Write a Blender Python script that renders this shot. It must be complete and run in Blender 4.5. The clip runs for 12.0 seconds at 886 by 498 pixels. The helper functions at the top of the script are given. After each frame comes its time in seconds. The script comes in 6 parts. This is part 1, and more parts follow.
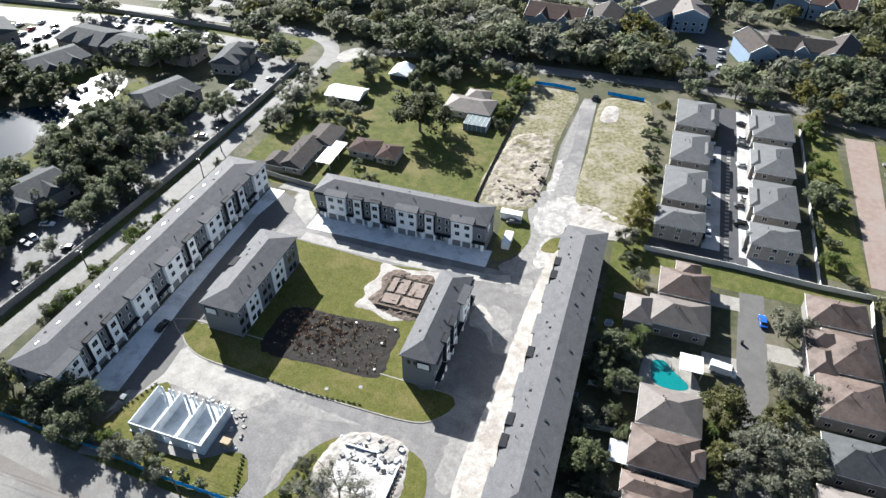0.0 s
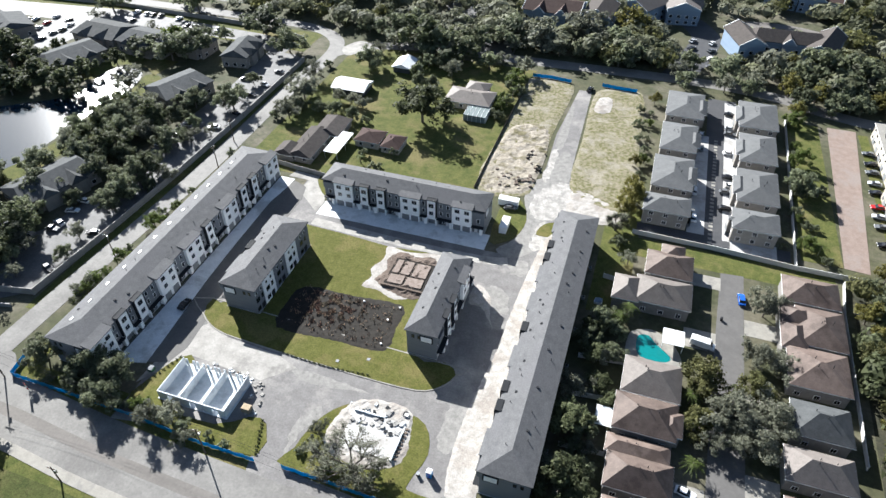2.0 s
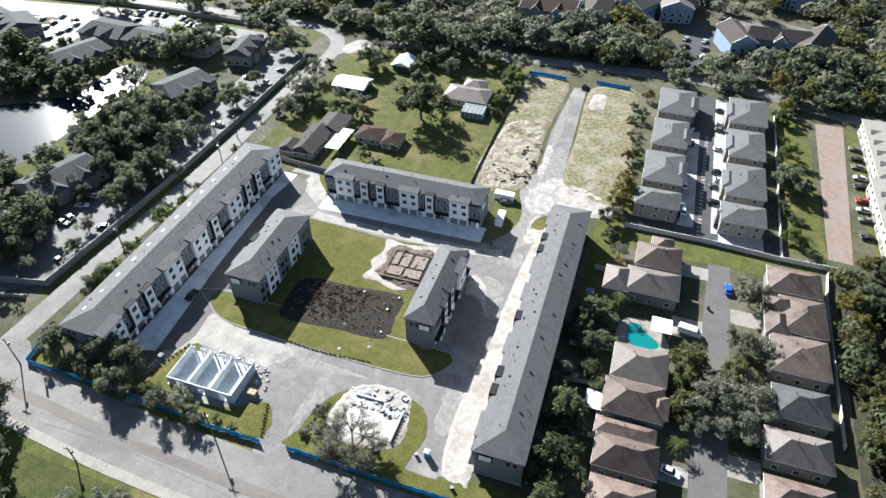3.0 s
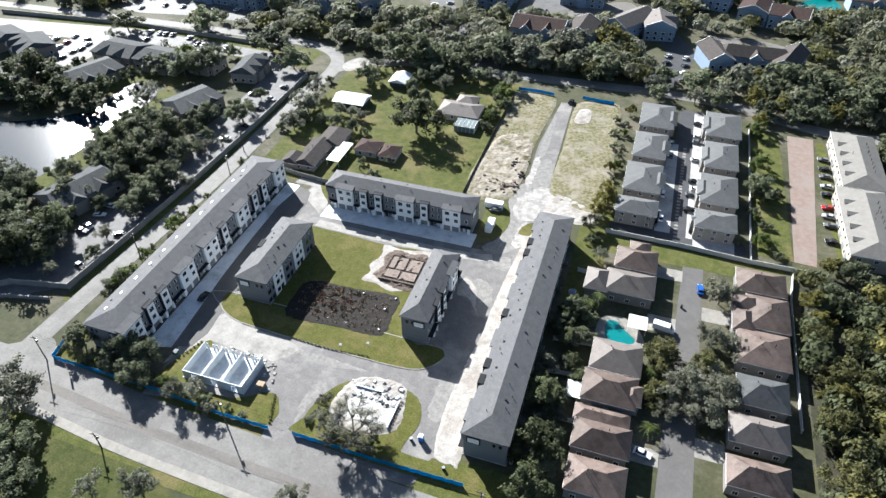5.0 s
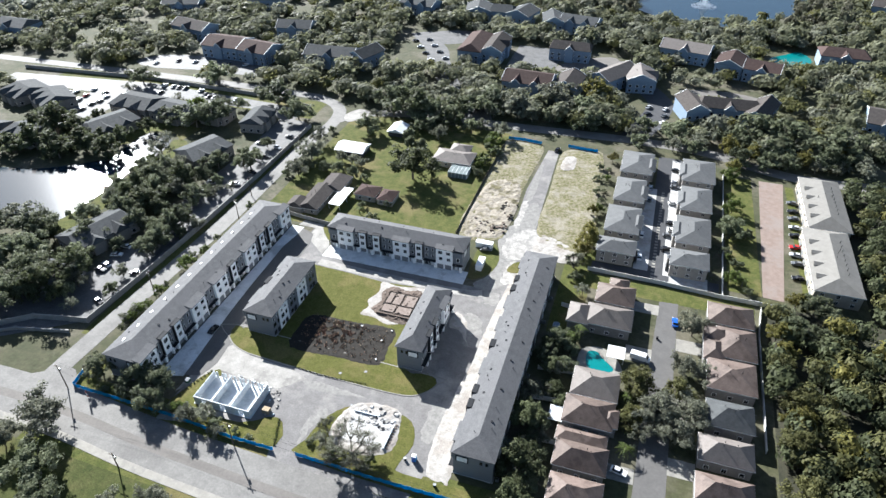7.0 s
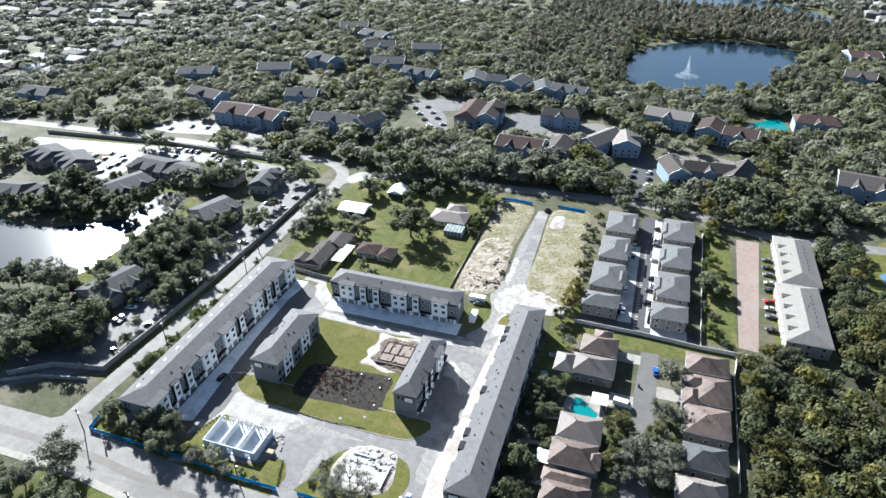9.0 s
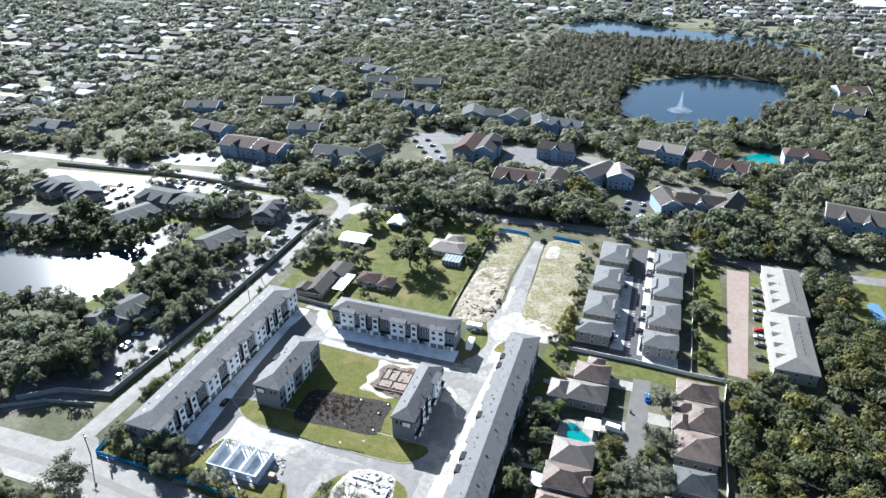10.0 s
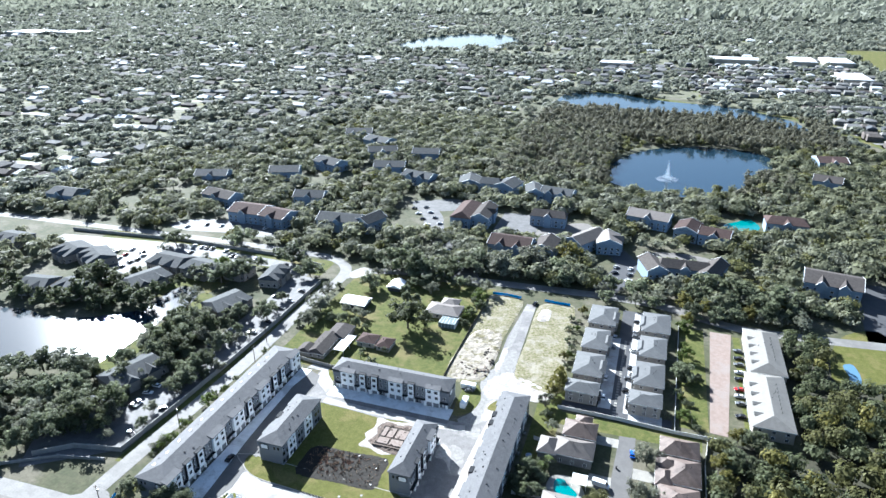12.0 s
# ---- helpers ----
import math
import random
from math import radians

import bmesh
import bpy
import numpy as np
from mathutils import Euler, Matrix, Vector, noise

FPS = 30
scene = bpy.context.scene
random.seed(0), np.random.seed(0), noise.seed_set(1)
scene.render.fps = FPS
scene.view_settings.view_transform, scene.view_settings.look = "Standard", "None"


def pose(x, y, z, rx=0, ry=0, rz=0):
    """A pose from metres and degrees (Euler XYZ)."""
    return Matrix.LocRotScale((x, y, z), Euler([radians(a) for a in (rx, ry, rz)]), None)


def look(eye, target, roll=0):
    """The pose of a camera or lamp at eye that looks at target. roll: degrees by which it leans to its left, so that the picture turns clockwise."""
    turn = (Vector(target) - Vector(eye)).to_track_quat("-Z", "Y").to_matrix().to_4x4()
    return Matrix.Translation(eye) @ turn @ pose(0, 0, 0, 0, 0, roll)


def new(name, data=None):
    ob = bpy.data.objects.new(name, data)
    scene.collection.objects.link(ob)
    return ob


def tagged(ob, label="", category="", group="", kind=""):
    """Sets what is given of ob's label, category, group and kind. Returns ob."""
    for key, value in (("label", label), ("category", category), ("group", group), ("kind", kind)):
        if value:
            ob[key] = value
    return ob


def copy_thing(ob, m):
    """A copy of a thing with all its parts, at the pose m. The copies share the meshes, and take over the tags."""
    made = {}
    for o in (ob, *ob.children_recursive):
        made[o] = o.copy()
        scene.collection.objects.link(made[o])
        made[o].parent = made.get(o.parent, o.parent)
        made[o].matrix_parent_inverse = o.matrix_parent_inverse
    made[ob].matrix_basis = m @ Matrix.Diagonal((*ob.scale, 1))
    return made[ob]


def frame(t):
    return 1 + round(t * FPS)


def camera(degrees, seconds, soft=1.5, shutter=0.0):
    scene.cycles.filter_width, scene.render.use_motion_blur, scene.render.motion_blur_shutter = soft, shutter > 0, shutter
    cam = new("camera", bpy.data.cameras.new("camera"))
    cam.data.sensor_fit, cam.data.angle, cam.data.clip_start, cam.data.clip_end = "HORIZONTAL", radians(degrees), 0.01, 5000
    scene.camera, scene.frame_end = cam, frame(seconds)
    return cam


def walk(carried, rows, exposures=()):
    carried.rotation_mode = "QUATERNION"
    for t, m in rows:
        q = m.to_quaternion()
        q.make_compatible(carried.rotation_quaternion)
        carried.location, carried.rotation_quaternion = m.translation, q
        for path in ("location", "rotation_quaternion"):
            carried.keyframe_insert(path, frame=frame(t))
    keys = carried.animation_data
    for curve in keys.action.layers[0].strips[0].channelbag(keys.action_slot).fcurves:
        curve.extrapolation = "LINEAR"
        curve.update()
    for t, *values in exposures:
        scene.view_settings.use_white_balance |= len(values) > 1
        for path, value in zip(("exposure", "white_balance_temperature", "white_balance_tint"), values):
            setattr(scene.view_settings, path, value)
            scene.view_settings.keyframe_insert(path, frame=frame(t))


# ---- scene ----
# ---- camera ----
cam = camera(68.04, 12.0)
PATH = [
    (0.0, 33.48, -154.98, 129.19, 18.14, -40.39, 0.31),
    (0.5, 34.18, -157.32, 130.63, 18.07, -40.65, 0.24),
    (1.0, 35.19, -159.78, 132.62, 18.01, -40.87, 0.17),
    (1.5, 36.44, -162.38, 134.64, 18.01, -41.12, 0.08),
    (2.0, 37.07, -165.53, 136.69, 18.33, -41.36, 0.12),
    (2.5, 38.49, -168.31, 138.66, 18.40, -41.56, 0.04),
    (3.0, 39.95, -171.28, 140.39, 18.39, -41.62, -0.03),
    (5.0, 45.90, -183.55, 149.09, 18.24, -40.59, -0.15),
    (5.5, 47.58, -186.83, 151.61, 18.23, -39.84, -0.18),
    (6.0, 49.36, -190.48, 153.97, 18.22, -38.86, -0.20),
    (6.5, 51.18, -193.93, 155.94, 18.21, -37.79, -0.20),
    (8.5, 58.13, -207.94, 164.60, 18.20, -32.85, -0.17),
    (9.0, 59.80, -211.45, 166.78, 18.22, -31.54, -0.13),
    (9.5, 61.57, -215.08, 168.90, 18.22, -30.22, -0.11),
    (10.0, 63.36, -218.63, 171.02, 18.26, -28.90, -0.05),
    (10.5, 65.25, -222.29, 173.17, 18.30, -27.58, -0.04),
    (11.0, 67.22, -226.17, 175.86, 18.31, -26.08, -0.05),
    (11.5, 68.95, -230.05, 178.05, 18.32, -24.75, -0.04),
    (12.0, 70.77, -233.70, 180.37, 18.33, -23.47, 0.02),
]
walk(cam, [(t, pose(x, y, z, 90 + pitch, 0, yaw) @ pose(0, 0, 0, 0, 0, roll)) for t, x, y, z, yaw, pitch, roll in PATH],
     [(0.0, 1.87, 5950, 9), (6.0, 1.91, 5850, 9), (9.0, 2.05, 5700, 8), (12.0, 2.34, 5400, 7)])
# ---- sun and sky ----
SUN_AZ, SUN_EL = 138.5, 28.5
sun_way = Vector((math.cos(radians(SUN_EL)) * math.cos(radians(SUN_AZ)), math.cos(radians(SUN_EL)) * math.sin(radians(SUN_AZ)), math.sin(radians(SUN_EL))))
world = bpy.data.worlds.new("sky")
scene.world = world
world.use_nodes = True
wn = world.node_tree.nodes
sky = wn.new("ShaderNodeTexSky")
sky.sky_type = "NISHITA"
sky.sun_disc = False
sky.sun_elevation, sky.sun_rotation = radians(SUN_EL), radians(90 - SUN_AZ)
wn["Background"].inputs["Strength"].default_value = 0.036
world.node_tree.links.new(sky.outputs["Color"], wn["Background"].inputs["Color"])
sun = bpy.data.lights.new("sun", "SUN")
sun.energy, sun.angle, sun.color = 5.0, radians(0.5), (1.0, 0.95, 0.87)
new("sun", sun).matrix_world = look(sun_way * 900, (0, 0, 0))

# ---- materials ----
def material(name, c1, c2, size=1.0, rough=0.8, fine=0.0, bump=0.0, metal=0.0, per=0.0, island=0.0, stretch=(1, 1, 1), spec=0.3, c3=None, size3=0.1, world_space=True, sharp=0.15):
    """Two tones mixed by noise of that size in metres, with a finer grain, an optional third tone in large stains, and a bump."""
    m = bpy.data.materials.new(name)
    m.use_nodes = True
    n, l = m.node_tree.nodes, m.node_tree.links
    b = n["Principled BSDF"]
    b.inputs["Roughness"].default_value, b.inputs["Metallic"].default_value = rough, metal
    b.inputs["Specular IOR Level"].default_value = spec
    if world_space:
        co = n.new("ShaderNodeNewGeometry").outputs["Position"]
    else:
        co = n.new("ShaderNodeTexCoord").outputs["Object"]
    mp = n.new("ShaderNodeMapping")
    mp.inputs["Scale"].default_value = stretch
    l.new(co, mp.inputs["Vector"])
    def field(scale, detail, lo, hi):
        t = n.new("ShaderNodeTexNoise")
        t.inputs["Scale"].default_value, t.inputs["Detail"].default_value, t.inputs["Roughness"].default_value = scale, detail, 0.65
        l.new(mp.outputs["Vector"], t.inputs["Vector"])
        r = n.new("ShaderNodeMapRange")
        r.inputs["From Min"].default_value, r.inputs["From Max"].default_value = lo, hi
        l.new(t.outputs["Fac"], r.inputs["Value"])
        return t, r
    t1, r1 = field(1.0 / size, 6, 0.5 - sharp, 0.5 + sharp)
    mix = n.new("ShaderNodeMix")
    mix.data_type = "RGBA"
    mix.inputs[6].default_value, mix.inputs[7].default_value = (*c1, 1), (*c2, 1)
    l.new(r1.outputs["Result"], mix.inputs[0])
    col = mix.outputs[2]
    if c3:
        t3, r3 = field(size3, 5, 0.5, 0.62)
        m3 = n.new("ShaderNodeMix")
        m3.data_type = "RGBA"
        l.new(r3.outputs["Result"], m3.inputs[0])
        l.new(col, m3.inputs[6])
        m3.inputs[7].default_value = (*c3, 1)
        col = m3.outputs[2]
    def scaled(col, source, lo, hi):
        r = n.new("ShaderNodeMapRange")
        r.inputs["To Min"].default_value, r.inputs["To Max"].default_value = lo, hi
        l.new(source, r.inputs["Value"])
        v = n.new("ShaderNodeVectorMath")
        v.operation = "SCALE"
        l.new(col, v.inputs[0])
        l.new(r.outputs["Result"], v.inputs["Scale"])
        return v.outputs["Vector"]
    if fine:
        tf, rf = field(6.0 / size, 3, 0.25, 0.75)
        col = scaled(col, rf.outputs["Result"], 1 - fine, 1 + fine)
    if per:
        col = scaled(col, n.new("ShaderNodeObjectInfo").outputs["Random"], 1 - per, 1 + per)
    if island:
        col = scaled(col, n.new("ShaderNodeNewGeometry").outputs["Random Per Island"], 1 - island, 1 + island)
    l.new(col, b.inputs["Base Color"])
    if bump:
        tb, _ = field(3.0 / size, 5, 0, 1)
        bp = n.new("ShaderNodeBump")
        bp.inputs["Strength"].default_value, bp.inputs["Distance"].default_value = min(1.0, bump * 4), bump
        l.new(tb.outputs["Fac"], bp.inputs["Height"])
        l.new(bp.outputs["Normal"], b.inputs["Normal"])
    return m


def glossy(name, colour, rough, metal=0.0, spec=0.5):
    return material(name, colour, tuple(c * 0.85 for c in colour), 0.8, rough, metal=metal, spec=spec)


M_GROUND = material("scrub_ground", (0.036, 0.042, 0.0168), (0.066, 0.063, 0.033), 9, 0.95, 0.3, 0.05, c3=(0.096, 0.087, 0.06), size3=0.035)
M_LAWN = material("mown_lawn", (0.066, 0.070, 0.016), (0.092, 0.093, 0.027), 2.4, 0.95, 0.4, 0.04, c3=(0.112, 0.100, 0.036), size3=0.1, spec=0.1)
M_YARD = material("yard_grass", (0.052, 0.064, 0.017), (0.094, 0.096, 0.030), 3, 0.95, 0.4, 0.03, c3=(0.12, 0.105, 0.045), size3=0.06, spec=0.1)
M_ROUGHGRASS = material("rough_roadside_grass", (0.036, 0.046, 0.014), (0.060, 0.066, 0.022), 2.5, 0.95, 0.4, 0.04, c3=(0.078, 0.076, 0.03), size3=0.08, spec=0.1)
# Dry ground made paler, so haze brightens the gaps between far trees.
M_HAZEGROUND = material("haze_paled_suburb_ground", (0.085, 0.088, 0.052), (0.15, 0.145, 0.11), 14, 0.95, 0.3, 0.0, c3=(0.115, 0.118, 0.07), size3=0.02, spec=0.1)
M_FIELD = material("sandy_field", (0.095, 0.093, 0.036), (0.212, 0.19, 0.136), 1.3, 0.95, 0.4, 0.06, c3=(0.225, 0.205, 0.16), size3=0.12, spec=0.1, sharp=0.12)
M_RUT = material("rutted_sand", (0.20, 0.175, 0.135), (0.315, 0.284, 0.238), 1.4, 0.95, 0.35, 0.12, c3=(0.11, 0.098, 0.055), size3=0.12, spec=0.1)
# Brown litter, darkened so its colour holds the shade under the trees.
M_SHADELITTER = material("shade_darkened_leaf_litter", (0.022, 0.024, 0.014), (0.045, 0.042, 0.026), 3, 0.95, 0.4, 0.05)
M_SAND = material("pale_sand", (0.262, 0.242, 0.216), (0.365, 0.346, 0.322), 1.8, 0.95, 0.25, 0.06, c3=(0.246, 0.221, 0.196), size3=0.15, spec=0.1)
M_SPREAD = material("thin_spread_sand", (0.22, 0.208, 0.192), (0.40, 0.38, 0.352), 2.4, 0.9, 0.25, 0.01, c3=(0.22, 0.21, 0.195), size3=0.3, spec=0.2, sharp=0.15)
M_STAIN = material("sandy_asphalt", (0.15, 0.145, 0.135), (0.24, 0.23, 0.215), 1.6, 0.9, 0.15, 0.01, spec=0.2)
M_ASPHALT = material("worn_asphalt", (0.122, 0.115, 0.111), (0.158, 0.151, 0.146), 3, 0.85, 0.2, 0.01, c3=(0.225, 0.213, 0.198), size3=0.06)
M_ROAD = material("road_asphalt", (0.136, 0.13, 0.121), (0.174, 0.167, 0.155), 4, 0.8, 0.16, 0.01, c3=(0.118, 0.112, 0.105), size3=0.05)
M_PATCH = material("patched_asphalt", (0.088, 0.084, 0.08), (0.108, 0.103, 0.098), 5, 0.85, 0.1, 0.01)
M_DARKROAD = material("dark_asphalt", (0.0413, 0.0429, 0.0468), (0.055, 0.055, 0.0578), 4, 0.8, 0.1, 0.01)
M_LOT = material("parking_asphalt", (0.092, 0.09, 0.088), (0.132, 0.129, 0.127), 4, 0.7, 0.2, 0.006, spec=0.14)
M_CONCRETE = material("pale_concrete", (0.344, 0.337, 0.323), (0.413, 0.406, 0.392), 3, 0.8, 0.08, 0.004, c3=(0.289, 0.275, 0.255), size3=0.15)
# Brighter copy of M_CONCRETE, its colour lifted for the shaded aprons.
M_APRON = material("shade_lifted_pale_concrete", (0.56, 0.57, 0.57), (0.66, 0.665, 0.66), 3, 0.8, 0.1, 0.004, c3=(0.42, 0.42, 0.41), size3=0.15)
M_WALK = material("worn_sidewalk", (0.208, 0.196, 0.17), (0.258, 0.244, 0.216), 3, 0.85, 0.1, 0.004, c3=(0.176, 0.168, 0.152), size3=0.2)
M_DUST = material("sandy_concrete", (0.225, 0.214, 0.196), (0.315, 0.30, 0.275), 3, 0.9, 0.15, 0.01, c3=(0.17, 0.161, 0.148), size3=0.1)
M_PAVER = material("brick_paver", (0.168, 0.126, 0.104), (0.215, 0.166, 0.14), 2, 0.85, 0.15, 0.005, c3=(0.20, 0.165, 0.145), size3=0.1)
M_SOIL = material("dark_soil", (0.0126, 0.0109, 0.00882), (0.0231, 0.0193, 0.0151), 2.0, 0.95, 0.3, 0.08)
M_DIRT = material("turned_dirt", (0.07, 0.0525, 0.042), (0.14, 0.108, 0.0875), 1.2, 0.95, 0.3, 0.1)
M_WEED = material("rusty_weeds", (0.15, 0.075, 0.052), (0.165, 0.135, 0.085), 3.0, 0.95, island=0.4)
M_SHINGLE = material("grey_shingle", (0.078, 0.078, 0.081), (0.106, 0.106, 0.108), 2.2, 0.8, 0.24, 0.012, c3=(0.096, 0.095, 0.099), size3=0.1, stretch=(1, 1, 3), spec=0.2)
M_SHINGLE_M = material("mid_grey_shingle", (0.0768, 0.0787, 0.08), (0.0992, 0.101, 0.102), 2, 0.85, 0.14, 0.01, per=0.08)
M_SHINGLE_L = material("pale_grey_shingle", (0.150, 0.142, 0.126), (0.185, 0.175, 0.158), 2, 0.65, 0.12, 0.01, per=0.08)
M_BROWN = material("brown_shingle", (0.098, 0.073, 0.061), (0.135, 0.102, 0.086), 1.6, 0.7, 0.2, 0.012, per=0.18, c3=(0.074, 0.054, 0.045), size3=0.2, spec=0.25)
M_RANCH = material("grey_brown_shingle", (0.050, 0.044, 0.041), (0.070, 0.062, 0.057), 1.6, 0.9, 0.18, 0.012, per=0.15, spec=0.1)
M_LANE = material("brownish_asphalt", (0.118, 0.108, 0.098), (0.142, 0.13, 0.118), 5, 0.85, 0.12, 0.01)
M_TAUPE = material("taupe_shingle", (0.112, 0.098, 0.088), (0.145, 0.127, 0.115), 1.8, 0.7, 0.18, 0.012, per=0.15, spec=0.25)
M_REDROOF = material("red_brown_roof", (0.047, 0.031, 0.028), (0.065, 0.045, 0.040), 2, 0.9, 0.15, 0.012, per=0.2, spec=0.1)
M_APTROOF = material("weathered_roof", (0.054, 0.057, 0.058), (0.076, 0.079, 0.080), 2, 0.9, 0.15, 0.012, per=0.2, spec=0.1)
M_GREYWALL = material("grey_siding", (0.132, 0.14, 0.153), (0.153, 0.162, 0.174), 2, 0.75, 0.06, stretch=(0.3, 0.3, 6))
M_WHITEWALL = material("white_siding", (0.739, 0.739, 0.728), (0.818, 0.818, 0.806), 2, 0.7, 0.05, stretch=(0.3, 0.3, 6))
M_CREAM = material("cream_stucco", (0.29, 0.258, 0.212), (0.35, 0.316, 0.265), 1.5, 0.85, 0.08, 0.004, per=0.1)
M_GREIGE = material("greige_stucco", (0.145, 0.138, 0.130), (0.19, 0.18, 0.168), 1.5, 0.85, 0.1, 0.004, per=0.12)
M_TAUPEWALL = material("taupe_stucco", (0.204, 0.187, 0.17), (0.246, 0.23, 0.208), 1.5, 0.85, 0.08, 0.004, per=0.1)
M_BLUEWALL = material("blue_grey_siding", (0.153, 0.207, 0.279), (0.189, 0.243, 0.315), 2, 0.8, 0.08, per=0.15, stretch=(0.3, 0.3, 5))
M_CMU = material("painted_block", (0.50, 0.53, 0.545), (0.60, 0.62, 0.63), 1.2, 0.85, 0.15, 0.006, c3=(0.42, 0.44, 0.455), size3=0.3)
M_WALL = material("stained_wall", (0.21, 0.203, 0.189), (0.28, 0.269, 0.252), 3, 0.9, 0.12, 0.006)
M_FENCEW = material("white_vinyl", (0.496, 0.488, 0.464), (0.56, 0.552, 0.528), 2, 0.7, 0.06)
M_TRIM = glossy("white_trim", (0.74, 0.74, 0.73), 0.6)
M_DARK = glossy("charcoal_trim", (0.021, 0.0222, 0.0252), 0.8, spec=0.15)
M_GLASS = glossy("dark_window_glass", (0.018, 0.02, 0.024), 0.12)
M_GARAGE = glossy("grey_garage_door", (0.17, 0.175, 0.18), 0.6)
M_DOOR = glossy("white_door", (0.60, 0.60, 0.60), 0.5)
M_BLUE = material("blue_tarp", (0.015, 0.21, 0.40), (0.02, 0.28, 0.50), 0.7, 0.5, 0.1)
def see_through(m, share):
    """Lets some of the light through a thin cloth or leaf."""
    n, l = m.node_tree.nodes, m.node_tree.links
    b = n["Principled BSDF"]
    tr = n.new("ShaderNodeBsdfTranslucent")
    l.new(b.inputs["Base Color"].links[0].from_socket, tr.inputs["Color"])
    mix = n.new("ShaderNodeMixShader")
    mix.inputs[0].default_value = share
    l.new(b.outputs[0], mix.inputs[1])
    l.new(tr.outputs[0], mix.inputs[2])
    l.new(mix.outputs[0], n["Material Output"].inputs["Surface"])
    return m


see_through(M_BLUE, 0.5)
M_WOOD = material("weathered_pole_wood", (0.085, 0.065, 0.05), (0.13, 0.10, 0.08), 0.5, 0.9, 0.2)
M_LUMBER = material("new_lumber", (0.26, 0.20, 0.13), (0.34, 0.27, 0.18), 0.5, 0.85, 0.2)
M_STEEL = glossy("dull_steel", (0.35, 0.36, 0.37), 0.4, 0.8)
M_WHITEMETAL = glossy("white_metal", (0.74, 0.75, 0.75), 0.35)
M_POOL = glossy("pool_water", (0.00868, 0.156, 0.156), 0.12)
M_FOAM = glossy("fountain_spray", (0.85, 0.88, 0.9), 0.6)
M_BARK = material("oak_bark", (0.10, 0.085, 0.07), (0.16, 0.14, 0.12), 0.6, 0.95, 0.2)
M_RUBBER = glossy("tyre_rubber", (0.02, 0.02, 0.02), 0.8)


def foliage(name, c1, c2, size=5, per=0.28, island=0.4):
    return see_through(material(name, c1, c2, size, 0.6, per=per, island=island, spec=0.1, sharp=0.2), 0.48)


M_LEAF = foliage("oak_leaves", (0.086, 0.100, 0.055), (0.190, 0.206, 0.128), 7)
M_LEAF_OLIVE = foliage("olive_leaves", (0.062, 0.066, 0.026), (0.135, 0.132, 0.055), 9)
M_LEAF_DARK = foliage("dark_leaves", (0.056, 0.068, 0.034), (0.122, 0.134, 0.070), 7)
# Moss grey, lightened further so the leaf colour carries some distance haze.
M_LEAF_GREY = foliage("moss_and_haze_grey_leaves", (0.108, 0.114, 0.080), (0.222, 0.226, 0.170), 8)
M_LEAF_GOLD = foliage("yellow_green_leaves", (0.113, 0.109, 0.0319), (0.16, 0.145, 0.0455))
M_LEAF_LIGHT = foliage("light_green_leaves", (0.0766, 0.104, 0.027), (0.108, 0.134, 0.0406))
# Distance haze is put into this paler, bluer, low contrast leaf colour.
M_LEAF_FAR = foliage("distant_hazed_leaves", (0.105, 0.116, 0.085), (0.235, 0.242, 0.195), 16, 0.0, 0.14)
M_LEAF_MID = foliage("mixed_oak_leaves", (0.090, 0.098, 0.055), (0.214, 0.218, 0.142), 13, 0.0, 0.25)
M_LEAF_RUST = foliage("cypress_leaves", (0.11, 0.108, 0.072), (0.165, 0.16, 0.115))


def water(name, colour, rough, wave, size):
    m = glossy(name, colour, rough)
    n, l = m.node_tree.nodes, m.node_tree.links
    b = n["Principled BSDF"]
    b.inputs["Specular IOR Level"].default_value = 0.5
    t = n.new("ShaderNodeTexNoise")
    t.inputs["Scale"].default_value, t.inputs["Detail"].default_value = 1.0 / size, 4
    l.new(n.new("ShaderNodeNewGeometry").outputs["Position"], t.inputs["Vector"])
    bp = n.new("ShaderNodeBump")
    bp.inputs["Strength"].default_value, bp.inputs["Distance"].default_value = 1.0, wave
    l.new(t.outputs["Fac"], bp.inputs["Height"])
    l.new(bp.outputs["Normal"], b.inputs["Normal"])
    return m


M_WATER = water("lake_water", (0.012, 0.026, 0.04), 0.09, 0.0125, 1.2)
M_PAINT = [glossy(n + "_car_paint", c, 0.25) for n, c in (("white", (0.75, 0.75, 0.75)), ("silver", (0.42, 0.43, 0.45)), ("black", (0.012, 0.012, 0.014)), ("grey", (0.12, 0.125, 0.13)), ("red", (0.35, 0.02, 0.02)), ("blue", (0.02, 0.10, 0.42)))]
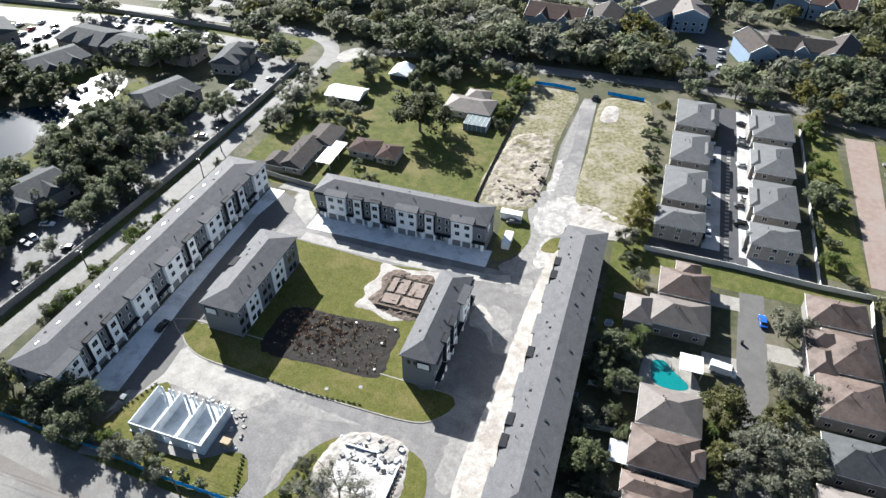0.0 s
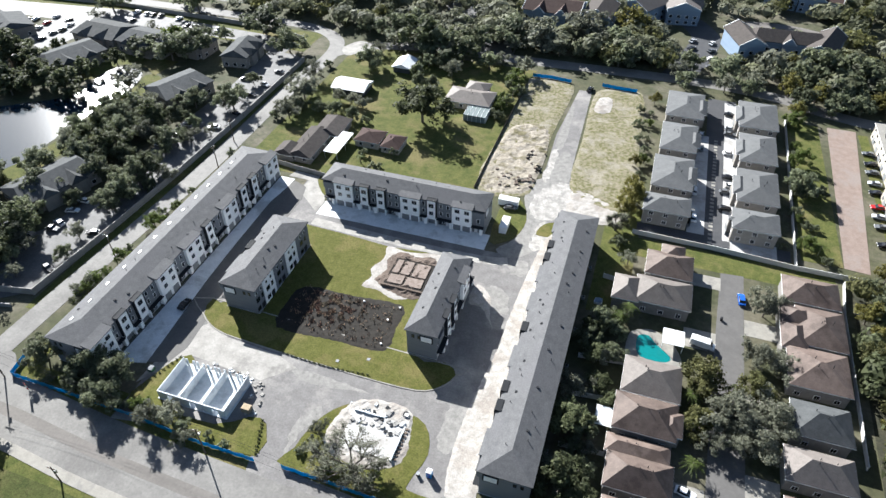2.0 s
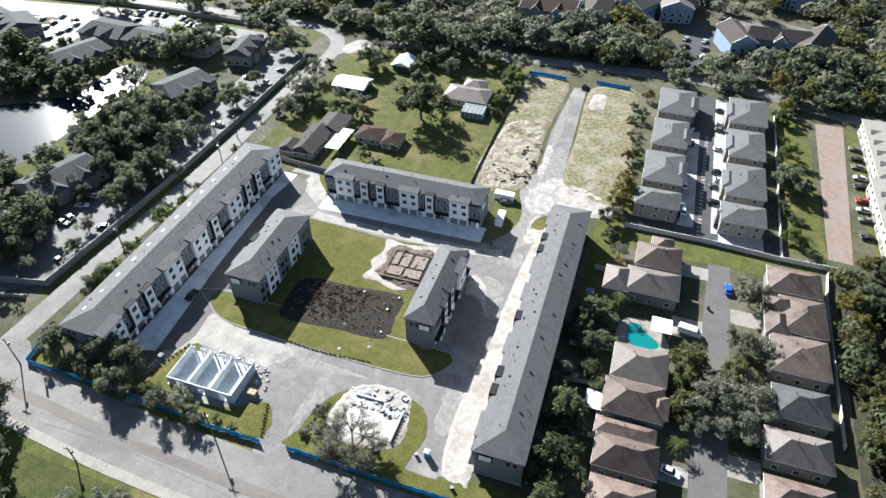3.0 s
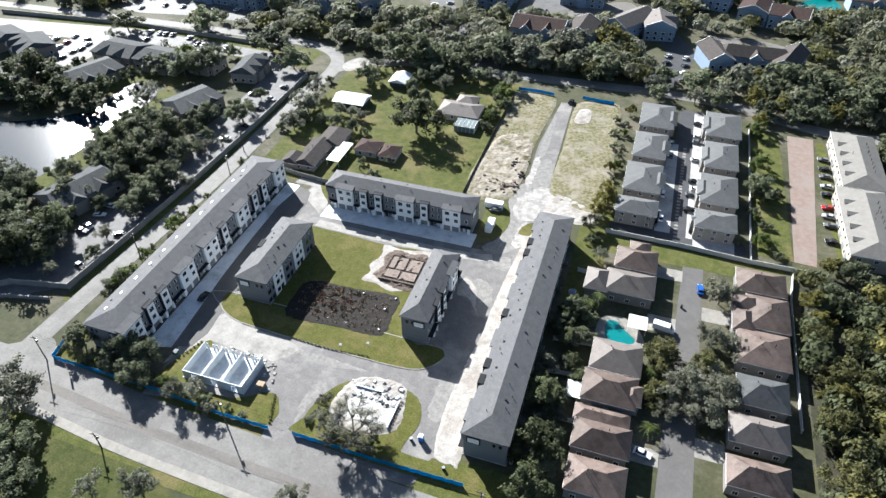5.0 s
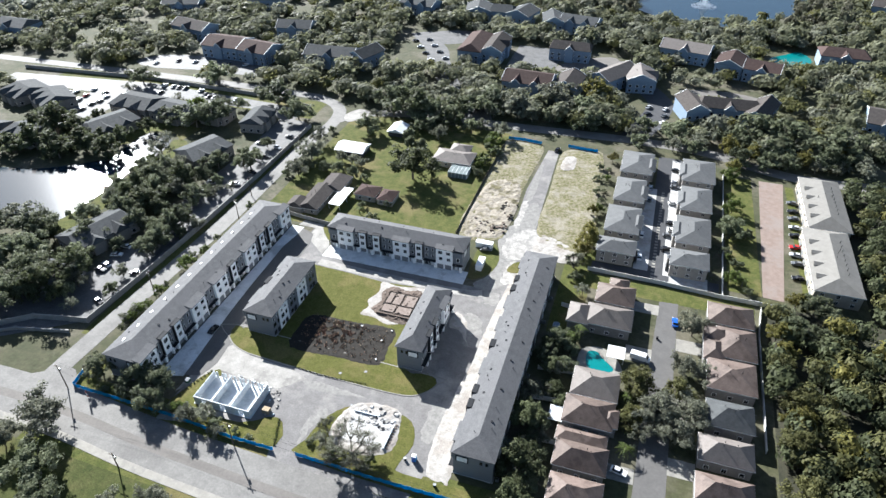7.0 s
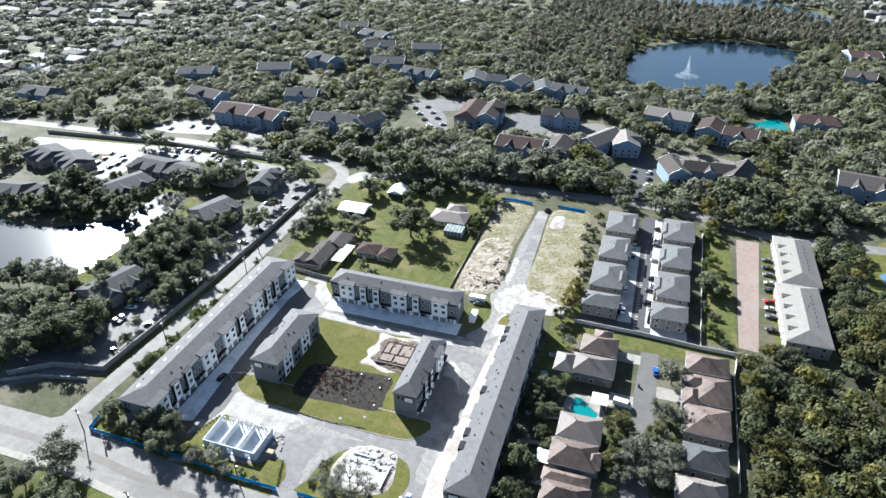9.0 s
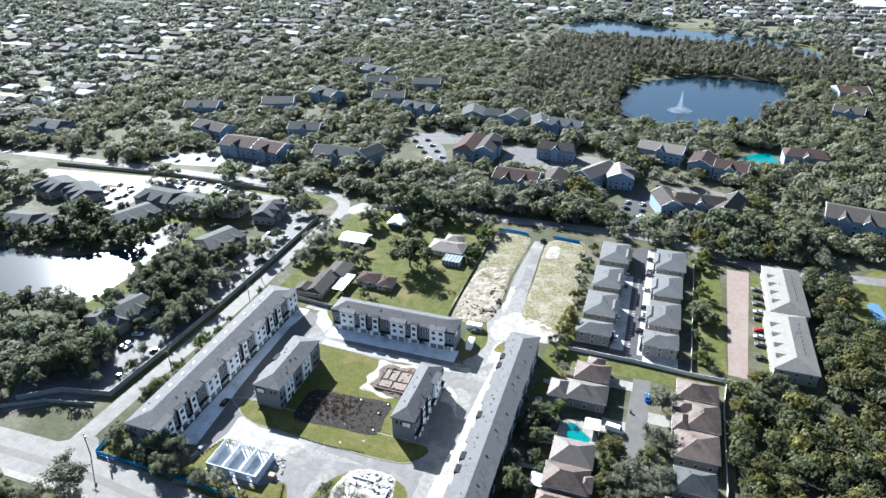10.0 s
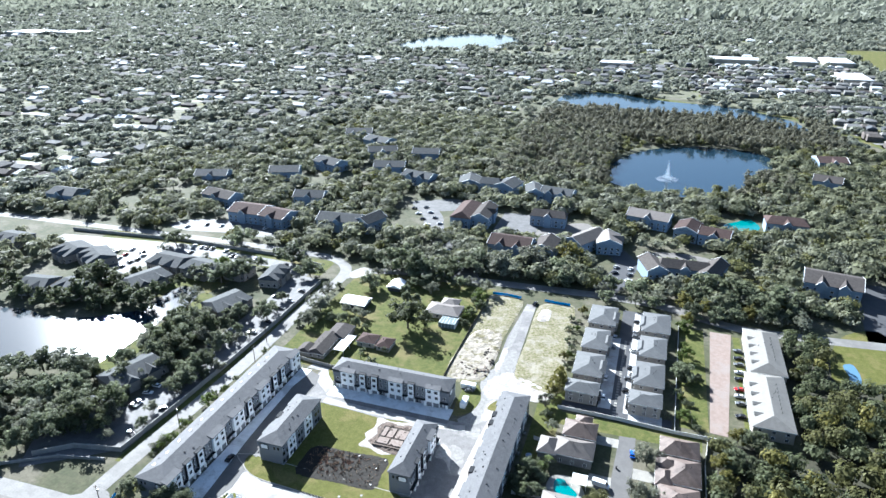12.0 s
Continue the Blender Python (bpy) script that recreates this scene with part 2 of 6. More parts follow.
# ---- mesh tools ----
class Shape:
    """Gathers corners and faces of one mesh."""
    def __init__(self):
        self.v, self.f = [], []

    def poly(self, pts):
        i = len(self.v)
        self.v += [tuple(p) for p in pts]
        self.f.append(tuple(range(i, i + len(pts))))
        return self

    def box(self, x0, y0, z0, x1, y1, z1):
        i = len(self.v)
        self.v += [(x, y, z) for z in (z0, z1) for x, y in ((x0, y0), (x1, y0), (x1, y1), (x0, y1))]
        self.f += [tuple(i + k for k in q) for q in ((3, 2, 1, 0), (4, 5, 6, 7), (0, 1, 5, 4), (1, 2, 6, 5), (2, 3, 7, 6), (3, 0, 4, 7))]
        return self

    def slab(self, pts, z0, z1):
        """An upright prism over a counter-clockwise outline."""
        i, n = len(self.v), len(pts)
        self.v += [(x, y, z0) for x, y in pts] + [(x, y, z1) for x, y in pts]
        self.f.append(tuple(range(i + n, i + 2 * n)))
        self.f += [(i + k, i + (k + 1) % n, i + n + (k + 1) % n, i + n + k) for k in range(n)]
        return self

    def hip(self, x0, y0, x1, y1, z, rise, over=0.45, thick=0.22, ends=1.0):
        """A hip roof on a rectangle, its ridge along the longer side; ends 0 gives gables."""
        x0, y0, x1, y1 = x0 - over, y0 - over, x1 + over, y1 + over
        i = len(self.v)
        self.v += [(x, y, zz) for zz in (z - thick, z) for x, y in ((x0, y0), (x1, y0), (x1, y1), (x0, y1))]
        if x1 - x0 >= y1 - y0:
            h = (y1 - y0) / 2 * ends
            self.v += [(x0 + h, (y0 + y1) / 2, z + rise), (x1 - h, (y0 + y1) / 2, z + rise)]
            self.f += [tuple(i + k for k in q) for q in ((4, 5, 9, 8), (6, 7, 8, 9), (7, 4, 8), (5, 6, 9))]
        else:
            h = (x1 - x0) / 2 * ends
            self.v += [((x0 + x1) / 2, y0 + h, z + rise), ((x0 + x1) / 2, y1 - h, z + rise)]
            self.f += [tuple(i + k for k in q) for q in ((5, 6, 9, 8), (7, 4, 8, 9), (4, 5, 8), (6, 7, 9))]
        self.f += [tuple(i + k for k in q) for q in ((3, 2, 1, 0), (0, 1, 5, 4), (1, 2, 6, 5), (2, 3, 7, 6), (3, 0, 4, 7))]
        return self

    def tube(self, a, b, r0, r1=None, n=6):
        a, b = Vector(a), Vector(b)
        r1 = r0 if r1 is None else r1
        d = (b - a).normalized()
        u = d.orthogonal().normalized()
        w = d.cross(u)
        i = len(self.v)
        for c, r in ((a, r0), (b, r1)):
            self.v += [tuple(c + (u * math.cos(k * math.tau / n) + w * math.sin(k * math.tau / n)) * r) for k in range(n)]
        self.f += [(i + k, i + (k + 1) % n, i + n + (k + 1) % n, i + n + k) for k in range(n)]
        self.f += [tuple(i + n + k for k in range(n)), tuple(i + n - 1 - k for k in range(n))]
        return self

    def mesh(self, name, mat, smooth=False):
        me = bpy.data.meshes.new(name)
        me.from_pydata(self.v, [], self.f)
        me.materials.append(mat)
        if smooth:
            me.polygons.foreach_set("use_smooth", [True] * len(me.polygons))
        me.update()
        return me


def part(name, shape, mat, parent=None, label="", at=None, smooth=False):
    ob = new(name, shape.mesh(name, mat, smooth))
    if parent:
        ob.parent = parent
    if at:
        ob.matrix_basis = at
    if label:
        tagged(ob, label)
    return ob


def thing(name, label, category, group="", at=None, kind=""):
    ob = new(name)
    ob.empty_display_size = 0.5
    if at:
        ob.matrix_basis = at
    return tagged(ob, label, category, group, kind)


def setting(name, shape, mat, label, category="ground", kind="structure"):
    return tagged(part(name, shape, mat), label, category, "", kind)


def smooth_outline(pts, steps=4):
    """A closed outline rounded through its corners."""
    out, n = [], len(pts)
    for k in range(n):
        p0, p1, p2, p3 = (Vector((*pts[(k + j) % n], 0)) for j in (-1, 0, 1, 2))
        for s in range(steps):
            t = s / steps
            q = 0.5 * ((2 * p1) + (p2 - p0) * t + (2 * p0 - 5 * p1 + 4 * p2 - p3) * t * t + (3 * p1 - p0 - 3 * p2 + p3) * t ** 3)
            out.append((q.x, q.y))
    return out


def ribbon(pts, width):
    """The outline of a road of that width along a line."""
    left, right = [], []
    for k, p in enumerate(pts):
        a, b = Vector(pts[max(k - 1, 0)]), Vector(pts[min(k + 1, len(pts) - 1)])
        d = (b - a).normalized()
        nrm = Vector((-d.y, d.x)) * width / 2
        left.append((p[0] + nrm.x, p[1] + nrm.y))
        right.append((p[0] - nrm.x, p[1] - nrm.y))
    return right + left[::-1]


def bend(pts, steps=5):
    """A smooth open line through the points."""
    out = []
    for k in range(len(pts) - 1):
        p0, p1, p2, p3 = (Vector(pts[min(max(k + j, 0), len(pts) - 1)]) for j in (-1, 0, 1, 2))
        for s in range(steps):
            t = s / steps
            q = 0.5 * ((2 * p1) + (p2 - p0) * t + (2 * p0 - 5 * p1 + 4 * p2 - p3) * t * t + (3 * p1 - p0 - 3 * p2 + p3) * t ** 3)
            out.append((q.x, q.y))
    return out + [tuple(pts[-1])]


def rect(x0, y0, x1, y1):
    return [(x0, y0), (x1, y0), (x1, y1), (x0, y1)]


def rough_patch(name, outline, mat, label, z, height, cell, scale, seed, bank=1.5, kind="structure"):
    """Uneven earth within an outline: a fine grid lifted by noise, low at its rim."""
    xs, ys = [p[0] for p in outline], [p[1] for p in outline]
    nx, ny = int((max(xs) - min(xs)) / cell) + 2, int((max(ys) - min(ys)) / cell) + 2
    def depth(x, y):
        inside, near, spot = False, 1e9, (x, y)
        for k in range(len(outline)):
            (xa, ya), (xb, yb) = outline[k - 1], outline[k]
            if (ya > y) != (yb > y) and x < (xb - xa) * (y - ya) / (yb - ya) + xa:
                inside = not inside
            t = max(0, min(1, ((x - xa) * (xb - xa) + (y - ya) * (yb - ya)) / ((xb - xa) ** 2 + (yb - ya) ** 2 + 1e-9)))
            gap = math.hypot(x - xa - t * (xb - xa), y - ya - t * (yb - ya))
            if gap < near:
                near, spot = gap, (xa + t * (xb - xa), ya + t * (yb - ya))
        return (near if inside else -near), spot
    s, ids = Shape(), {}
    for i in range(nx):
        for j in range(ny):
            x, y = min(xs) + i * cell, min(ys) + j * cell
            d, spot = depth(x, y)
            if d > -cell * 1.5:
                if d < cell * 0.4:
                    x, y = spot
                w = max(0.0, min(1.0, d / bank))
                h = noise.fractal(Vector((x / scale, y / scale, seed)), 1.0, 2.0, 5) * 0.5 + 0.5
                ids[i, j] = len(s.v)
                s.v.append((x + noise.noise(Vector((x * 0.7, y * 0.7, seed))) * 0.3, y + noise.noise(Vector((y * 0.7, x * 0.7, seed))) * 0.3, z + w * height * max(0, h)))
    for (i, j), a in ids.items():
        q = (a, ids.get((i + 1, j)), ids.get((i + 1, j + 1)), ids.get((i, j + 1)))
        if None not in q:
            s.f.append(q)
    return setting(name, s, mat, label, "ground", kind)
# ---- ground, roads and water ----
FAR = 4600
setting("ground", Shape().poly([(-FAR, -1200, 0), (FAR, -1200, 0), (FAR, FAR, 0), (-FAR, FAR, 0)]), M_GROUND, "green and brown scrubby flat ground reaching the horizon")


def sheet(name, outline, mat, label, z, category="ground", depth=0.3):
    s = Shape().slab(outline, z - depth, z)
    return setting(name, s, mat, label, category)


# lakes
lake_w = [(-420, 6), (-330, 4), (-274, 2), (-259, 4), (-241, 2), (-219, 7), (-207, 15), (-195, 25), (-194.5, 38), (-195, 52), (-187, 56), (-178, 52), (-174, 38), (-176, 22), (-175.5, 6), (-175.5, -14), (-178, -28), (-197, -33), (-212, -38), (-250, -46), (-330, -60), (-420, -60)]
sheet("water", smooth_outline(lake_w, 4), M_WATER, "dark lake water glittering in the low sun", 0.03, "lake")
pond = [(27, 372), (46, 343), (85, 326), (126, 345), (156, 388), (183, 457), (170, 503), (116, 508), (65, 481), (35, 425)]
sheet("water", smooth_outline(pond, 5), M_WATER, "blue pond water with a fountain in it", 0.03, "lake")
lake_n = [(-72, 716), (-63, 789), (-6, 808), (77, 765), (159, 750), (227, 680), (236, 604), (161, 672), (93, 688), (22, 662), (-47, 680)]
sheet("water", smooth_outline(lake_n, 4), M_WATER, "long blue lake beyond the woods", 0.03, "lake")
lake_f = [(-545, 1250), (-556, 1445), (-470, 1640), (-340, 1600), (-278, 1400), (-350, 1310), (-445, 1220)]
sheet("water", smooth_outline(lake_f, 4), M_WATER, "far pale lake", 0.03, "lake")

# lawns and yards
sheet("lawn", rect(-101.5, -101, -97, 6), M_LAWN, "grass strip behind the townhouses", 0.05)
sheet("lawn", rect(-103, -124.8, 36, -95.5), M_YARD, "roadside grass", 0.03)
sheet("lawn", rect(-117, -80, -112.5, 90), M_YARD, "grass verge below the long wall", 0.04)
sheet("lawn", rect(-98, 4, -10, 112), M_YARD, "mown grass round the older houses", 0.04)
sheet("lawn", rect(36, -2, 104, 7), M_YARD, "green strip beside the white fence", 0.05)
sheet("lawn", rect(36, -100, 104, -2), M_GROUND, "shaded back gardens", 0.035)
sheet("lawn", rect(95, 12, 107, 100), M_YARD, "grass beside the brick street", 0.05)
sheet("lawn", rect(121.5, 12, 125, 98), M_YARD, "front gardens of the terrace", 0.05)
sheet("forest_floor", [(105, -200), (260, -200), (260, 100), (143, 100), (143, 10), (108, 6)], M_SHADELITTER, "leaf litter under the wood, darkened for tree shade", 0.03)
sheet("lawn", rect(-300, 96, -120, 118), M_YARD, "grass round the parking", 0.03)
sheet("lawn", smooth_outline([(-174, 14), (-173, 38), (-176, 52), (-166, 50), (-160, 25), (-164, -5), (-168, -34), (-178, -32), (-174, -14)], 3), M_YARD, "lake bank grass", 0.05)
sheet("lawn", [(-203, 34), (-196, 42), (-194, 57), (-180, 58), (-172, 52), (-170, 68), (-206, 68)], M_YARD, "grass between the apartment buildings", 0.05)
sheet("lawn", [(-140, -300), (-40, -300), (-40, -127), (-52, -122.6), (-102, -121.5), (-140, -121)], M_ROUGHGRASS, "green field across the road", 0.06)
sheet("lawn", [(-40, 760), (230, 690), (300, 560), (310, 570), (240, 705), (-30, 830)], M_YARD, "pale lake shore grass", 0.02)
sheet("lawn", smooth_outline([(166, 66), (198, 72), (204, 104), (196, 128), (178, 118), (168, 96)], 3), M_LAWN, "sunny lawn round a garden pool", 0.05)
sheet("lawn", rect(445, 1160, 660, 1530), M_LAWN, "far open playing field", 0.02)

# Pale sheet under the far suburbs, its tone lifted in place of haze.
sheet("suburb_ground", [(-2300, 350), (-430, 130), (-425, 330), (-330, 560), (-300, 700), (-80, 830), (0, 840), (250, 720), (330, 580), (700, 560), (1600, 1000), (1600, 2300), (-2300, 2300)], M_HAZEGROUND, "dry suburb ground paled to stand in for haze", 0.012, "ground", 0.2)

# main road in front, its walk and the side street
road = bend([(-420, -125), (-200, -111), (-110, -107.5), (-60, -111), (0, -113.5), (60, -116), (300, -128)], 6)
sheet("road", ribbon(road, 15), M_ROAD, "pale worn two lane street", 0.07, "road")
sheet("road", ribbon([(x, y - 1.2) for x, y in road], 2.8), M_LANE, "darker patched strip along the street", 0.078, "road")
sheet("pavement", ribbon([(x, y - 8.7) for x, y in road], 2.5), M_WALK, "pale concrete sidewalk", 0.12, "pavement")
side = bend([(-112, -100), (-111.5, -85), (-110.5, -60), (-109, -30), (-108, 0), (-108.5, 40), (-108, 75), (-106, 95), (-110, 112), (-124, 122), (-150, 125), (-240, 124), (-420, 116)], 6)
sheet("road", ribbon(side, 7.2), M_ROAD, "narrow pale side street", 0.06, "road")
sheet("road", smooth_outline([(-122, -103), (-112, -96), (-108, -94), (-104.5, -96), (-101, -101.5), (-112, -104)], 3), M_ROAD, "flared street corner", 0.074, "road")
back_street = bend([(-107, 98), (-92, 112), (-60, 120), (-15, 121), (50, 124), (88, 121), (118, 110), (150, 108), (260, 118)], 5)
sheet("road", ribbon(back_street, 8), M_ROAD, "tree lined street behind the site", 0.055, "road")
sheet("road", ribbon(bend([(-31, 122), (-40, 140), (-57, 162), (-78, 195), (-88, 220), (-110, 250)], 5), 15), M_LOT, "curved apartment drive", 0.05, "road")
# Tree shade over this lot is put into its dark asphalt colour.
sheet("road", ribbon(bend([(50, 124), (58, 150), (62, 175), (52, 195)], 5), 14), M_DARKROAD, "apartment parking darkened to look shaded", 0.05, "road")
sheet("road", rect(-36, 205, -5, 245), M_LOT, "small sunlit car park", 0.05, "road")
sheet("road", smooth_outline([(-99, 99), (-94, 104), (-90, 112), (-99, 116), (-104, 106)], 3), M_DUST, "pale gravel turnout", 0.08, "road")

sheet("road", smooth_outline([(-6, 196), (20, 196), (24, 214), (36, 222), (30, 240), (16, 236), (-4, 216)], 3), M_LANE, "sunlit brownish car park behind the apartments", 0.05, "road")
sheet("road", smooth_outline([(-100, 236), (-84, 232), (-66, 246), (-62, 262), (-86, 262), (-102, 252)], 3), M_LOT, "sunlit end of the apartment drive", 0.054, "road")
sheet("road", smooth_outline([(80, 182), (112, 184), (122, 196), (100, 204), (78, 200)], 3), M_LANE, "brownish court behind the apartments", 0.05, "road")

sheet("road", smooth_outline([(-270.1, 139.2), (-259.6, 155.3), (-225.7, 161.5), (-184.8, 162.7), (-168.3, 142.7), (-220.1, 139.1), (-250.4, 133.7)], 2)[::-1], M_LOT, "sunlit parking strip of the blue apartments", 0.052, "road")

# site paving
sheet("road", [(-69, -103), (-69, -77), (-69.5, 4), (-62, 5), (-57, -14.6), (8, -14.6), (16.5, -6), (13.4, 20), (10.2, 28), (9, 60), (11.5, 100), (17, 100), (19, 40), (20.5, 20), (23, 14), (20.3, 3), (20, -96), (14, -97), (12, -106), (-30, -106), (-32, -97)], M_ASPHALT, "worn grey site asphalt with pale sandy patches", 0.06, "road")
sheet("pavement", [(-70, -92), (-69, -76), (-62, -66), (-56, -71.5), (-40, -72.5), (-33, -75), (-40, -81.5), (-62, -80)], M_DUST, "dusty pale concrete yard", 0.075, "pavement")
# Darker asphalt; the sheet's tone also stands in for the row's shadow.
sheet("road", [(-80, -88), (-66, -84), (-64.2, -78), (-65.8, -62), (-66, -9), (-68, -2), (-76, 1), (-80, 1)], M_PATCH, "dark asphalt lane, deepened in colour for the row's shade", 0.088, "road")
sheet("pavement", [(-79.5, -88), (-71.4, -86), (-72, -78), (-74.1, -55), (-75, -37.5), (-75.6, -14), (-74, -3), (-74, 1), (-79.5, 1)], M_APRON, "pale concrete driveway apron", 0.10, "pavement")
sheet("pavement", rect(-57.8, -14.6, 0.6, -7), M_APRON, "pale concrete driveway apron", 0.10, "pavement")
sheet("pavement", [(-69, -5), (-58, -14), (-58, -8), (-63, 5), (-76, 6), (-77, 2), (-69, 2)], M_DUST, "pale concrete turning place", 0.085, "pavement")
sheet("pavement", ribbon(bend([(-57, -18.4), (-30, -19.4), (0, -19.2), (9, -17.4)], 4), 3.6), M_DUST, "dusty strip of pale paving", 0.083, "pavement")
sheet("lawn", smooth_outline([(-66, 3), (-59, -5), (-59, 2), (-64, 9)], 3), M_LAWN, "small green wedge", 0.12)
sheet("lawn", smooth_outline([(-68, -60), (-67, -66), (-60, -70), (-50, -71), (-28, -71.8), (-5, -72), (3, -70), (7, -64), (3, -61), (-7, -60), (-7.5, -24.5), (-28, -22.6), (-57, -20.8), (-63, -24), (-62, -58)], 2), M_LAWN, "bright mown courtyard lawn", 0.13)
sheet("lawn", smooth_outline([(-68, -99), (-67.5, -90), (-64, -81.5), (-60, -81), (-60, -95), (-44, -96.5), (-37, -92), (-32, -92.5), (-30, -101), (-50, -101.5)], 2), M_LAWN, "lawn round the unfinished block building", 0.12)
sheet("lawn", smooth_outline([(-22.5, -96), (-20, -86), (-14, -80), (-4, -78.5), (4.5, -80.5), (7.8, -88), (6, -96), (9, -98), (34, -98), (33, -103), (-20, -102)], 3), M_LAWN, "lawn round the second building slab", 0.12)
sheet("lawn", smooth_outline([(14.5, -2), (16, 4), (20.5, 6), (20.5, -1)], 3), M_LAWN, "tiny grass corner", 0.12)
sheet("lawn", rect(35, -30, 46, 22), M_YARD, "grass behind the long building", 0.045)
sheet("lawn", smooth_outline([(1, -10), (8, -6), (10, 4), (6, 14), (0.5, 14)], 3), M_YARD, "grass patch with storage containers", 0.12)



def kerb(outline, z=0.19, w=0.32):
    """A pale concrete kerb along a closed outline."""
    n = len(outline)
    s = Shape()
    for k in range(n):
        a, b = Vector(outline[k]), Vector(outline[(k + 1) % n])
        if (b - a).length < 0.05:
            continue
        d = (b - a).normalized()
        o = Vector((d.y, -d.x)) * w
        s.slab([a - d * 0.05, a - d * 0.05 + o, b + d * 0.05 + o, b + d * 0.05], 0.0, z)
    return setting("kerb", s, M_WALK, "pale concrete kerb round a lawn", "kerb")


kerb(smooth_outline([(-68, -60), (-67, -66), (-60, -70), (-50, -71), (-28, -71.8), (-5, -72), (3, -70), (7, -64), (3, -61)], 3)[:-3])
for o in ([(14, 13), (16, 11), (19, 14), (20, 19), (18, 22), (15, 18)], [(6, -30), (12, -31), (14, -38), (9, -40)], [(-33, -75), (-20, -75.4), (-12, -76.5), (-24, -78), (-31, -78)], [(9, -72), (13, -76), (12.5, -86), (8.5, -84)], [(10, -17), (15, -16), (15.5, -22), (11, -22)], [(9.5, 22), (12, 12), (18, 14), (19.5, 24), (18.4, 42), (15, 50), (11, 40)], [(10, 55), (13, 52), (12.6, 80), (10.6, 82)], [(-24, -99), (-23, -92), (-20.5, -87), (-22, -84), (-25.5, -90)]):
    o = [(x + 0.8 * noise.noise(Vector((x * 0.9, y * 0.9, 5))), y + 0.8 * noise.noise(Vector((y * 0.9, x * 0.9, 9)))) for x, y in smooth_outline(o, 8)]
    sheet("sand_stain", o, M_STAIN, "sandy pale stain on asphalt", 0.068)

sheet("road", smooth_outline([(6.5, 16), (9.6, 6), (8.6, -6), (4, -13), (10, -15.5), (17, -6), (15, 20), (12, 30), (7, 26)], 3), M_STAIN, "sandy asphalt beside the containers", 0.072, "road")
for o in ([(9.8, 10), (14, 6), (20.5, 9), (22, 20), (19.5, 29), (13.5, 26), (10, 20)], [(13.6, -8), (17.5, -9), (18, 2), (15, 5)], [(9.8, 30), (12, 29), (12.5, 46), (10.2, 50)]):
    o = [(x + 1.4 * noise.noise(Vector((x * 0.5, y * 0.5, 2))), y + 1.4 * noise.noise(Vector((y * 0.5, x * 0.5, 7)))) for x, y in smooth_outline(o, 8)]
    sheet("sand_stain", o, M_SPREAD, "pale sand spread over the site lane", 0.082)

# sand, field and earthworks
sand = smooth_outline([(14.5, -96), (12.8, -84), (13.2, -70), (15, -52), (15.2, -35), (16.5, -16), (18, -3), (21.2, -2), (21.2, -94), (20, -97)], 3)
rough_patch("sand_strip", sand, M_SAND, "pale sandy strip along the long building", 0.075, 0.18, 0.6, 3.0, 1, 1.0)
rough_patch("sand_patch", smooth_outline([(3, -30), (8, -34), (10, -42), (12, -46), (7, -39), (2.5, -38)], 3), M_SAND, "pale sand by the building corner", 0.075, 0.15, 0.5, 2.5, 2, 0.8)
rough_patch("field", smooth_outline([(-11.5, 17), (-11.5, 60), (-11, 95), (-10, 105), (6.5, 104), (9.5, 95), (7.5, 60), (8.2, 30), (6, 17)], 3), M_FIELD, "dry grass and bare sand field", 0.05, 0.35, 1.1, 6.0, 3)
rough_patch("sand_ruts", smooth_outline([(-10.8, 17.5), (-10.8, 48), (-8, 62), (4, 66), (7.8, 50), (8.2, 30), (5, 18)], 3), M_RUT, "churned sand with tracks and broken roots", 0.12, 0.6, 0.5, 3.2, 4)
rough_patch("field", smooth_outline([(20, 28), (19.3, 60), (18.2, 94), (22, 104), (38, 105), (41, 60), (44, 22), (30, 18)], 3), M_FIELD, "dry grass and bare sand field", 0.05, 0.35, 1.0, 5.0, 5)
rough_patch("sand_patch", smooth_outline([(21, 16), (22, 27), (30, 25), (40, 18), (36, 10), (24, 11)], 3), M_SAND, "bright bare sand", 0.09, 0.3, 0.6, 3.0, 6)
rough_patch("sand_patch", smooth_outline([(20.5, 83), (21, 95), (26, 96), (26.5, 84)], 3), M_SAND, "bright bare sand", 0.3, 0.3, 0.6, 3.0, 8)
rough_patch("soil_bed", smooth_outline([(-45, -47), (-30, -46.2), (-14.8, -45.3), (-13.6, -54), (-13.8, -62.6), (-28, -63.4), (-45, -63.9), (-47, -55)], 3), M_SOIL, "dark bare soil bed in the lawn", 0.135, 0.16, 0.45, 1.6, 7, 0.6)
rough_patch("sand_pad", smooth_outline([(-29.4, -41.4), (-28.2, -37), (-29.8, -33.4), (-27.6, -28.5), (-28.6, -22.4), (-22, -23.2), (-13.5, -21.6), (-8, -22.8), (-8.2, -40.4), (-12, -41), (-18.2, -43.8), (-24, -41.8)], 3), M_SAND, "pale sand pad for a new building", 0.135, 0.12, 0.5, 3.0, 9, 0.5)
rough_patch("dirt_heap", smooth_outline([(-26.8, -38), (-25.2, -33), (-26.6, -28), (-23.6, -23.6), (-18, -24.4), (-12.5, -23.2), (-9.8, -31), (-11.4, -41), (-16, -42.2), (-21, -41.2)], 3), M_DIRT, "turned brown earth round foundation trenches", 0.16, 1.35, 0.4, 1.3, 10, 3.0)
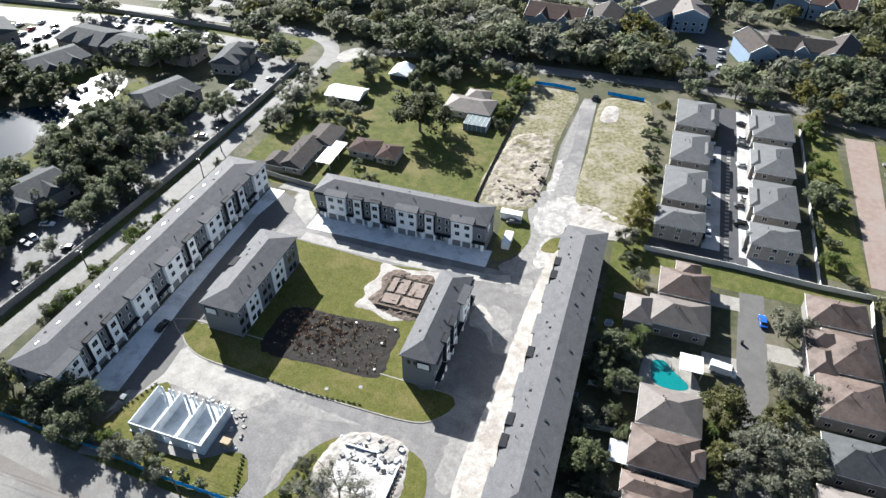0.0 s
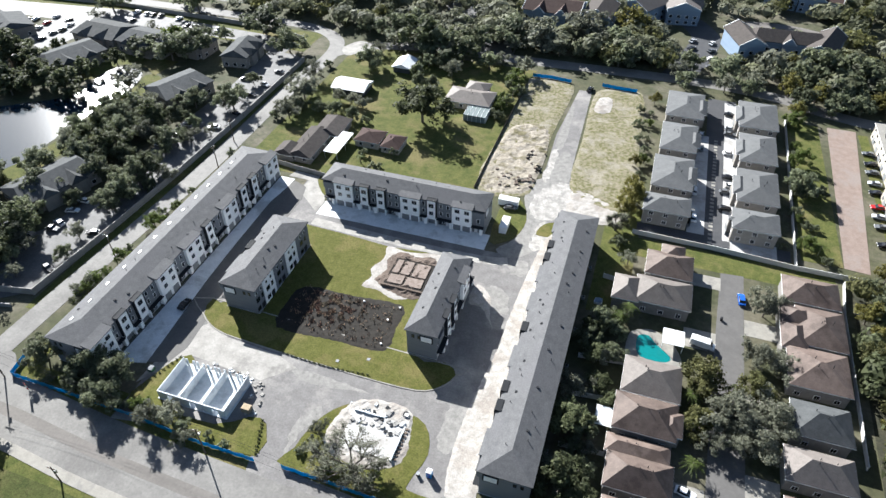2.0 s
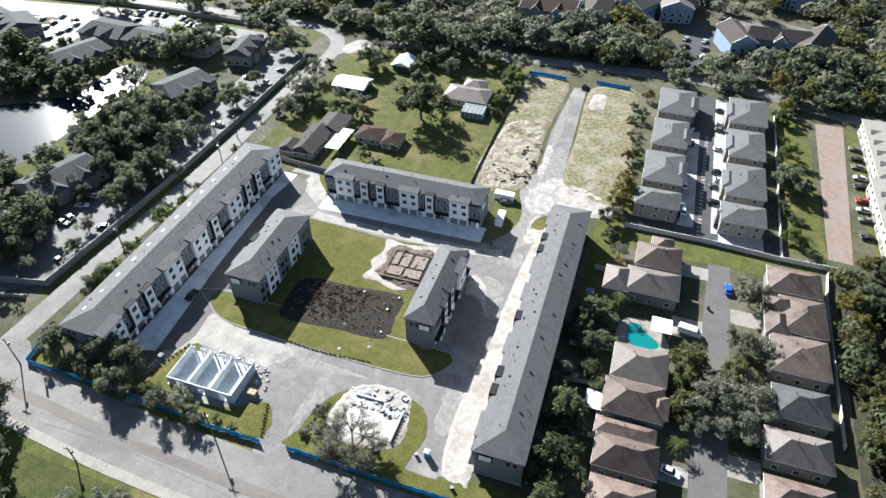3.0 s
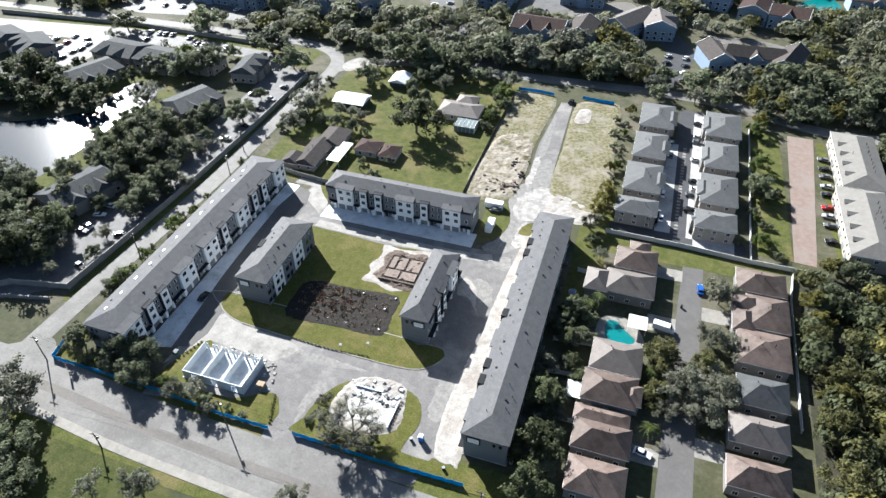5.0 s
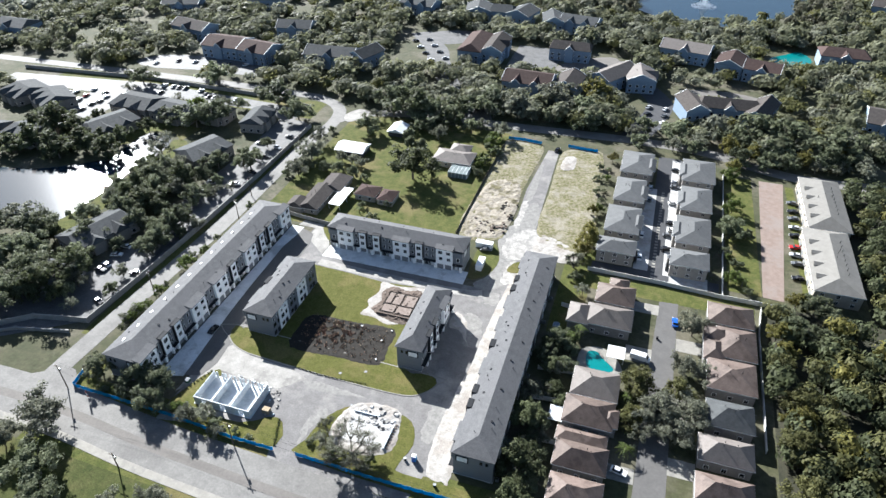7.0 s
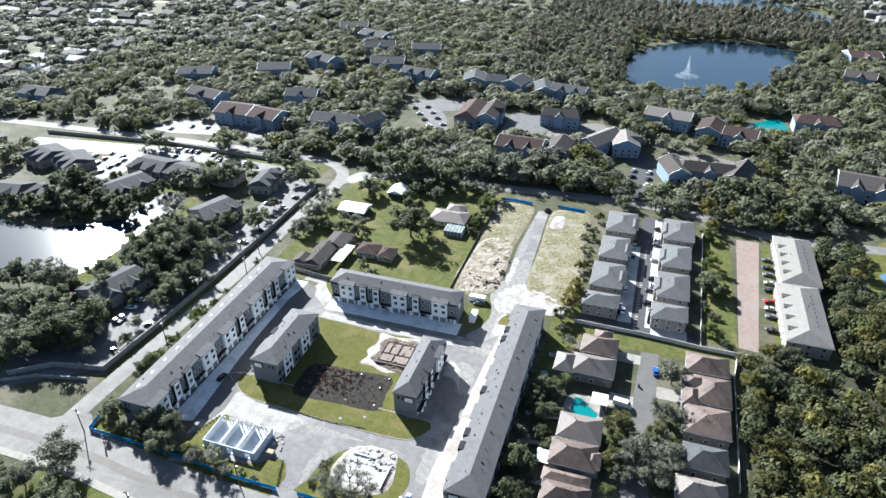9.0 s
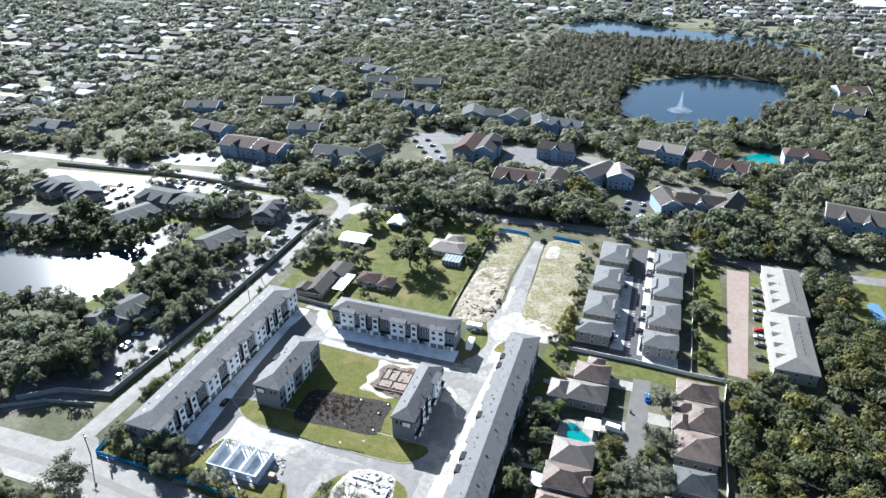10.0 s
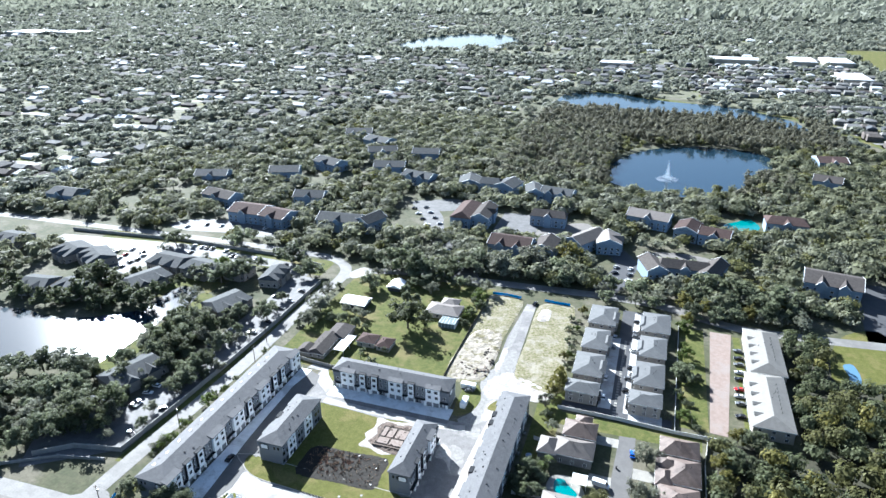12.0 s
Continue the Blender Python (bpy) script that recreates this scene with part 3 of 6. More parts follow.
rough_patch("rubble_ground", smooth_outline([(-16, -94), (-17, -86), (-13, -78.6), (-1, -77.5), (2, -84), (2.5, -92), (-5, -96)], 3), M_SAND, "pale sand and concrete rubble", 0.13, 0.35, 0.4, 1.5, 11, 0.8)

# left parking, right streets
sheet("road", [(-122, -76), (-118.6, -74), (-116.8, -40), (-115, 0), (-115, 40), (-115.4, 88), (-122, 92), (-136, 92), (-134, 50), (-136, 20), (-134, -20), (-138, -50), (-160, -78), (-150, -95)], M_LOT, "sunlit apartment parking lane", 0.05, "road")
sheet("road", [(-236, 66), (-232, 96), (-150, 98), (-138, 92), (-128, 92), (-128, 104), (-150, 108), (-236, 112), (-330, 100), (-330, 88), (-262, 90), (-262, 50), (-248, 48)], M_LOT, "sunlit apartment car park", 0.05, "road")
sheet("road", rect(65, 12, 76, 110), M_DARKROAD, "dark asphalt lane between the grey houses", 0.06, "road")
sheet("pavement", rect(71.6, 14, 76.2, 108), M_CONCRETE, "pale concrete parking strip", 0.10, "pavement")
sheet("pavement", rect(60.5, 15, 66, 78), M_CONCRETE, "pale concrete drives", 0.10, "pavement")
sheet("road", [(45, 9.5), (92, 9.5), (92, 15), (45, 15)], M_DARKROAD, "dark asphalt end of the lane", 0.064, "road")
sheet("pavement", rect(74, 9.2, 88, 16), M_CONCRETE, "pale concrete parking bay", 0.09, "pavement")
marks = Shape()
for k in range(30):
    marks.box(67.2 + k * 0.03, 11 + k * 2.2, 0.05, 68.5 + k * 0.03, 12.2 + k * 2.2, 0.068)
setting("lane_marks", marks, M_WALK, "row of pale marks along the dark lane", "markings")
sheet("road", [(107.3, 12), (114.5, 11.5), (121, 100), (110.5, 100)], M_PAVER, "pink brick paved street", 0.08, "road")
sheet("road", [(68.5, -110), (77.5, -110), (77.8, -40), (78, -1.5), (71.4, -2), (70, -40)], M_PATCH, "grey dead end street", 0.07, "road")
for x0, y0, x1, y1 in ((62, -10, 71.5, -4.5), (62, -35, 70.5, -28), (60, -82, 69, -77), (78, -26, 87, -20), (78, -56, 86.5, -47), (77.6, -76, 85, -70)):
    sheet("pavement", rect(x0, y0, x1, y1), M_WALK, "pale concrete drive", 0.09, "pavement")
sheet("pavement", smooth_outline([(47.8, -36), (50, -33), (55, -32.2), (60, -36), (62, -43), (54, -44.2), (48, -43.8)], 3), M_WALK, "pale pool deck", 0.10, "pavement")
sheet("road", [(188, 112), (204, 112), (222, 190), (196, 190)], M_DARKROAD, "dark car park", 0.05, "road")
# ---- leaf crowns ----
def core(s, c, rx, rz, seed):
    """The dense shaded heart of a crown, uneven and hidden under its leaves."""
    i = len(s.v)
    pts = [(0, 0, 1), (0, 0, -1)] + [(math.cos(k * math.tau / 5) * 0.85, math.sin(k * math.tau / 5) * 0.85, 0.45) for k in range(5)] + [(math.cos((k + 0.5) * math.tau / 5) * 0.85, math.sin((k + 0.5) * math.tau / 5) * 0.85, -0.45) for k in range(5)]
    for p in pts:
        w = 0.8 + 0.5 * noise.noise(Vector(p) * 1.7 + Vector((seed, seed * 0.37, 0)))
        s.v.append((c[0] + p[0] * rx * w, c[1] + p[1] * rx * w, c[2] + p[2] * rz * w))
    for k in range(5):
        a, b, d, e = i + 2 + k, i + 2 + (k + 1) % 5, i + 7 + k, i + 7 + (k + 1) % 5
        s.f += [(i, a, b), (a, d, b), (b, d, e), (i + 1, e, d)]


def crown_shape(seed, r, h, clumps, leaves, leaf):
    """Leaf clumps gathered round the ends of uneven limbs, so that the crown is lobed and open between them; z 0 is its middle."""
    rnd = random.Random(seed)
    s = Shape()
    core(s, (0, 0, -0.05 * h), r * 0.36, h * 0.26, seed)
    limbs = []
    n = 9
    for k in range(n):
        a, out = k * math.tau / n * 1.0 + rnd.uniform(-0.35, 0.35), rnd.uniform(0.45, 0.98) * r
        limbs.append(Vector((math.cos(a) * out, math.sin(a) * out, rnd.uniform(-0.22, 0.2) * h)))
    limbs += [Vector((rnd.uniform(-0.3, 0.3) * r, rnd.uniform(-0.3, 0.3) * r, rnd.uniform(0.2, 0.4) * h)) for k in range(3)]
    for c in range(clumps):
        tip = limbs[c % len(limbs)] * (1.0 if c % 3 else rnd.uniform(0.45, 0.85))
        p0 = tip + Vector((rnd.gauss(0, 0.13) * r, rnd.gauss(0, 0.13) * r, rnd.gauss(0, 0.09) * h))
        cr = r * rnd.uniform(0.12, 0.25)
        for k in range(leaves):
            d = Vector((rnd.gauss(0, 1), rnd.gauss(0, 1), rnd.gauss(0.3, 1))).normalized()
            p = p0 + Vector((d.x, d.y, d.z * 0.7)) * cr * rnd.uniform(0.45, 1.15)
            nrm = (d + Vector((rnd.uniform(-0.8, 0.8), rnd.uniform(-0.8, 0.8), rnd.uniform(-0.3, 1.1)))).normalized()
            t = nrm.orthogonal().normalized()
            t.rotate(Matrix.Rotation(rnd.random() * math.tau, 3, nrm))
            b = nrm.cross(t)
            q = leaf * rnd.uniform(0.6, 1.3)
            s.poly([p - t * q - b * q * 0.5, p + t * q - b * q * 0.4, p + b * q * rnd.uniform(0.6, 1.1)])
    return s


# ---- buildings ----
BUILT = []


class Face:
    """A wall side: u along it, d out of it, z up. side is the way it looks."""
    def __init__(self, box, side):
        self.x0, self.y0, self.x1, self.y1 = box
        self.side = side
        self.length = self.x1 - self.x0 if side in "SN" else self.y1 - self.y0

    def at(self, u, d):
        if self.side == "S":
            return self.x0 + u, self.y0 - d
        if self.side == "N":
            return self.x0 + u, self.y1 + d
        if self.side == "E":
            return self.x1 + d, self.y0 + u
        return self.x0 - d, self.y0 + u

    def box(self, s, u0, d0, z0, u1, d1, z1):
        (xa, ya), (xb, yb) = self.at(u0, d0), self.at(u1, d1)
        return s.box(min(xa, xb), min(ya, yb), z0, max(xa, xb), max(ya, yb), z1)

    def wedge(self, s, u0, u1, profile):
        """A prism along the wall with the profile of (d, z) corners."""
        n, i = len(profile), len(s.v)
        for u in (u0, u1):
            for d, z in profile:
                s.v.append((*self.at(u, d), z))
        s.f += [(i + k, i + (k + 1) % n, i + n + (k + 1) % n, i + n + k) for k in range(n)]
        s.f += [tuple(range(i, i + n)), tuple(range(i + 2 * n - 1, i + n - 1, -1))]
        return s


def window(f, top, u, d, z, w=1.5, h=1.35, panes=2, frame_mat=None):
    """A window centred at u with its sill at z, on a wall d out of the face."""
    ob = part("window", f.box(Shape(), u - w / 2 - 0.09, d, z - 0.09, u + w / 2 + 0.09, d + 0.07, z + h + 0.09), frame_mat or M_TRIM, top)
    pw = w / panes
    for k in range(panes):
        part("pane", f.box(Shape(), u - w / 2 + k * pw + 0.03, d + 0.02, z, u - w / 2 + (k + 1) * pw - 0.03, d + 0.09, z + h), M_GLASS, ob)


def garage(f, top, u, d, w=2.5):
    ob = part("garage_door", f.box(Shape(), u - w / 2, d, 0.1, u + w / 2, d + 0.06, 2.25), M_GARAGE, top)
    s = Shape()
    for k in range(4):
        f.box(s, u - w / 2 + 0.06, d + 0.05, 0.15 + k * 0.53, u + w / 2 - 0.06, d + 0.085, 0.60 + k * 0.53)
    part("panel", s, M_GARAGE, ob)


def door(f, top, u, d, w=1.0, mat=None):
    part("door", f.box(Shape(), u - w / 2, d, 0.12, u + w / 2, d + 0.08, 2.2), mat or M_DOOR, top)


EAVE, RISE, SLOPE = 9.4, 2.2, 0.33


def bay(f, top, u0, w, flush=False):
    """A white two unit bay with a low roof of its own, four double windows and two garages."""
    part("bay", f.box(Shape(), u0, -0.3, 0.06, u0 + w, 0.9, EAVE - 0.35 if flush else EAVE + 0.1), M_WHITEWALL, top)
    if flush:
        part("bay_roof", f.wedge(Shape(), u0 - 0.35, u0 + w + 0.35, [(1.3, EAVE - 0.5), (1.3, EAVE - 0.26), (0.35, EAVE + 0.06), (0.35, EAVE - 0.3)]), M_SHINGLE, top)
    else:
        part("bay_roof", f.wedge(Shape(), u0 - 0.35, u0 + w + 0.35, [(1.3, EAVE - 0.05), (1.3, EAVE + 0.16), (-1.7, EAVE + 0.84), (-1.7, EAVE + 0.4)]), M_SHINGLE, top)
        # One end only in charcoal: the roof step's shaded side as colour.
        part("bay_side", f.wedge(Shape(), u0 + w + 0.3, u0 + w + 0.5, [(1.2, EAVE - 0.05), (1.2, EAVE + 0.12), (-1.6, EAVE + 0.78), (-1.6, EAVE + 0.4)]), M_DARK, top)
    for k in (0.27, 0.75):
        window(f, top, u0 + w * k, 0.9, 7.05, 1.6)
        window(f, top, u0 + w * k + 0.2, 0.9, 4.2, 1.35)
        garage(f, top, u0 + w * k, 0.9)


def tower(f, top, u0, w):
    """A white bay framed in charcoal that rises above the eave, over a garage."""
    part("tower", f.box(Shape(), u0 + 0.25, -0.5, 2.85, u0 + w - 0.25, 0.85, EAVE + 0.3), M_WHITEWALL, top)
    s = Shape()
    f.box(s, u0, -0.6, 2.75, u0 + 0.28, 0.98, EAVE + 0.5)
    f.box(s, u0 + w - 0.28, -0.6, 2.75, u0 + w, 0.98, EAVE + 0.5)
    # Cap and back panel are dark to paint the tower top's shadow spot.
    f.box(s, u0, -0.65, EAVE + 0.29, u0 + w, 0.98, EAVE + 0.52)
    f.box(s, u0, -0.65, EAVE + 0.05, u0 + w, -0.5, EAVE + 0.6)
    part("tower_frame", s, M_DARK, top)
    s = Shape()
    f.box(s, u0 - 0.1, -0.2, 0.06, u0 + 0.35, 1.0, 2.85)
    f.box(s, u0 + w - 0.35, -0.2, 0.06, u0 + w + 0.1, 1.0, 2.85)
    f.box(s, u0 + 0.35, -0.2, 2.35, u0 + w - 0.35, 0.9, 2.85)
    part("pier", s, M_WHITEWALL, top)
    garage(f, top, u0 + w / 2, 0.1)
    window(f, top, u0 + w / 2, 0.85, 7.0, 1.7, 1.5)
    window(f, top, u0 + w / 2, 0.85, 4.1, 1.4)


def grey(f, top, u0, w):
    """A recessed grey stretch with entry doors under a dark canopy."""
    cols = (0.5,) if w < 4 else (0.25, 0.7)
    for k in cols:
        window(f, top, u0 + w * k, 0.0, 6.9, 0.85, 1.4, 1)
        window(f, top, u0 + w * k, 0.0, 4.0, 0.85, 1.4, 1)
    part("canopy", f.box(Shape(), u0 + 0.05, 0, 2.65, u0 + w - 0.05, 1.3, 2.85), M_DARK, top)
    part("pier", f.box(Shape(), u0 + w - 0.75, 0.0, 0.06, u0 + w - 0.1, 1.2, 2.65), M_WHITEWALL, top)
    for k in cols:
        door(f, top, u0 + w * k - 0.15, 0.0, 0.95, M_DARK if w > 4 and k < 0.5 else M_DOOR)
    if w > 4:
        for k in cols:
            window(f, top, u0 + w * k + 1.0, 0.0, 0.9, 0.7, 1.2, 1)


def porch_end(f, top, u0, w):
    """A row's end: grey upper band over a porch."""
    part("porch_band", f.box(Shape(), u0 + 0.1, -0.2, 6.4, u0 + w - 0.1, 0.75, 8.6), M_GREYWALL, top)
    part("porch_roof", f.box(Shape(), u0, -0.2, 8.6, u0 + w, 0.95, 8.8), M_SHINGLE, top)
    part("canopy", f.box(Shape(), u0 + 0.05, 0, 2.65, u0 + w - 0.05, 1.4, 2.85), M_DARK, top)
    window(f, top, u0 + w / 2, 0.0, 4.0, 1.0, 1.5, 1)
    door(f, top, u0 + w * 0.35, 0.0)
    part("pier", f.box(Shape(), u0 + w * 0.7, 0.0, 0.06, u0 + w * 0.9, 1.2, 2.65), M_WHITEWALL, top)


BAYS = {"b": bay, "t": tower, "g": grey, "G": grey, "e": porch_end}
WIDTH = {"b": 6.5, "t": 3.4, "g": 2.4, "G": 5.2, "e": 4.0}


def townhouses(label, box, front, pattern, back=None, vents=8, bounds=None):
    top = thing("townhouse_row", label, "townhouse", "townhouse rows of the new estate")
    x0, y0, x1, y1 = box
    part("wall", Shape().box(x0, y0, 0, x1, y1, EAVE - 0.14), M_GREYWALL, top)
    part("base", Shape().box(x0 - 0.15, y0 - 0.15, 0, x1 + 0.15, y1 + 0.15, 0.14), M_CONCRETE, top)
    part("roof", Shape().hip(x0, y0, x1, y1, EAVE, RISE, 0.5, 0.2), M_SHINGLE, top)
    f = Face(box, front)
    k = f.length / sum(WIDTH[c] for c in pattern)
    u = 0.0
    for c in pattern:
        if c == "b":
            bay(f, top, u, WIDTH[c] * k, front == "W")
        else:
            BAYS[c](f, top, u, WIDTH[c] * k)
        u += WIDTH[c] * k
    # end wall with the white porch panel and a pair of small windows
    e = Face(box, "S" if front in "EW" else "E")
    c = {"E": e.length - 2.6, "W": 2.6, "S": 2.6}[front]
    o = e.length - c
    panel = part("end_panel", e.box(Shape(), c - 1.9, 0, 6.0, c + 1.7, 0.2, 8.3), M_DARK, top)
    part("infill", e.box(Shape(), c - 1.55, 0.15, 6.25, c + 1.35, 0.26, 8.0), M_TRIM, panel)
    for du in (-0.8, 0.8):
        window(e, top, o + du, 0, 6.7, 0.6, 1.1, 1, M_DARK)
    if back:
        g = Face(box, back)
        n = max(3, round(g.length / 6.2))
        bounds = bounds or [g.length * k / n for k in range(n + 1)]
        for k, (u0, u1) in enumerate(zip(bounds, bounds[1:])):
            d = 0.0
            if k % 2:
                part("wall_panel", g.box(Shape(), u0 + 0.3, -0.1, 0.1, u1 - 0.3, 0.18, EAVE - 0.3), M_WHITEWALL, top)
                d = 0.18
            m = (u0 + u1) / 2
            window(g, top, m - 1.2, d, 7.0, 0.8, 0.9, 1)
            window(g, top, m + 1.2, d, 7.0, 0.8, 0.9, 1)
            window(g, top, m - 0.9, d, 4.1, 1.5, 1.4, 2, M_DARK)
            window(g, top, m + 1.4, d, 4.1, 0.8, 1.4, 1, M_DARK)
            door(g, top, m + 1.0, d, 1.6, M_DARK)
            window(g, top, m - 1.2, d, 1.0, 1.4, 1.3, 2, M_DARK)
    # vents and pipes on the roof
    rnd = random.Random(len(pattern) * 7 + int(x1))
    along_x = x1 - x0 > y1 - y0
    for k in range(vents):
        t = (k + 0.5 + rnd.uniform(-0.3, 0.3)) / vents
        side, q = rnd.choice((-1, 1)), rnd.uniform(0.25, 0.75)
        half = (y1 - y0 if along_x else x1 - x0) / 2
        zz = EAVE + RISE * (1 - q) * 0.96
        px, py = (x0 + 5 + (x1 - x0 - 10) * t, (y0 + y1) / 2 + side * half * q) if along_x else ((x0 + x1) / 2 + side * half * q, y0 + 5 + (y1 - y0 - 10) * t)
        if rnd.random() < 0.5:
            part("vent_pipe", Shape().tube((px, py, zz - 0.2), (px, py, zz + 0.65), 0.09), M_DARK, top)
        else:
            part("roof_vent", Shape().box(px - 0.28, py - 0.28, zz - 0.15, px + 0.28, py + 0.28, zz + 0.3), M_DARK, top)
    return top


townhouses("long grey and white three storey townhouse row with shingle roof", (-93.6, -92.2, -81.0, 1.4), "E", "bgtgtGbGbgtGbgtgtGb", None, 14)
# White boxes stand in for a row of bright reflections along the eave.
for k in range(12):
    y = -86 + k * 6.9
    lamp = tagged(part("skylight", Shape().box(-90.9, y - 0.6, 10.1, -90.5, y + 0.6, 10.66), M_WHITEMETAL), "white low box standing in for a bright eave reflection", "skylight", "skylights on the roof")
    lamp.matrix_basis = Matrix.Translation((0, 0, 0))
townhouses("grey and white townhouse block beside the courtyard lawn", (-62.6, -61.0, -52.2, -29.8), "W", "ebgtGb", "E", 8, [0, 3.7, 10.2, 16.6, 23.6, 31.2])
townhouses("grey and white townhouse block facing the asphalt yard", (-7.6, -60.8, 0.6, -29.8), "E", "egtgtGbe", None, 7)
townhouses("long grey townhouse row along the sandy strip", (21.4, -93.2, 32.6, 0.6), "W", "ebGtgtGbGtGbGbgtgtGbe", "E", 34)
townhouses("grey and white townhouse row with pale driveway apron", (-57.6, -7.0, -1.6, 2.6), "S", "ebgtgtGbgtGbe", None, 9)


def house(name, label, rects, mat_wall, mat_roof, z, rise, ends=1.0, over=0.45, group="", category="house", faces="SE", floors=1, at=None, frame_mat=None):
    """A house of one or more wings (x0, y0, x1, y1), each with its own roof; windows on the named sides of the first wing."""
    top = thing(name, label, category, group, at)
    for k, (x0, y0, x1, y1) in enumerate(rects):
        BUILT.append((x0, x1, y0, y1))
        part("wall", Shape().box(x0, y0, 0, x1, y1, z - 0.12 - 0.01 * k), mat_wall, top)
        part("roof", Shape().hip(x0, y0, x1, y1, z - 0.03 * k, rise if k == 0 else min(rise * 0.93, 0.36 * min(x1 - x0, y1 - y0)), over, 0.2, ends), mat_roof, top)
        part("fascia", Shape().box(x0 - over - 0.03, y0 - over - 0.03, z - 0.26 - 0.03 * k, x1 + over + 0.03, y1 + over + 0.03, z - 0.06 - 0.03 * k), M_TRIM, top)
    for side in faces:
        f = Face(rects[0], side)
        n = max(2, int(f.length / 4.2))
        for j in range(floors):
            for k in range(n):
                window(f, top, f.length * (k + 0.5) / n, 0, 1.0 + 2.8 * j, 1.3, 1.25, 2, frame_mat)
    x0, y0, x1, y1 = rects[0]
    rnd = random.Random(int(x0 * 3 + y0))
    for k in range(3):
        px, py = x0 + (x1 - x0) * rnd.uniform(0.3, 0.7), (y0 + y1) / 2 + rnd.uniform(-1, 1) * (y1 - y0) * 0.12
        part("vent_pipe", Shape().tube((px, py, z + rise * 0.4), (px, py, z + rise + 0.25), 0.09), M_DARK, top)
    return top


# grey villas round the lane
for x0, y0, x1, y1 in ((48.6, 80, 62, 100), (48.2, 54.5, 60.3, 73.5), (47.2, 30, 60, 49), (46, 15.5, 60, 24.5), (76, 80, 89.5, 100), (76, 55, 88, 74), (75, 30, 87.5, 49), (73.6, 14.5, 87, 24.5)):
    wing = (x1 - 2, y0 + 4, x1 + 1.2, y1 - 5) if x0 < 70 else (x0 - 1.2, y0 + 4, x0 + 2, y1 - 5)
    ob = house("villa", "two storey taupe stucco house with pale grey hip roof", [(x0, y0, x1, y1), wing], M_TAUPEWALL, M_SHINGLE_M, 6, 2.1, 1.0, 0.5, "grey houses round the lane", "house", "SE" if x0 < 70 else "SW", 2)
    f = Face((x0, y0, wing[2], y1) if x0 < 70 else (wing[0], y0, x1, y1), "E" if x0 < 70 else "W")
    garage(f, ob, f.length * 0.5, 0.02, 4.6)

# brown roofed houses along the dead end street
LOTS = (
    ([(49.6, -13.6, 62.2, -3.6), (53.6, -6, 59.6, 0.4)], M_BROWN), ([(47.8, -26, 62.4, -15.8), (41.6, -26.8, 48.2, -17.4)], M_TAUPE), ([(48, -58.3, 61.3, -47.6)], M_TAUPE),
    ([(47.2, -69.5, 61, -59.6), (58, -68, 62.3, -62)], M_BROWN), ([(46.6, -75.4, 60.2, -71.2)], M_BROWN), ([(47.2, -85, 61, -76.8)], M_BROWN), ([(47.6, -97, 61, -88)], M_BROWN),
    ([(87.6, -12.7, 101.8, -2.6)], M_BROWN), ([(90.5, -28.5, 101.9, -14.8), (86.4, -22, 94, -15.6), (86.3, -31, 92, -22)], M_BROWN), ([(87.4, -43.4, 101.2, -30.6)], M_BROWN),
    ([(87.3, -58.2, 99.8, -48.6)], M_APTROOF), ([(85.2, -71, 99.1, -62.6)], M_TAUPE), ([(84.6, -84, 98.6, -76)], M_BROWN), ([(84.4, -98, 98, -89)], M_BROWN))
for rects, roof in LOTS:
    low = rects[0][3] - rects[0][1] < 5
    house("hip_house", "greige stucco house with weathered brown hip roof" if roof is M_BROWN else "greige stucco house with sun bleached taupe hip roof", rects, M_GREIGE, roof, 3.4 if low else 4.7, 1.4 if low else 3.1, 1.0, 0.5, "houses on the dead end street", "house", "S", 1)

# terrace on the brick street
for x0, y0, x1, y1 in ((126, 57, 141.5, 98), (123.4, 14.5, 139.3, 55.4)):
    ob = house("terrace", "long cream terrace with pale shingle roof and dormers", [(x0, y0, x1, y1)], M_CREAM, M_SHINGLE_L, 6, 2.7, 0.75, 0.5, "terraces on the brick street", "house", "SW", 2)
    for k in range(4):
        y = y0 + 8 + k * 7.5
        f = Face((x0, y0, x1, y1), "W")
        part("dormer", Shape().box(x0 + 1.0, y - 1.2, 6.0, x0 + 3.6, y + 1.2, 6.85), M_CREAM, ob)
        part("dormer_roof", Shape().hip(x0 + 0.8, y - 1.4, x0 + 5.6, y + 1.4, 6.9, 0.75, 0.15, 0.12, 0.0), M_SHINGLE_L, ob)
    for k in range(6):
        garage(Face((x0, y0, x1, y1), "W"), ob, 4 + k * 6.4, 0.02)
    for k in range(8):
        y = y0 + 10 + k * 3
        part("vent_pipe", Shape().tube((x1 - 4.2, y, 7), (x1 - 4.2, y, 8.6), 0.1), M_DARK, ob)

# older houses on the lawn
house("ranch_house", "low grey ranch house with dark shingle roof", [(-82, 11, -73, 31), (-80, 28, -70, 41), (-87, 10.5, -80, 18)], M_TAUPEWALL, M_RANCH, 3.0, 1.9, 0.3, 0.6, "", "house", "SE")
car_port = thing("patio_cover", "white flat metal patio cover beside the house", "awning")
part("roof", Shape().box(-70.4, 17, 2.75, -64.8, 32, 2.9), M_WHITEMETAL, car_port)
for x, y in ((-65.1, 17.3), (-65.1, 24.5), (-65.1, 31.7), (-70.1, 17.3)):
    part("post", Shape().tube((x, y, 0), (x, y, 2.76), 0.07), M_TRIM, car_port)
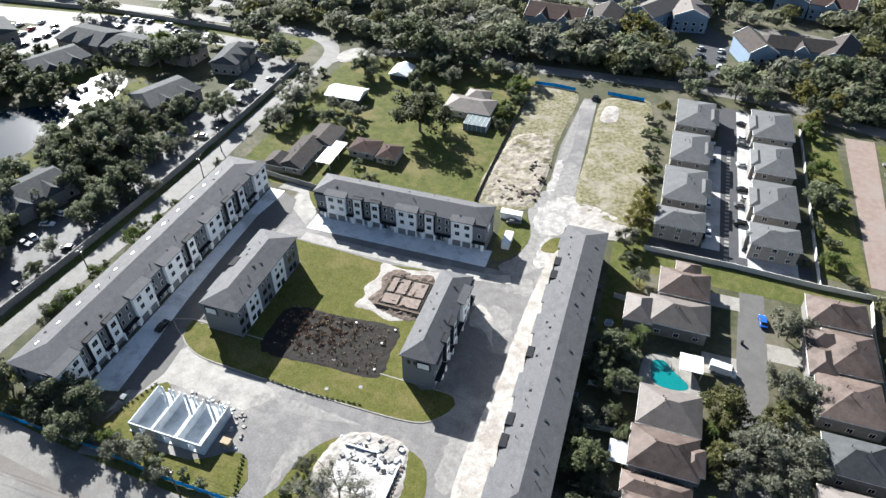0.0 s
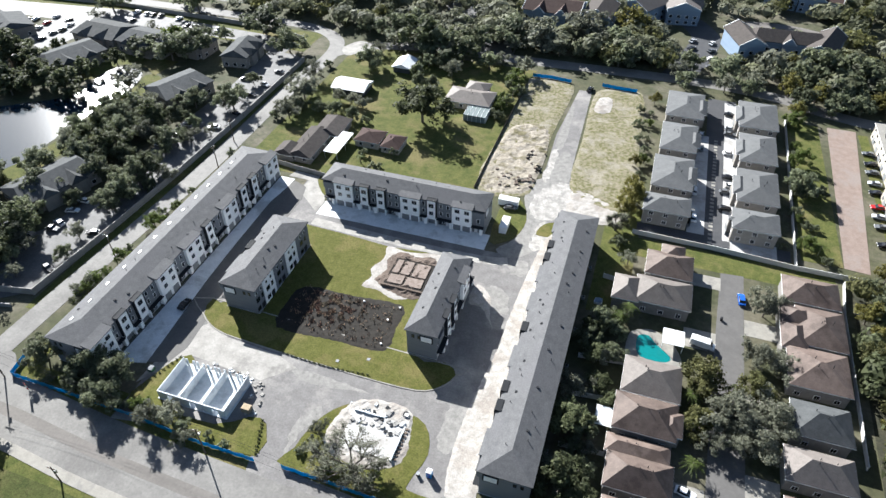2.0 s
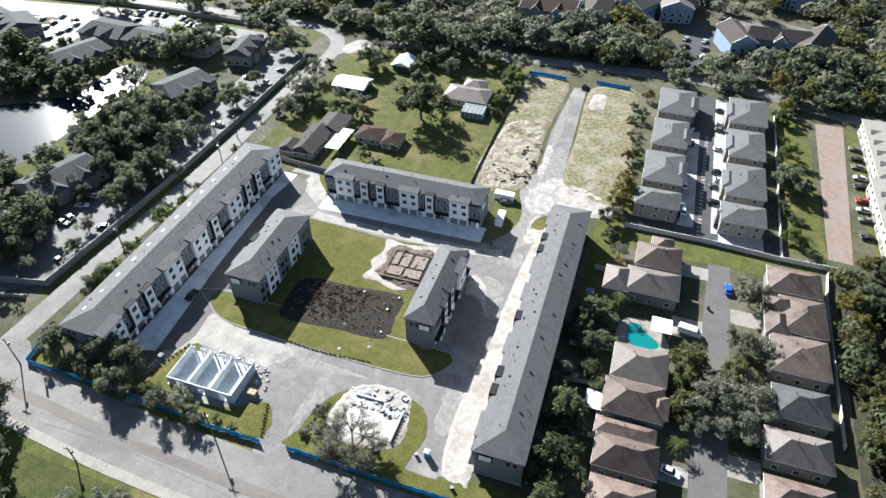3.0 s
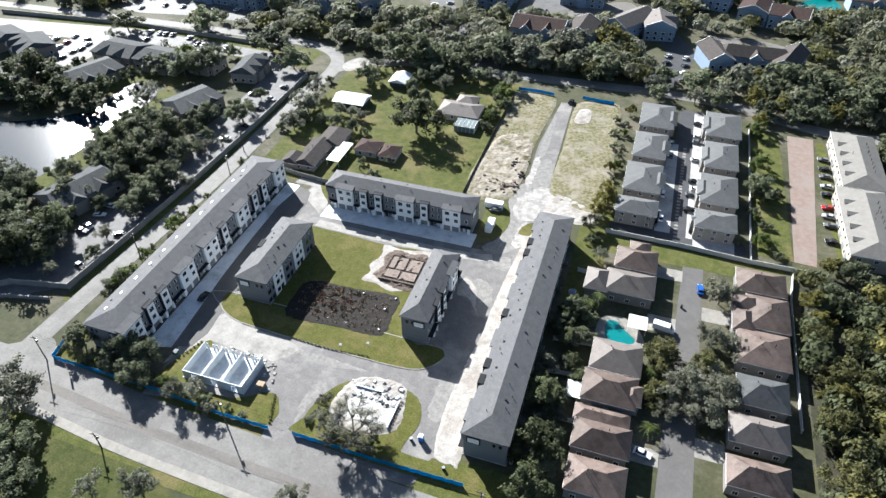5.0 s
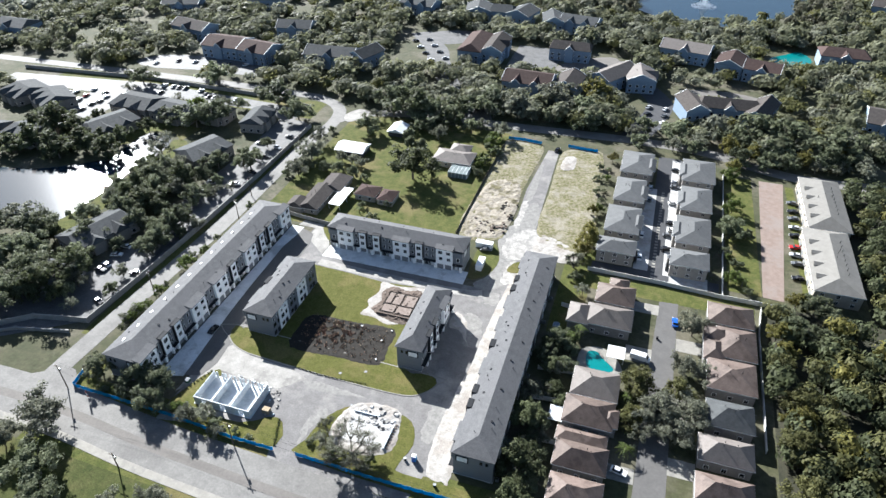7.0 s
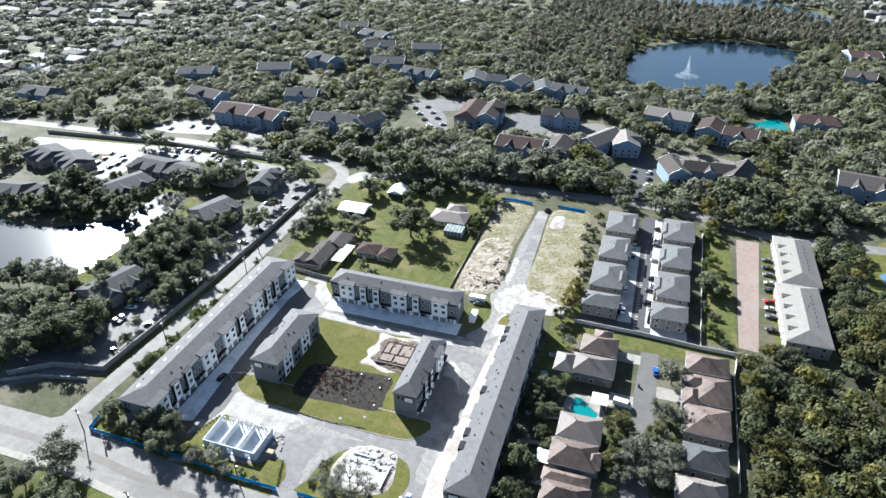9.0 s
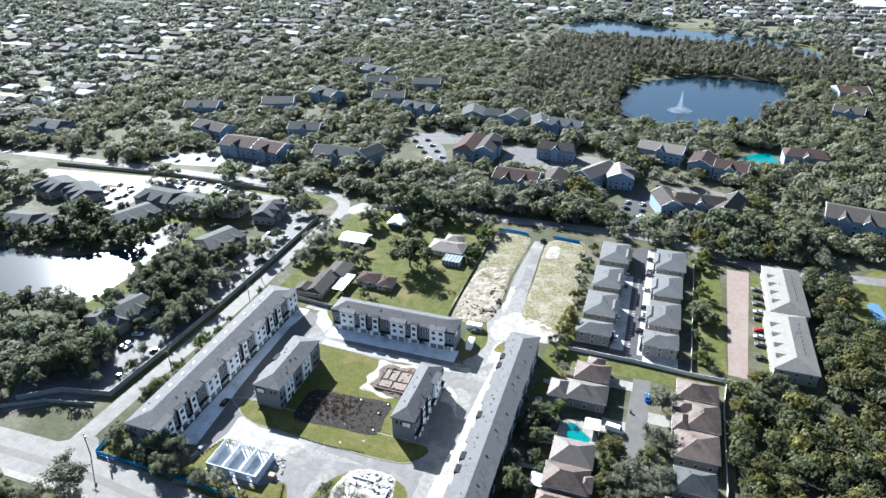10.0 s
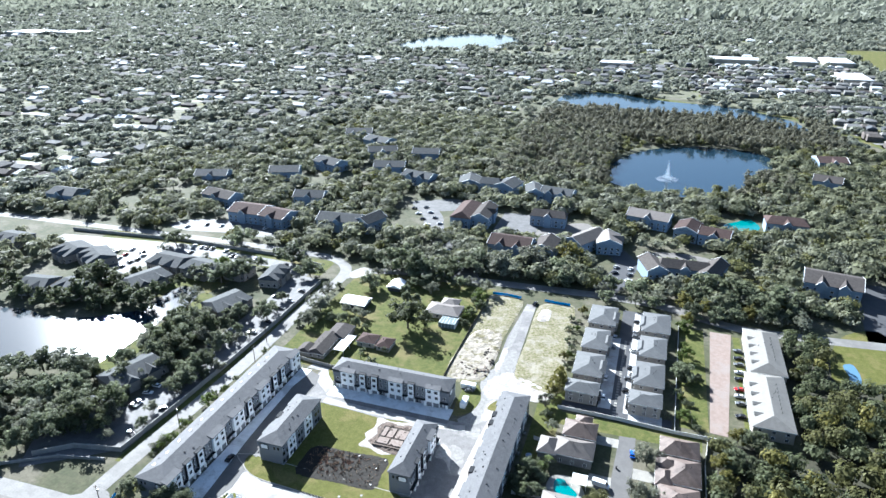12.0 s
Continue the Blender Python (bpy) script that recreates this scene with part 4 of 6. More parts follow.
house("cottage", "small house with reddish brown hip roof", [(-62.5, 28, -53, 36.5)], M_CREAM, M_REDROOF, 3.0, 1.9, 1.0, 0.5, "", "house", "SE")
house("shed", "small outbuilding with brown hip roof", [(-51.5, 27, -44.5, 36)], M_CREAM, M_REDROOF, 2.7, 1.8, 1.0, 0.4, "", "shed", "S")
house("ranch_house", "low house with brown roof and screened pool", [(-39.5, 68, -21, 80), (-34, 78, -25, 87)], M_CREAM, M_TAUPE, 3.2, 2.2, 0.8, 0.6, "", "house", "SE")
cage = thing("pool_cage", "screened pool enclosure with pale frame", "pool cage")
part("screen", Shape().box(-29, 59.5, 0.05, -20, 67.3, 2.7), material("screen_mesh", (0.10, 0.13, 0.13), (0.14, 0.17, 0.17), 1, 0.7), cage)
for k in range(6):
    x = -29.05 + k * 1.82
    part("frame_bar", Shape().box(x, 59.4, 0.05, x + 0.1, 67.4, 2.8), M_TRIM, cage)
for x0, y0, x1, y1 in ((-89.5, 63.5, -74.5, 74), (-72, 90, -63.5, 100.5)):
    b = thing("barn", "white metal roofed open barn", "barn")
    part("wall", Shape().box(x0 + 0.4, y0 + 0.4, 0, x1 - 0.4, y1 - 0.4, 2.4), M_APTROOF, b)
    part("roof", Shape().hip(x0, y0, x1, y1, 2.7, 1.7, 0.3, 0.12, 0.0), M_WHITEMETAL, b)


# apartment buildings
def gable_end(top, u, out, c, half, z, rise, wall, along_x):
    """A gable's wall and its two white rake boards, at u along the ridge, looking the way of out."""
    def at(d, v, h):
        return (u + d * out, c + v, h) if along_x else (c + v, u + d * out, h)
    for name, mat, w0, d0, d1, z0 in (("gable_wall", wall, half, 0.0, 0.06, z - 0.25),):
        s = Shape()
        s.v += [at(d, v, h) for d in (d0, d1) for v, h in ((-w0, z0), (w0, z0), (0, z + rise - 0.12))]
        s.f += [(0, 1, 2), (3, 4, 5), (0, 1, 4, 3), (1, 2, 5, 4), (2, 0, 3, 5)]
        part(name, s, mat, top)
    for v in (-half, half):
        s = Shape()
        s.v += [at(d, w, h) for d in (0.02, 0.24) for w, h in ((v, z - 0.2), (v, z + 0.16), (0, z + rise + 0.16), (0, z + rise - 0.2))]
        s.f += [(0, 1, 2, 3), (4, 5, 6, 7), (0, 1, 5, 4), (1, 2, 6, 5), (2, 3, 7, 6), (3, 0, 4, 7)]
        part("rake_board", s, M_TRIM, top)


def apartment(label, x0, y0, x1, y1, z, rise, wall, roof, turn=0, gables=2, ends=0.35, group=""):
    cx, cy = (x0 + x1) / 2, (y0 + y1) / 2
    a, b = (x1 - x0) / 2, (y1 - y0) / 2
    BUILT.append((x0, x1, y0, y1))
    top = thing("apartment_building", label, "apartments", group, pose(cx, cy, 0, 0, 0, turn))
    part("wall", Shape().box(-a, -b, 0, a, b, z - 0.1), wall, top)
    part("roof", Shape().hip(-a, -b, a, b, z, rise, 0.6, 0.25, ends), roof, top)
    if ends == 0:
        for out in (-1, 1):
            if a >= b:
                gable_end(top, out * (a + 0.6), out, 0, b + 0.6, z, rise, wall, True)
            else:
                gable_end(top, out * (b + 0.6), out, 0, a + 0.6, z, rise, wall, False)
    for k in range(gables):
        t = (k + 0.5) / gables * 2 - 1
        if a >= b:
            u = t * a * 0.8
            part("wing", Shape().box(u - 2.6, -b - 1.6, 0, u + 2.6, -b + 1, z - 0.2), wall, top)
            part("wing_roof", Shape().hip(u - 2.6, -b - 1.6, u + 2.6, b * 0.3, z - 0.05, rise * 0.8, 0.5, 0.2, 0.0 if z > 7 else 0.4), roof, top)
            if z > 7:
                gable_end(top, -b - 2.1, -1, u, 3.1, z - 0.05, rise * 0.8, wall, False)
        else:
            u = t * b * 0.8
            part("wing", Shape().box(a - 1, u - 2.6, 0, a + 1.6, u + 2.6, z - 0.2), wall, top)
            part("wing_roof", Shape().hip(-a * 0.3, u - 2.6, a + 1.6, u + 2.6, z - 0.05, rise * 0.8, 0.5, 0.2, 0.0 if z > 7 else 0.4), roof, top)
    if y0 > 300:
        return top
    f = Face((-a, -b, a, b), "S")
    for j in range(int(z / 2.8)):
        for k in range(max(2, int(2 * a / 4))):
            window(f, top, (k + 0.5) * 2 * a / max(2, int(2 * a / 4)), 0, 0.9 + 2.8 * j, 1.6, 1.4, 1)
    f = Face((-a, -b, a, b), "E")
    for j in range(int(z / 2.8)):
        for k in range(max(2, int(2 * b / 5))):
            window(f, top, (k + 0.5) * 2 * b / max(2, int(2 * b / 5)), 0, 0.9 + 2.8 * j, 1.4, 1.4, 1)
    return top


L = "two storey lakeside apartments with weathered grey roof"
for x0, y0, x1, y1, turn in ((-230, 69, -205, 87, -4), (-203.5, 68, -178, 85, -5), (-224, 39, -206, 64, -24), (-158, 30, -141, 52, -22), (-158, -45, -142, -19, -18), (-156, -66, -138, -54, 10), (-149, 71, -137, 90, 8), (-302, 62, -282, 82, -20), (-280, 60, -258, 78, -30), (-360, 66, -338, 84, 0), (-282, 18, -262, 34, 8), (-258, 22, -238, 38, -8), (-176, 74, -160, 86, -3)):
    apartment(L, x0, y0, x1, y1, 5.4, 2.6, M_TAUPEWALL, M_APTROOF, turn, 2, 0.25, "lakeside apartments")
B = "blue grey sided apartments with dark brown roof"
for x0, y0, x1, y1, turn, roof, gables, ends in (
        (-68, 202, -53, 238, 0, M_REDROOF, 0, 0.6), (-53.4, 206, -40, 236, 0, M_RANCH, 1, 0.0), (-28, 161, 0, 181, -3, M_REDROOF, 2, 0.0), (2, 163, 16, 184, -6, M_RANCH, 0, 0.0), (25, 180, 40, 208, -32, M_TAUPE, 0, 0.0), (40, 186, 56, 204, 8, M_TAUPE, 1, 0.0),
        (72, 152, 84, 172, 20, M_RANCH, 0, 0.0), (82, 160, 112, 172, 3, M_RANCH, 1, 0.3), (108, 152, 119, 178, -20, M_RANCH, 0, 0.0), (166, 162, 196, 184, -10, M_RANCH, 2, 0.0),
        (-160, 166, -128, 184, 4, M_APTROOF, 1, 0.0), (-130, 170, -116, 190, -20, M_APTROOF, 0, 0.0), (-232, 160, -206, 182, 0, M_REDROOF, 1, 0.0), (-204, 158, -182, 178, -8, M_REDROOF, 1, 0.0),
        (-88, 284, -70, 304, 12, M_APTROOF, 0, 0.0), (-70, 288, -52, 302, 4, M_APTROOF, 0, 0.3), (-54, 284, -36, 304, -14, M_APTROOF, 0, 0.0), (-28, 276, -14, 296, 14, M_APTROOF, 0, 0.0), (-14, 278, 12, 294, -10, M_APTROOF, 2, 0.0),
        (92, 226, 108, 246, -12, M_REDROOF, 0, 0.0), (108, 222, 128, 238, -12, M_REDROOF, 1, 0.0), (58, 244, 88, 262, -12, M_TAUPE, 1, 0.0), (154, 262, 182, 278, 0, M_REDROOF, 1, 0.5),
        (218, 452, 244, 474, 10, M_REDROOF, 1, 0.0), (206, 384, 228, 402, -15, M_RANCH, 1, 0.0), (-12, 224, 14, 236, 0, M_RANCH, 1, 0.3), (-178, 308, -150, 326, 15, M_APTROOF, 1, 0.0), (-140, 286, -112, 302, -12, M_APTROOF, 2, 0.0), (-204, 208, -180, 224, 10, M_APTROOF, 1, 0.0),
        (-262, 420, -234, 440, 20, M_APTROOF, 2, 0.0), (-276, 186, -246, 202, -12, M_RANCH, 1, 0.0), (-318, 232, -290, 250, 16, M_APTROOF, 1, 0.0), (-262, 262, -236, 282, 22, M_APTROOF, 0, 0.0), (-236, 300, -208, 318, -20, M_APTROOF, 1, 0.0), (-206, 356, -178, 374, 25, M_APTROOF, 1, 0.0), (-226, 392, -196, 412, -18, M_APTROOF, 1, 0.0), (-160, 362, -134, 380, 12, M_APTROOF, 0, 0.0), (-400, 150, -372, 168, 0, M_APTROOF, 1, 0.3)):
    apartment(B if roof is not M_REDROOF else "blue grey sided apartments with red brown roof", x0, y0, x1, y1, 8.2, 3.6, M_BLUEWALL, roof, turn, gables, ends, "apartments among the trees")
# ---- unfinished block building ----
shell = thing("block_building", "roofless white painted block building with three open bays", "unfinished building")
X0, X1, Y0, Y1 = -61.2, -42.0, -94.2, -83.0
part("floor_slab", Shape().box(X0 - 0.3, Y0 - 0.3, 0, X1 + 0.3, Y1 + 0.3, 0.25), M_CMU, shell)
part("wall", Shape().box(X0, Y0, 0.25, X0 + 0.22, Y1, 3.0), M_CMU, shell)
part("wall", Shape().box(X1 - 0.22, Y0, 0.25, X1, Y1, 3.0), M_CMU, shell)
for k in (1, 2):
    x = X0 + (X1 - X0) * k / 3
    part("partition", Shape().box(x - 0.12, Y0 + 0.2, 0.25, x + 0.12, Y1 - 0.6, 3.0), M_CMU, shell)
for k in range(3):
    a, w = X0 + (X1 - X0) * k / 3, (X1 - X0) / 3
    for u, v, z in ((0.3, w * 0.42, 0.25), (w * 0.42, w * 0.7, 2.3), (w * 0.7, w - 0.1, 0.25)):
        part("front_wall", Shape().box(a + u, Y0, z, a + v, Y0 + 0.22, 2.86), M_CMU, shell)
for k in range(3):
    a, w = X0 + (X1 - X0) * k / 3, (X1 - X0) / 3
    for j in (0.12, 0.45, 0.62, 0.9):
        part("pier", Shape().box(a + w * j, Y1 - 0.4, 0.25, a + w * j + 0.6, Y1 - 0.15, 3.0), M_CMU, shell)
part("lintel", Shape().box(X0 + 0.2, Y0 - 0.03, 2.85, X1 - 0.2, Y0 + 0.25, 3.02), M_CMU, shell)
rnd = random.Random(5)


def debris(name, label, category, x0, y0, x1, y1, n, mats, size, z=0.14, group=""):
    for k in range(n):
        x, y = rnd.uniform(x0, x1), rnd.uniform(y0, y1)
        w, d, h = (rnd.uniform(0.4, 1.0) * size for _ in range(3))
        s, h = Shape(), h * 0.6
        s.slab([(-w, -d * 0.8), (w * 0.7, -d), (w, d * 0.6), (w * 0.2, d), (-w * 0.8, d * 0.7)], 0, h)
        for i in range(5, 10):
            vx, vy, vz = s.v[i]
            s.v[i] = (vx * 0.8 + rnd.uniform(-0.1, 0.1) * size, vy * 0.8, vz * rnd.uniform(0.7, 1.1))
        tagged(part(name, s, rnd.choice(mats), at=pose(x, y, z, 0, 0, rnd.uniform(0, 360))), label, category, group)


debris("concrete_block", "broken pale concrete block on the sand", "rubble", -13, -86, 0, -79, 48, [M_CMU, M_CONCRETE, M_WALL, M_DARK, M_WALL], 0.85, 0.3, "rubble on the second slab")
debris("concrete_block", "small pale rubble piece on the sand", "rubble", -15, -93, 1, -80, 40, [M_CMU, M_SAND, M_TRIM], 0.4, 0.25, "rubble on the second slab")
debris("rubble_piece", "pale rubble lying beside the block building", "rubble", -41, -92, -36, -81, 16, [M_CMU, M_SAND, M_DUST], 0.6, 0.12, "rubble by the block building")
debris("wood_scrap", "grey wood scrap beside the block building", "rubble", -56, -82.4, -42, -80.5, 18, [M_WOOD, M_STEEL, M_CMU], 0.55, 0.1, "rubble by the block building")
debris("root_clump", "dark root clump on churned sand", "rubble", 1.5, 19, 8, 46, 26, [M_DIRT, M_WOOD, M_SOIL], 0.9, 0.4, "roots on the churned sand")
debris("root_clump", "pale brush heap on churned sand", "rubble", -8, 20, 4, 30, 22, [M_RUT, M_DIRT], 0.8, 0.4, "roots on the churned sand")
low = thing("foundation_wall", "low white block foundation on pale slab", "foundation")
part("slab", Shape().box(-13.2, -92.5, 0, 0.4, -82.2, 0.42), M_CONCRETE, low)
for x0, y0, x1, y1 in ((-13.2, -82.4, -6.0, -82.0), (0.0, -92.5, 0.4, -84.4)):
    part("block_course", Shape().box(x0, y0, 0.42, x1, y1, 0.95), M_CMU, low)
for k in range(9):
    part("form_board", Shape().box(0.55, -92 + k * 1.05, 0.1, 1.3, -91.5 + k * 1.05, 0.5), M_WOOD, low)
crate = thing("lumber_crate", "brown stacked lumber crate beside the block building", "crate")
for k in range(4):
    part("board", Shape().box(-39.6, -91.4 + k * 0.05, 0.1 + k * 0.35, -37.4, -89.6, 0.4 + k * 0.35), M_LUMBER, crate)

# foundation trenches in the turned earth
trench = thing("foundation_footing", "brown rectangular foundation trenches cut in pale dirt", "foundation")
M_FILL = material("pinkish_fill", (0.15, 0.118, 0.10), (0.235, 0.192, 0.165), 1.0, 0.95, 0.2, 0.03)
# Shallow gaps: the dark soil colour stands in for deep trench shade.
part("trench_floor", Shape().box(-23.4, -39.0, 0.1, -11.4, -27.4, 0.86), M_SOIL, trench)
for x0, y0, x1, y1 in ((-22.7, -38.3, -18.1, -34.6), (-17.4, -38.3, -12.1, -34.6), (-22.7, -33.9, -20.8, -28.1), (-20.1, -33.9, -17.3, -28.1), (-16.6, -33.9, -12.1, -28.1)):
    part("fill_block", Shape().slab([(x0, y0 + 0.2), (x0 + 0.25, y0), (x1 - 0.2, y0 + 0.1), (x1, y0 + 0.3), (x1 - 0.1, y1), (x0 + 0.15, y1 - 0.1)], 0.5, 1.12), M_FILL, trench)
for x0, y0, x1, y1 in ((-24.1, -39.6, -11.0, -39.0), (-24.1, -27.4, -11.0, -26.7), (-24.1, -39.0, -23.4, -27.4)):
    part("earth_ridge", Shape().box(x0, y0, 0.2, x1, y1, 0.98), M_DIRT, trench)
weeds = Shape()
for k in range(5200):
    x, y = rnd.gauss(-34, 6.0), rnd.gauss(-52, 4.2)
    if rnd.random() < 0.3:
        x, y = rnd.uniform(-42, -15), rnd.uniform(-62, -47)
    if -45 < x < -14.5 and -63 < y < -46.5 and noise.noise(Vector((x * 0.55, y * 0.55, 1.0))) > 0.02:
        p, q = Vector((x, y, 0.2)), rnd.uniform(0.2, 0.46)
        a = rnd.random() * math.tau
        weeds.poly([p, p + Vector((math.cos(a) * q, math.sin(a) * q, q * 0.8)), p + Vector((math.cos(a + 1) * q, math.sin(a + 1) * q, q * 1.2))])
tagged(part("weeds", weeds, M_WEED), "rusty low weeds on the dark soil", "weeds", "", "stuff")

# hedge dots along kerbs
pts = [(-39 + k * 1.35, -71.6 - 0.6 * math.sin(k * 0.2)) for k in range(19)] + [(-68.2 + k * 0.42, -94 + k * 1.25) for k in range(11)] + [(-33.4 + k * 0.35, -92 - k * 0.95) for k in range(10)] + [(-21.6 + k * 0.4, -97 + k * 1.2) for k in range(8)]
for k, (x, y) in enumerate(pts):
    s = crown_shape(40 + k % 4, 0.42, 0.6, 5, 12, 0.16)
    tagged(part("shrub", s, M_LEAF_DARK, at=Matrix.Translation((x, y, 0.3))), "small dark green planted shrub", "shrub", "young hedge along the kerb")

# blue construction fence
def screen_fence(pts, h=1.7, group="blue fence runs"):
    top = thing("screen_fence", "bright blue construction fence screen sagging on posts", "fence", group)
    for k in range(len(pts) - 1):
        (xa, ya), (xb, yb) = pts[k], pts[k + 1]
        n = max(1, round(math.hypot(xb - xa, yb - ya) / 3))
        for j in range(n):
            a = Vector((xa + (xb - xa) * j / n, ya + (yb - ya) * j / n, 0))
            b = Vector((xa + (xb - xa) * (j + 1) / n, ya + (yb - ya) * (j + 1) / n, 0))
            part("post", Shape().tube(a, a + Vector((0, 0, h + 0.15)), 0.045, 0.045, 5), M_STEEL, top)
            s, out = Shape(), (b - a).cross(Vector((0, 0, 1))).normalized()
            for i in range(7):
                u = i / 6
                bulge = math.sin(u * math.pi) * rnd.uniform(0.08, 0.24)
                for side, z in ((0.0, 0.12), (0.0, h - math.sin(u * math.pi) * 0.15), (0.04, h - math.sin(u * math.pi) * 0.15), (0.04, 0.12)):
                    s.v.append(tuple(a.lerp(b, u) + out * (bulge * (0.4 if z > 1 else 1.0) + side) + Vector((0, 0, z))))
            s.f += [(4 * i + k, 4 * i + (k + 1) % 4, 4 * i + 4 + (k + 1) % 4, 4 * i + 4 + k) for i in range(6) for k in range(4)]
            part("screen", s, M_BLUE, top)
    return top


screen_fence([(-102.7, -94.6), (-101.6, -100.3), (-85, -100.5)])
screen_fence([(-85, -100.5), (-63.6, -100.9), (-45, -102.2), (-29.6, -102.2)])
screen_fence([(-22.8, -101.7), (-9.4, -101.9), (0.4, -102.2), (24, -101.9)])
screen_fence([(-10.5, 106), (-2, 106.5), (6.9, 105.4)])
screen_fence([(20.4, 106.5), (28, 105.6), (35.4, 105.4)])

# small site things
toilet = thing("portable_toilet", "blue portable toilet with white roof on the lawn", "portable toilet")
part("cabin", Shape().box(9.3, -93.5, 0.12, 10.5, -92.3, 2.2), M_BLUE, toilet)
part("roof", Shape().hip(9.3, -93.5, 10.5, -92.3, 2.2, 0.25, 0.04, 0.08), M_WHITEMETAL, toilet)
part("door", Shape().box(9.5, -93.55, 0.2, 10.3, -93.48, 2.05), M_PAINT[5], toilet)
for x, y in ((7.4, -93.6), (18, -99)):
    drum = thing("trash_drum", "dark round trash drum on the lawn", "drum")
    part("drum", Shape().tube((x, y, 0.1), (x, y, 1.0), 0.42, 0.42, 12), M_DARK, drum)
    part("rim", Shape().tube((x, y, 0.98), (x, y, 1.05), 0.45, 0.45, 12), M_STEEL, drum)
for x0, y0, x1, y1 in ((-1.2, 9.6, 5.6, 12.0), (2.8, -5.0, 5.2, 1.2)):
    box = thing("storage_container", "white corrugated storage container", "container", "site containers")
    part("body", Shape().box(x0, y0, 0.15, x1, y1, 2.5), M_WHITEMETAL, box)
    s = Shape()
    for k in range(int((x1 - x0) / 0.5)):
        s.box(x0 + 0.1 + k * 0.5, y0 - 0.06, 0.25, x0 + 0.35 + k * 0.5, y0, 2.4)
    part("ribs", s, M_WHITEMETAL, box)
    part("roof", Shape().box(x0 - 0.05, y0 - 0.05, 2.5, x1 + 0.05, y1 + 0.05, 2.6), M_TRIM, box)


# walls and fences
def long_wall(label, pts, h, w, mat, step, name="boundary_wall", category="wall"):
    top = thing(name, label, category)
    for k in range(len(pts) - 1):
        a, b = Vector((*pts[k], 0)), Vector((*pts[k + 1], 0))
        d = (b - a).normalized()
        o = Vector((-d.y, d.x, 0)) * w / 2
        n = max(1, round((b - a).length / step))
        for j in range(n):
            p, q = a.lerp(b, j / n), a.lerp(b, (j + 1) / n)
            part("panel", Shape().slab([(p - o).to_2d(), (q - o).to_2d(), (q + o).to_2d(), (p + o).to_2d()], -0.1, h), mat, top)
            part("post", Shape().slab([(p - o * 2 - d * w).to_2d(), (p - o * 2 + d * w).to_2d(), (p + o * 2 + d * w).to_2d(), (p + o * 2 - d * w).to_2d()], -0.1, h + 0.12), mat, top)
    return top


long_wall("long stained grey boundary wall beside the side street", [(-150, -88), (-138, -79), (-118.4, -75), (-116.4, -44), (-115, -9), (-114.2, 33), (-114.8, 87)], 2.4, 0.3, M_WALL, 6)
long_wall("stained grey wall along the upper street", [(-126, 108), (-150, 114), (-240, 116), (-330, 108)], 2.2, 0.3, M_WALL, 8)
long_wall("white vinyl fence between gardens and lane", [(44, 8.6), (70, 8.2), (92.3, 6.6), (110, 6.6)], 1.8, 0.14, M_FENCEW, 2.4, "garden_fence", "fence")
long_wall("white vinyl fence beside the grey houses", [(93, 7), (93.6, 42), (94.6, 100)], 1.8, 0.12, M_FENCEW, 2.4, "garden_fence", "fence")
long_wall("white garden fence behind a house", [(36.5, -60.6), (48, -59.4)], 1.8, 0.12, M_FENCEW, 2.4, "garden_fence", "fence")
long_wall("white garden fence behind a house", [(38, -15.2), (47, -16.4)], 1.8, 0.12, M_FENCEW, 2.4, "garden_fence", "fence")
long_wall("white garden fence behind a house", [(36, -48, ), (47.4, -46.8)], 1.8, 0.12, M_FENCEW, 2.4, "garden_fence", "fence")
long_wall("white garden fence behind a house", [(36, -76), (46.5, -75.4)], 1.8, 0.12, M_FENCEW, 2.4, "garden_fence", "fence")
long_wall("pale garden fence beside the wood", [(104, -60), (104.6, -10), (106, 4)], 1.7, 0.12, M_FENCEW, 2.4, "garden_fence", "fence")
long_wall("grey board fence behind the ranch house", [(-86, 8), (-76, 6.6), (-64, 5.4)], 1.9, 0.14, M_WALL, 2.4, "garden_fence", "fence")
long_wall("low dark wire fence at the field edge", [(-11.6, 16), (-11.8, 60), (-11.4, 98)], 1.1, 0.05, M_WOOD, 4, "field_fence", "fence")

long_wall("low dark retaining wall above the street corner", [(-158, -96), (-140, -85.5), (-121, -81)], 1.2, 0.5, M_WALL, 6, "retaining_wall", "wall")
for k, (x, y) in enumerate(((-16.4, -66.4), (-62, -98), (-24, -69.5))):
    ob = thing("utility_cover", "pale square utility cover in the lawn", "cover", "utility covers")
    part("frame", Shape().box(x - 0.45, y - 0.45, 0.1, x + 0.45, y + 0.45, 0.19), M_WALK, ob)
    part("lid", Shape().box(x - 0.38, y - 0.38, 0.15, x + 0.38, y + 0.38, 0.21), M_GARAGE, ob)
for x, y in ((-15.2, -46.6), (-16.8, -52), (-15.3, -60.6), (-26, -47.4)):
    tagged(part("bucket", Shape().tube((x, y, 0.2), (x, y, 0.62), 0.24, 0.28, 10), M_WHITEMETAL), "white plastic bucket standing on the dark soil", "bucket", "buckets on the soil")
for k in range(7):
    y = -92.5 + k * 13.2
    ac = thing("air_conditioner", "grey outdoor air conditioner behind the long row", "air conditioner", "air conditioners")
    part("casing", Shape().box(33.2, y, 0.05, 34.1, y + 0.9, 0.95), M_STEEL, ac)
    part("fan_grille", Shape().tube((33.65, y + 0.45, 0.95), (33.65, y + 0.45, 1.0), 0.36, 0.36, 12), M_DARK, ac)

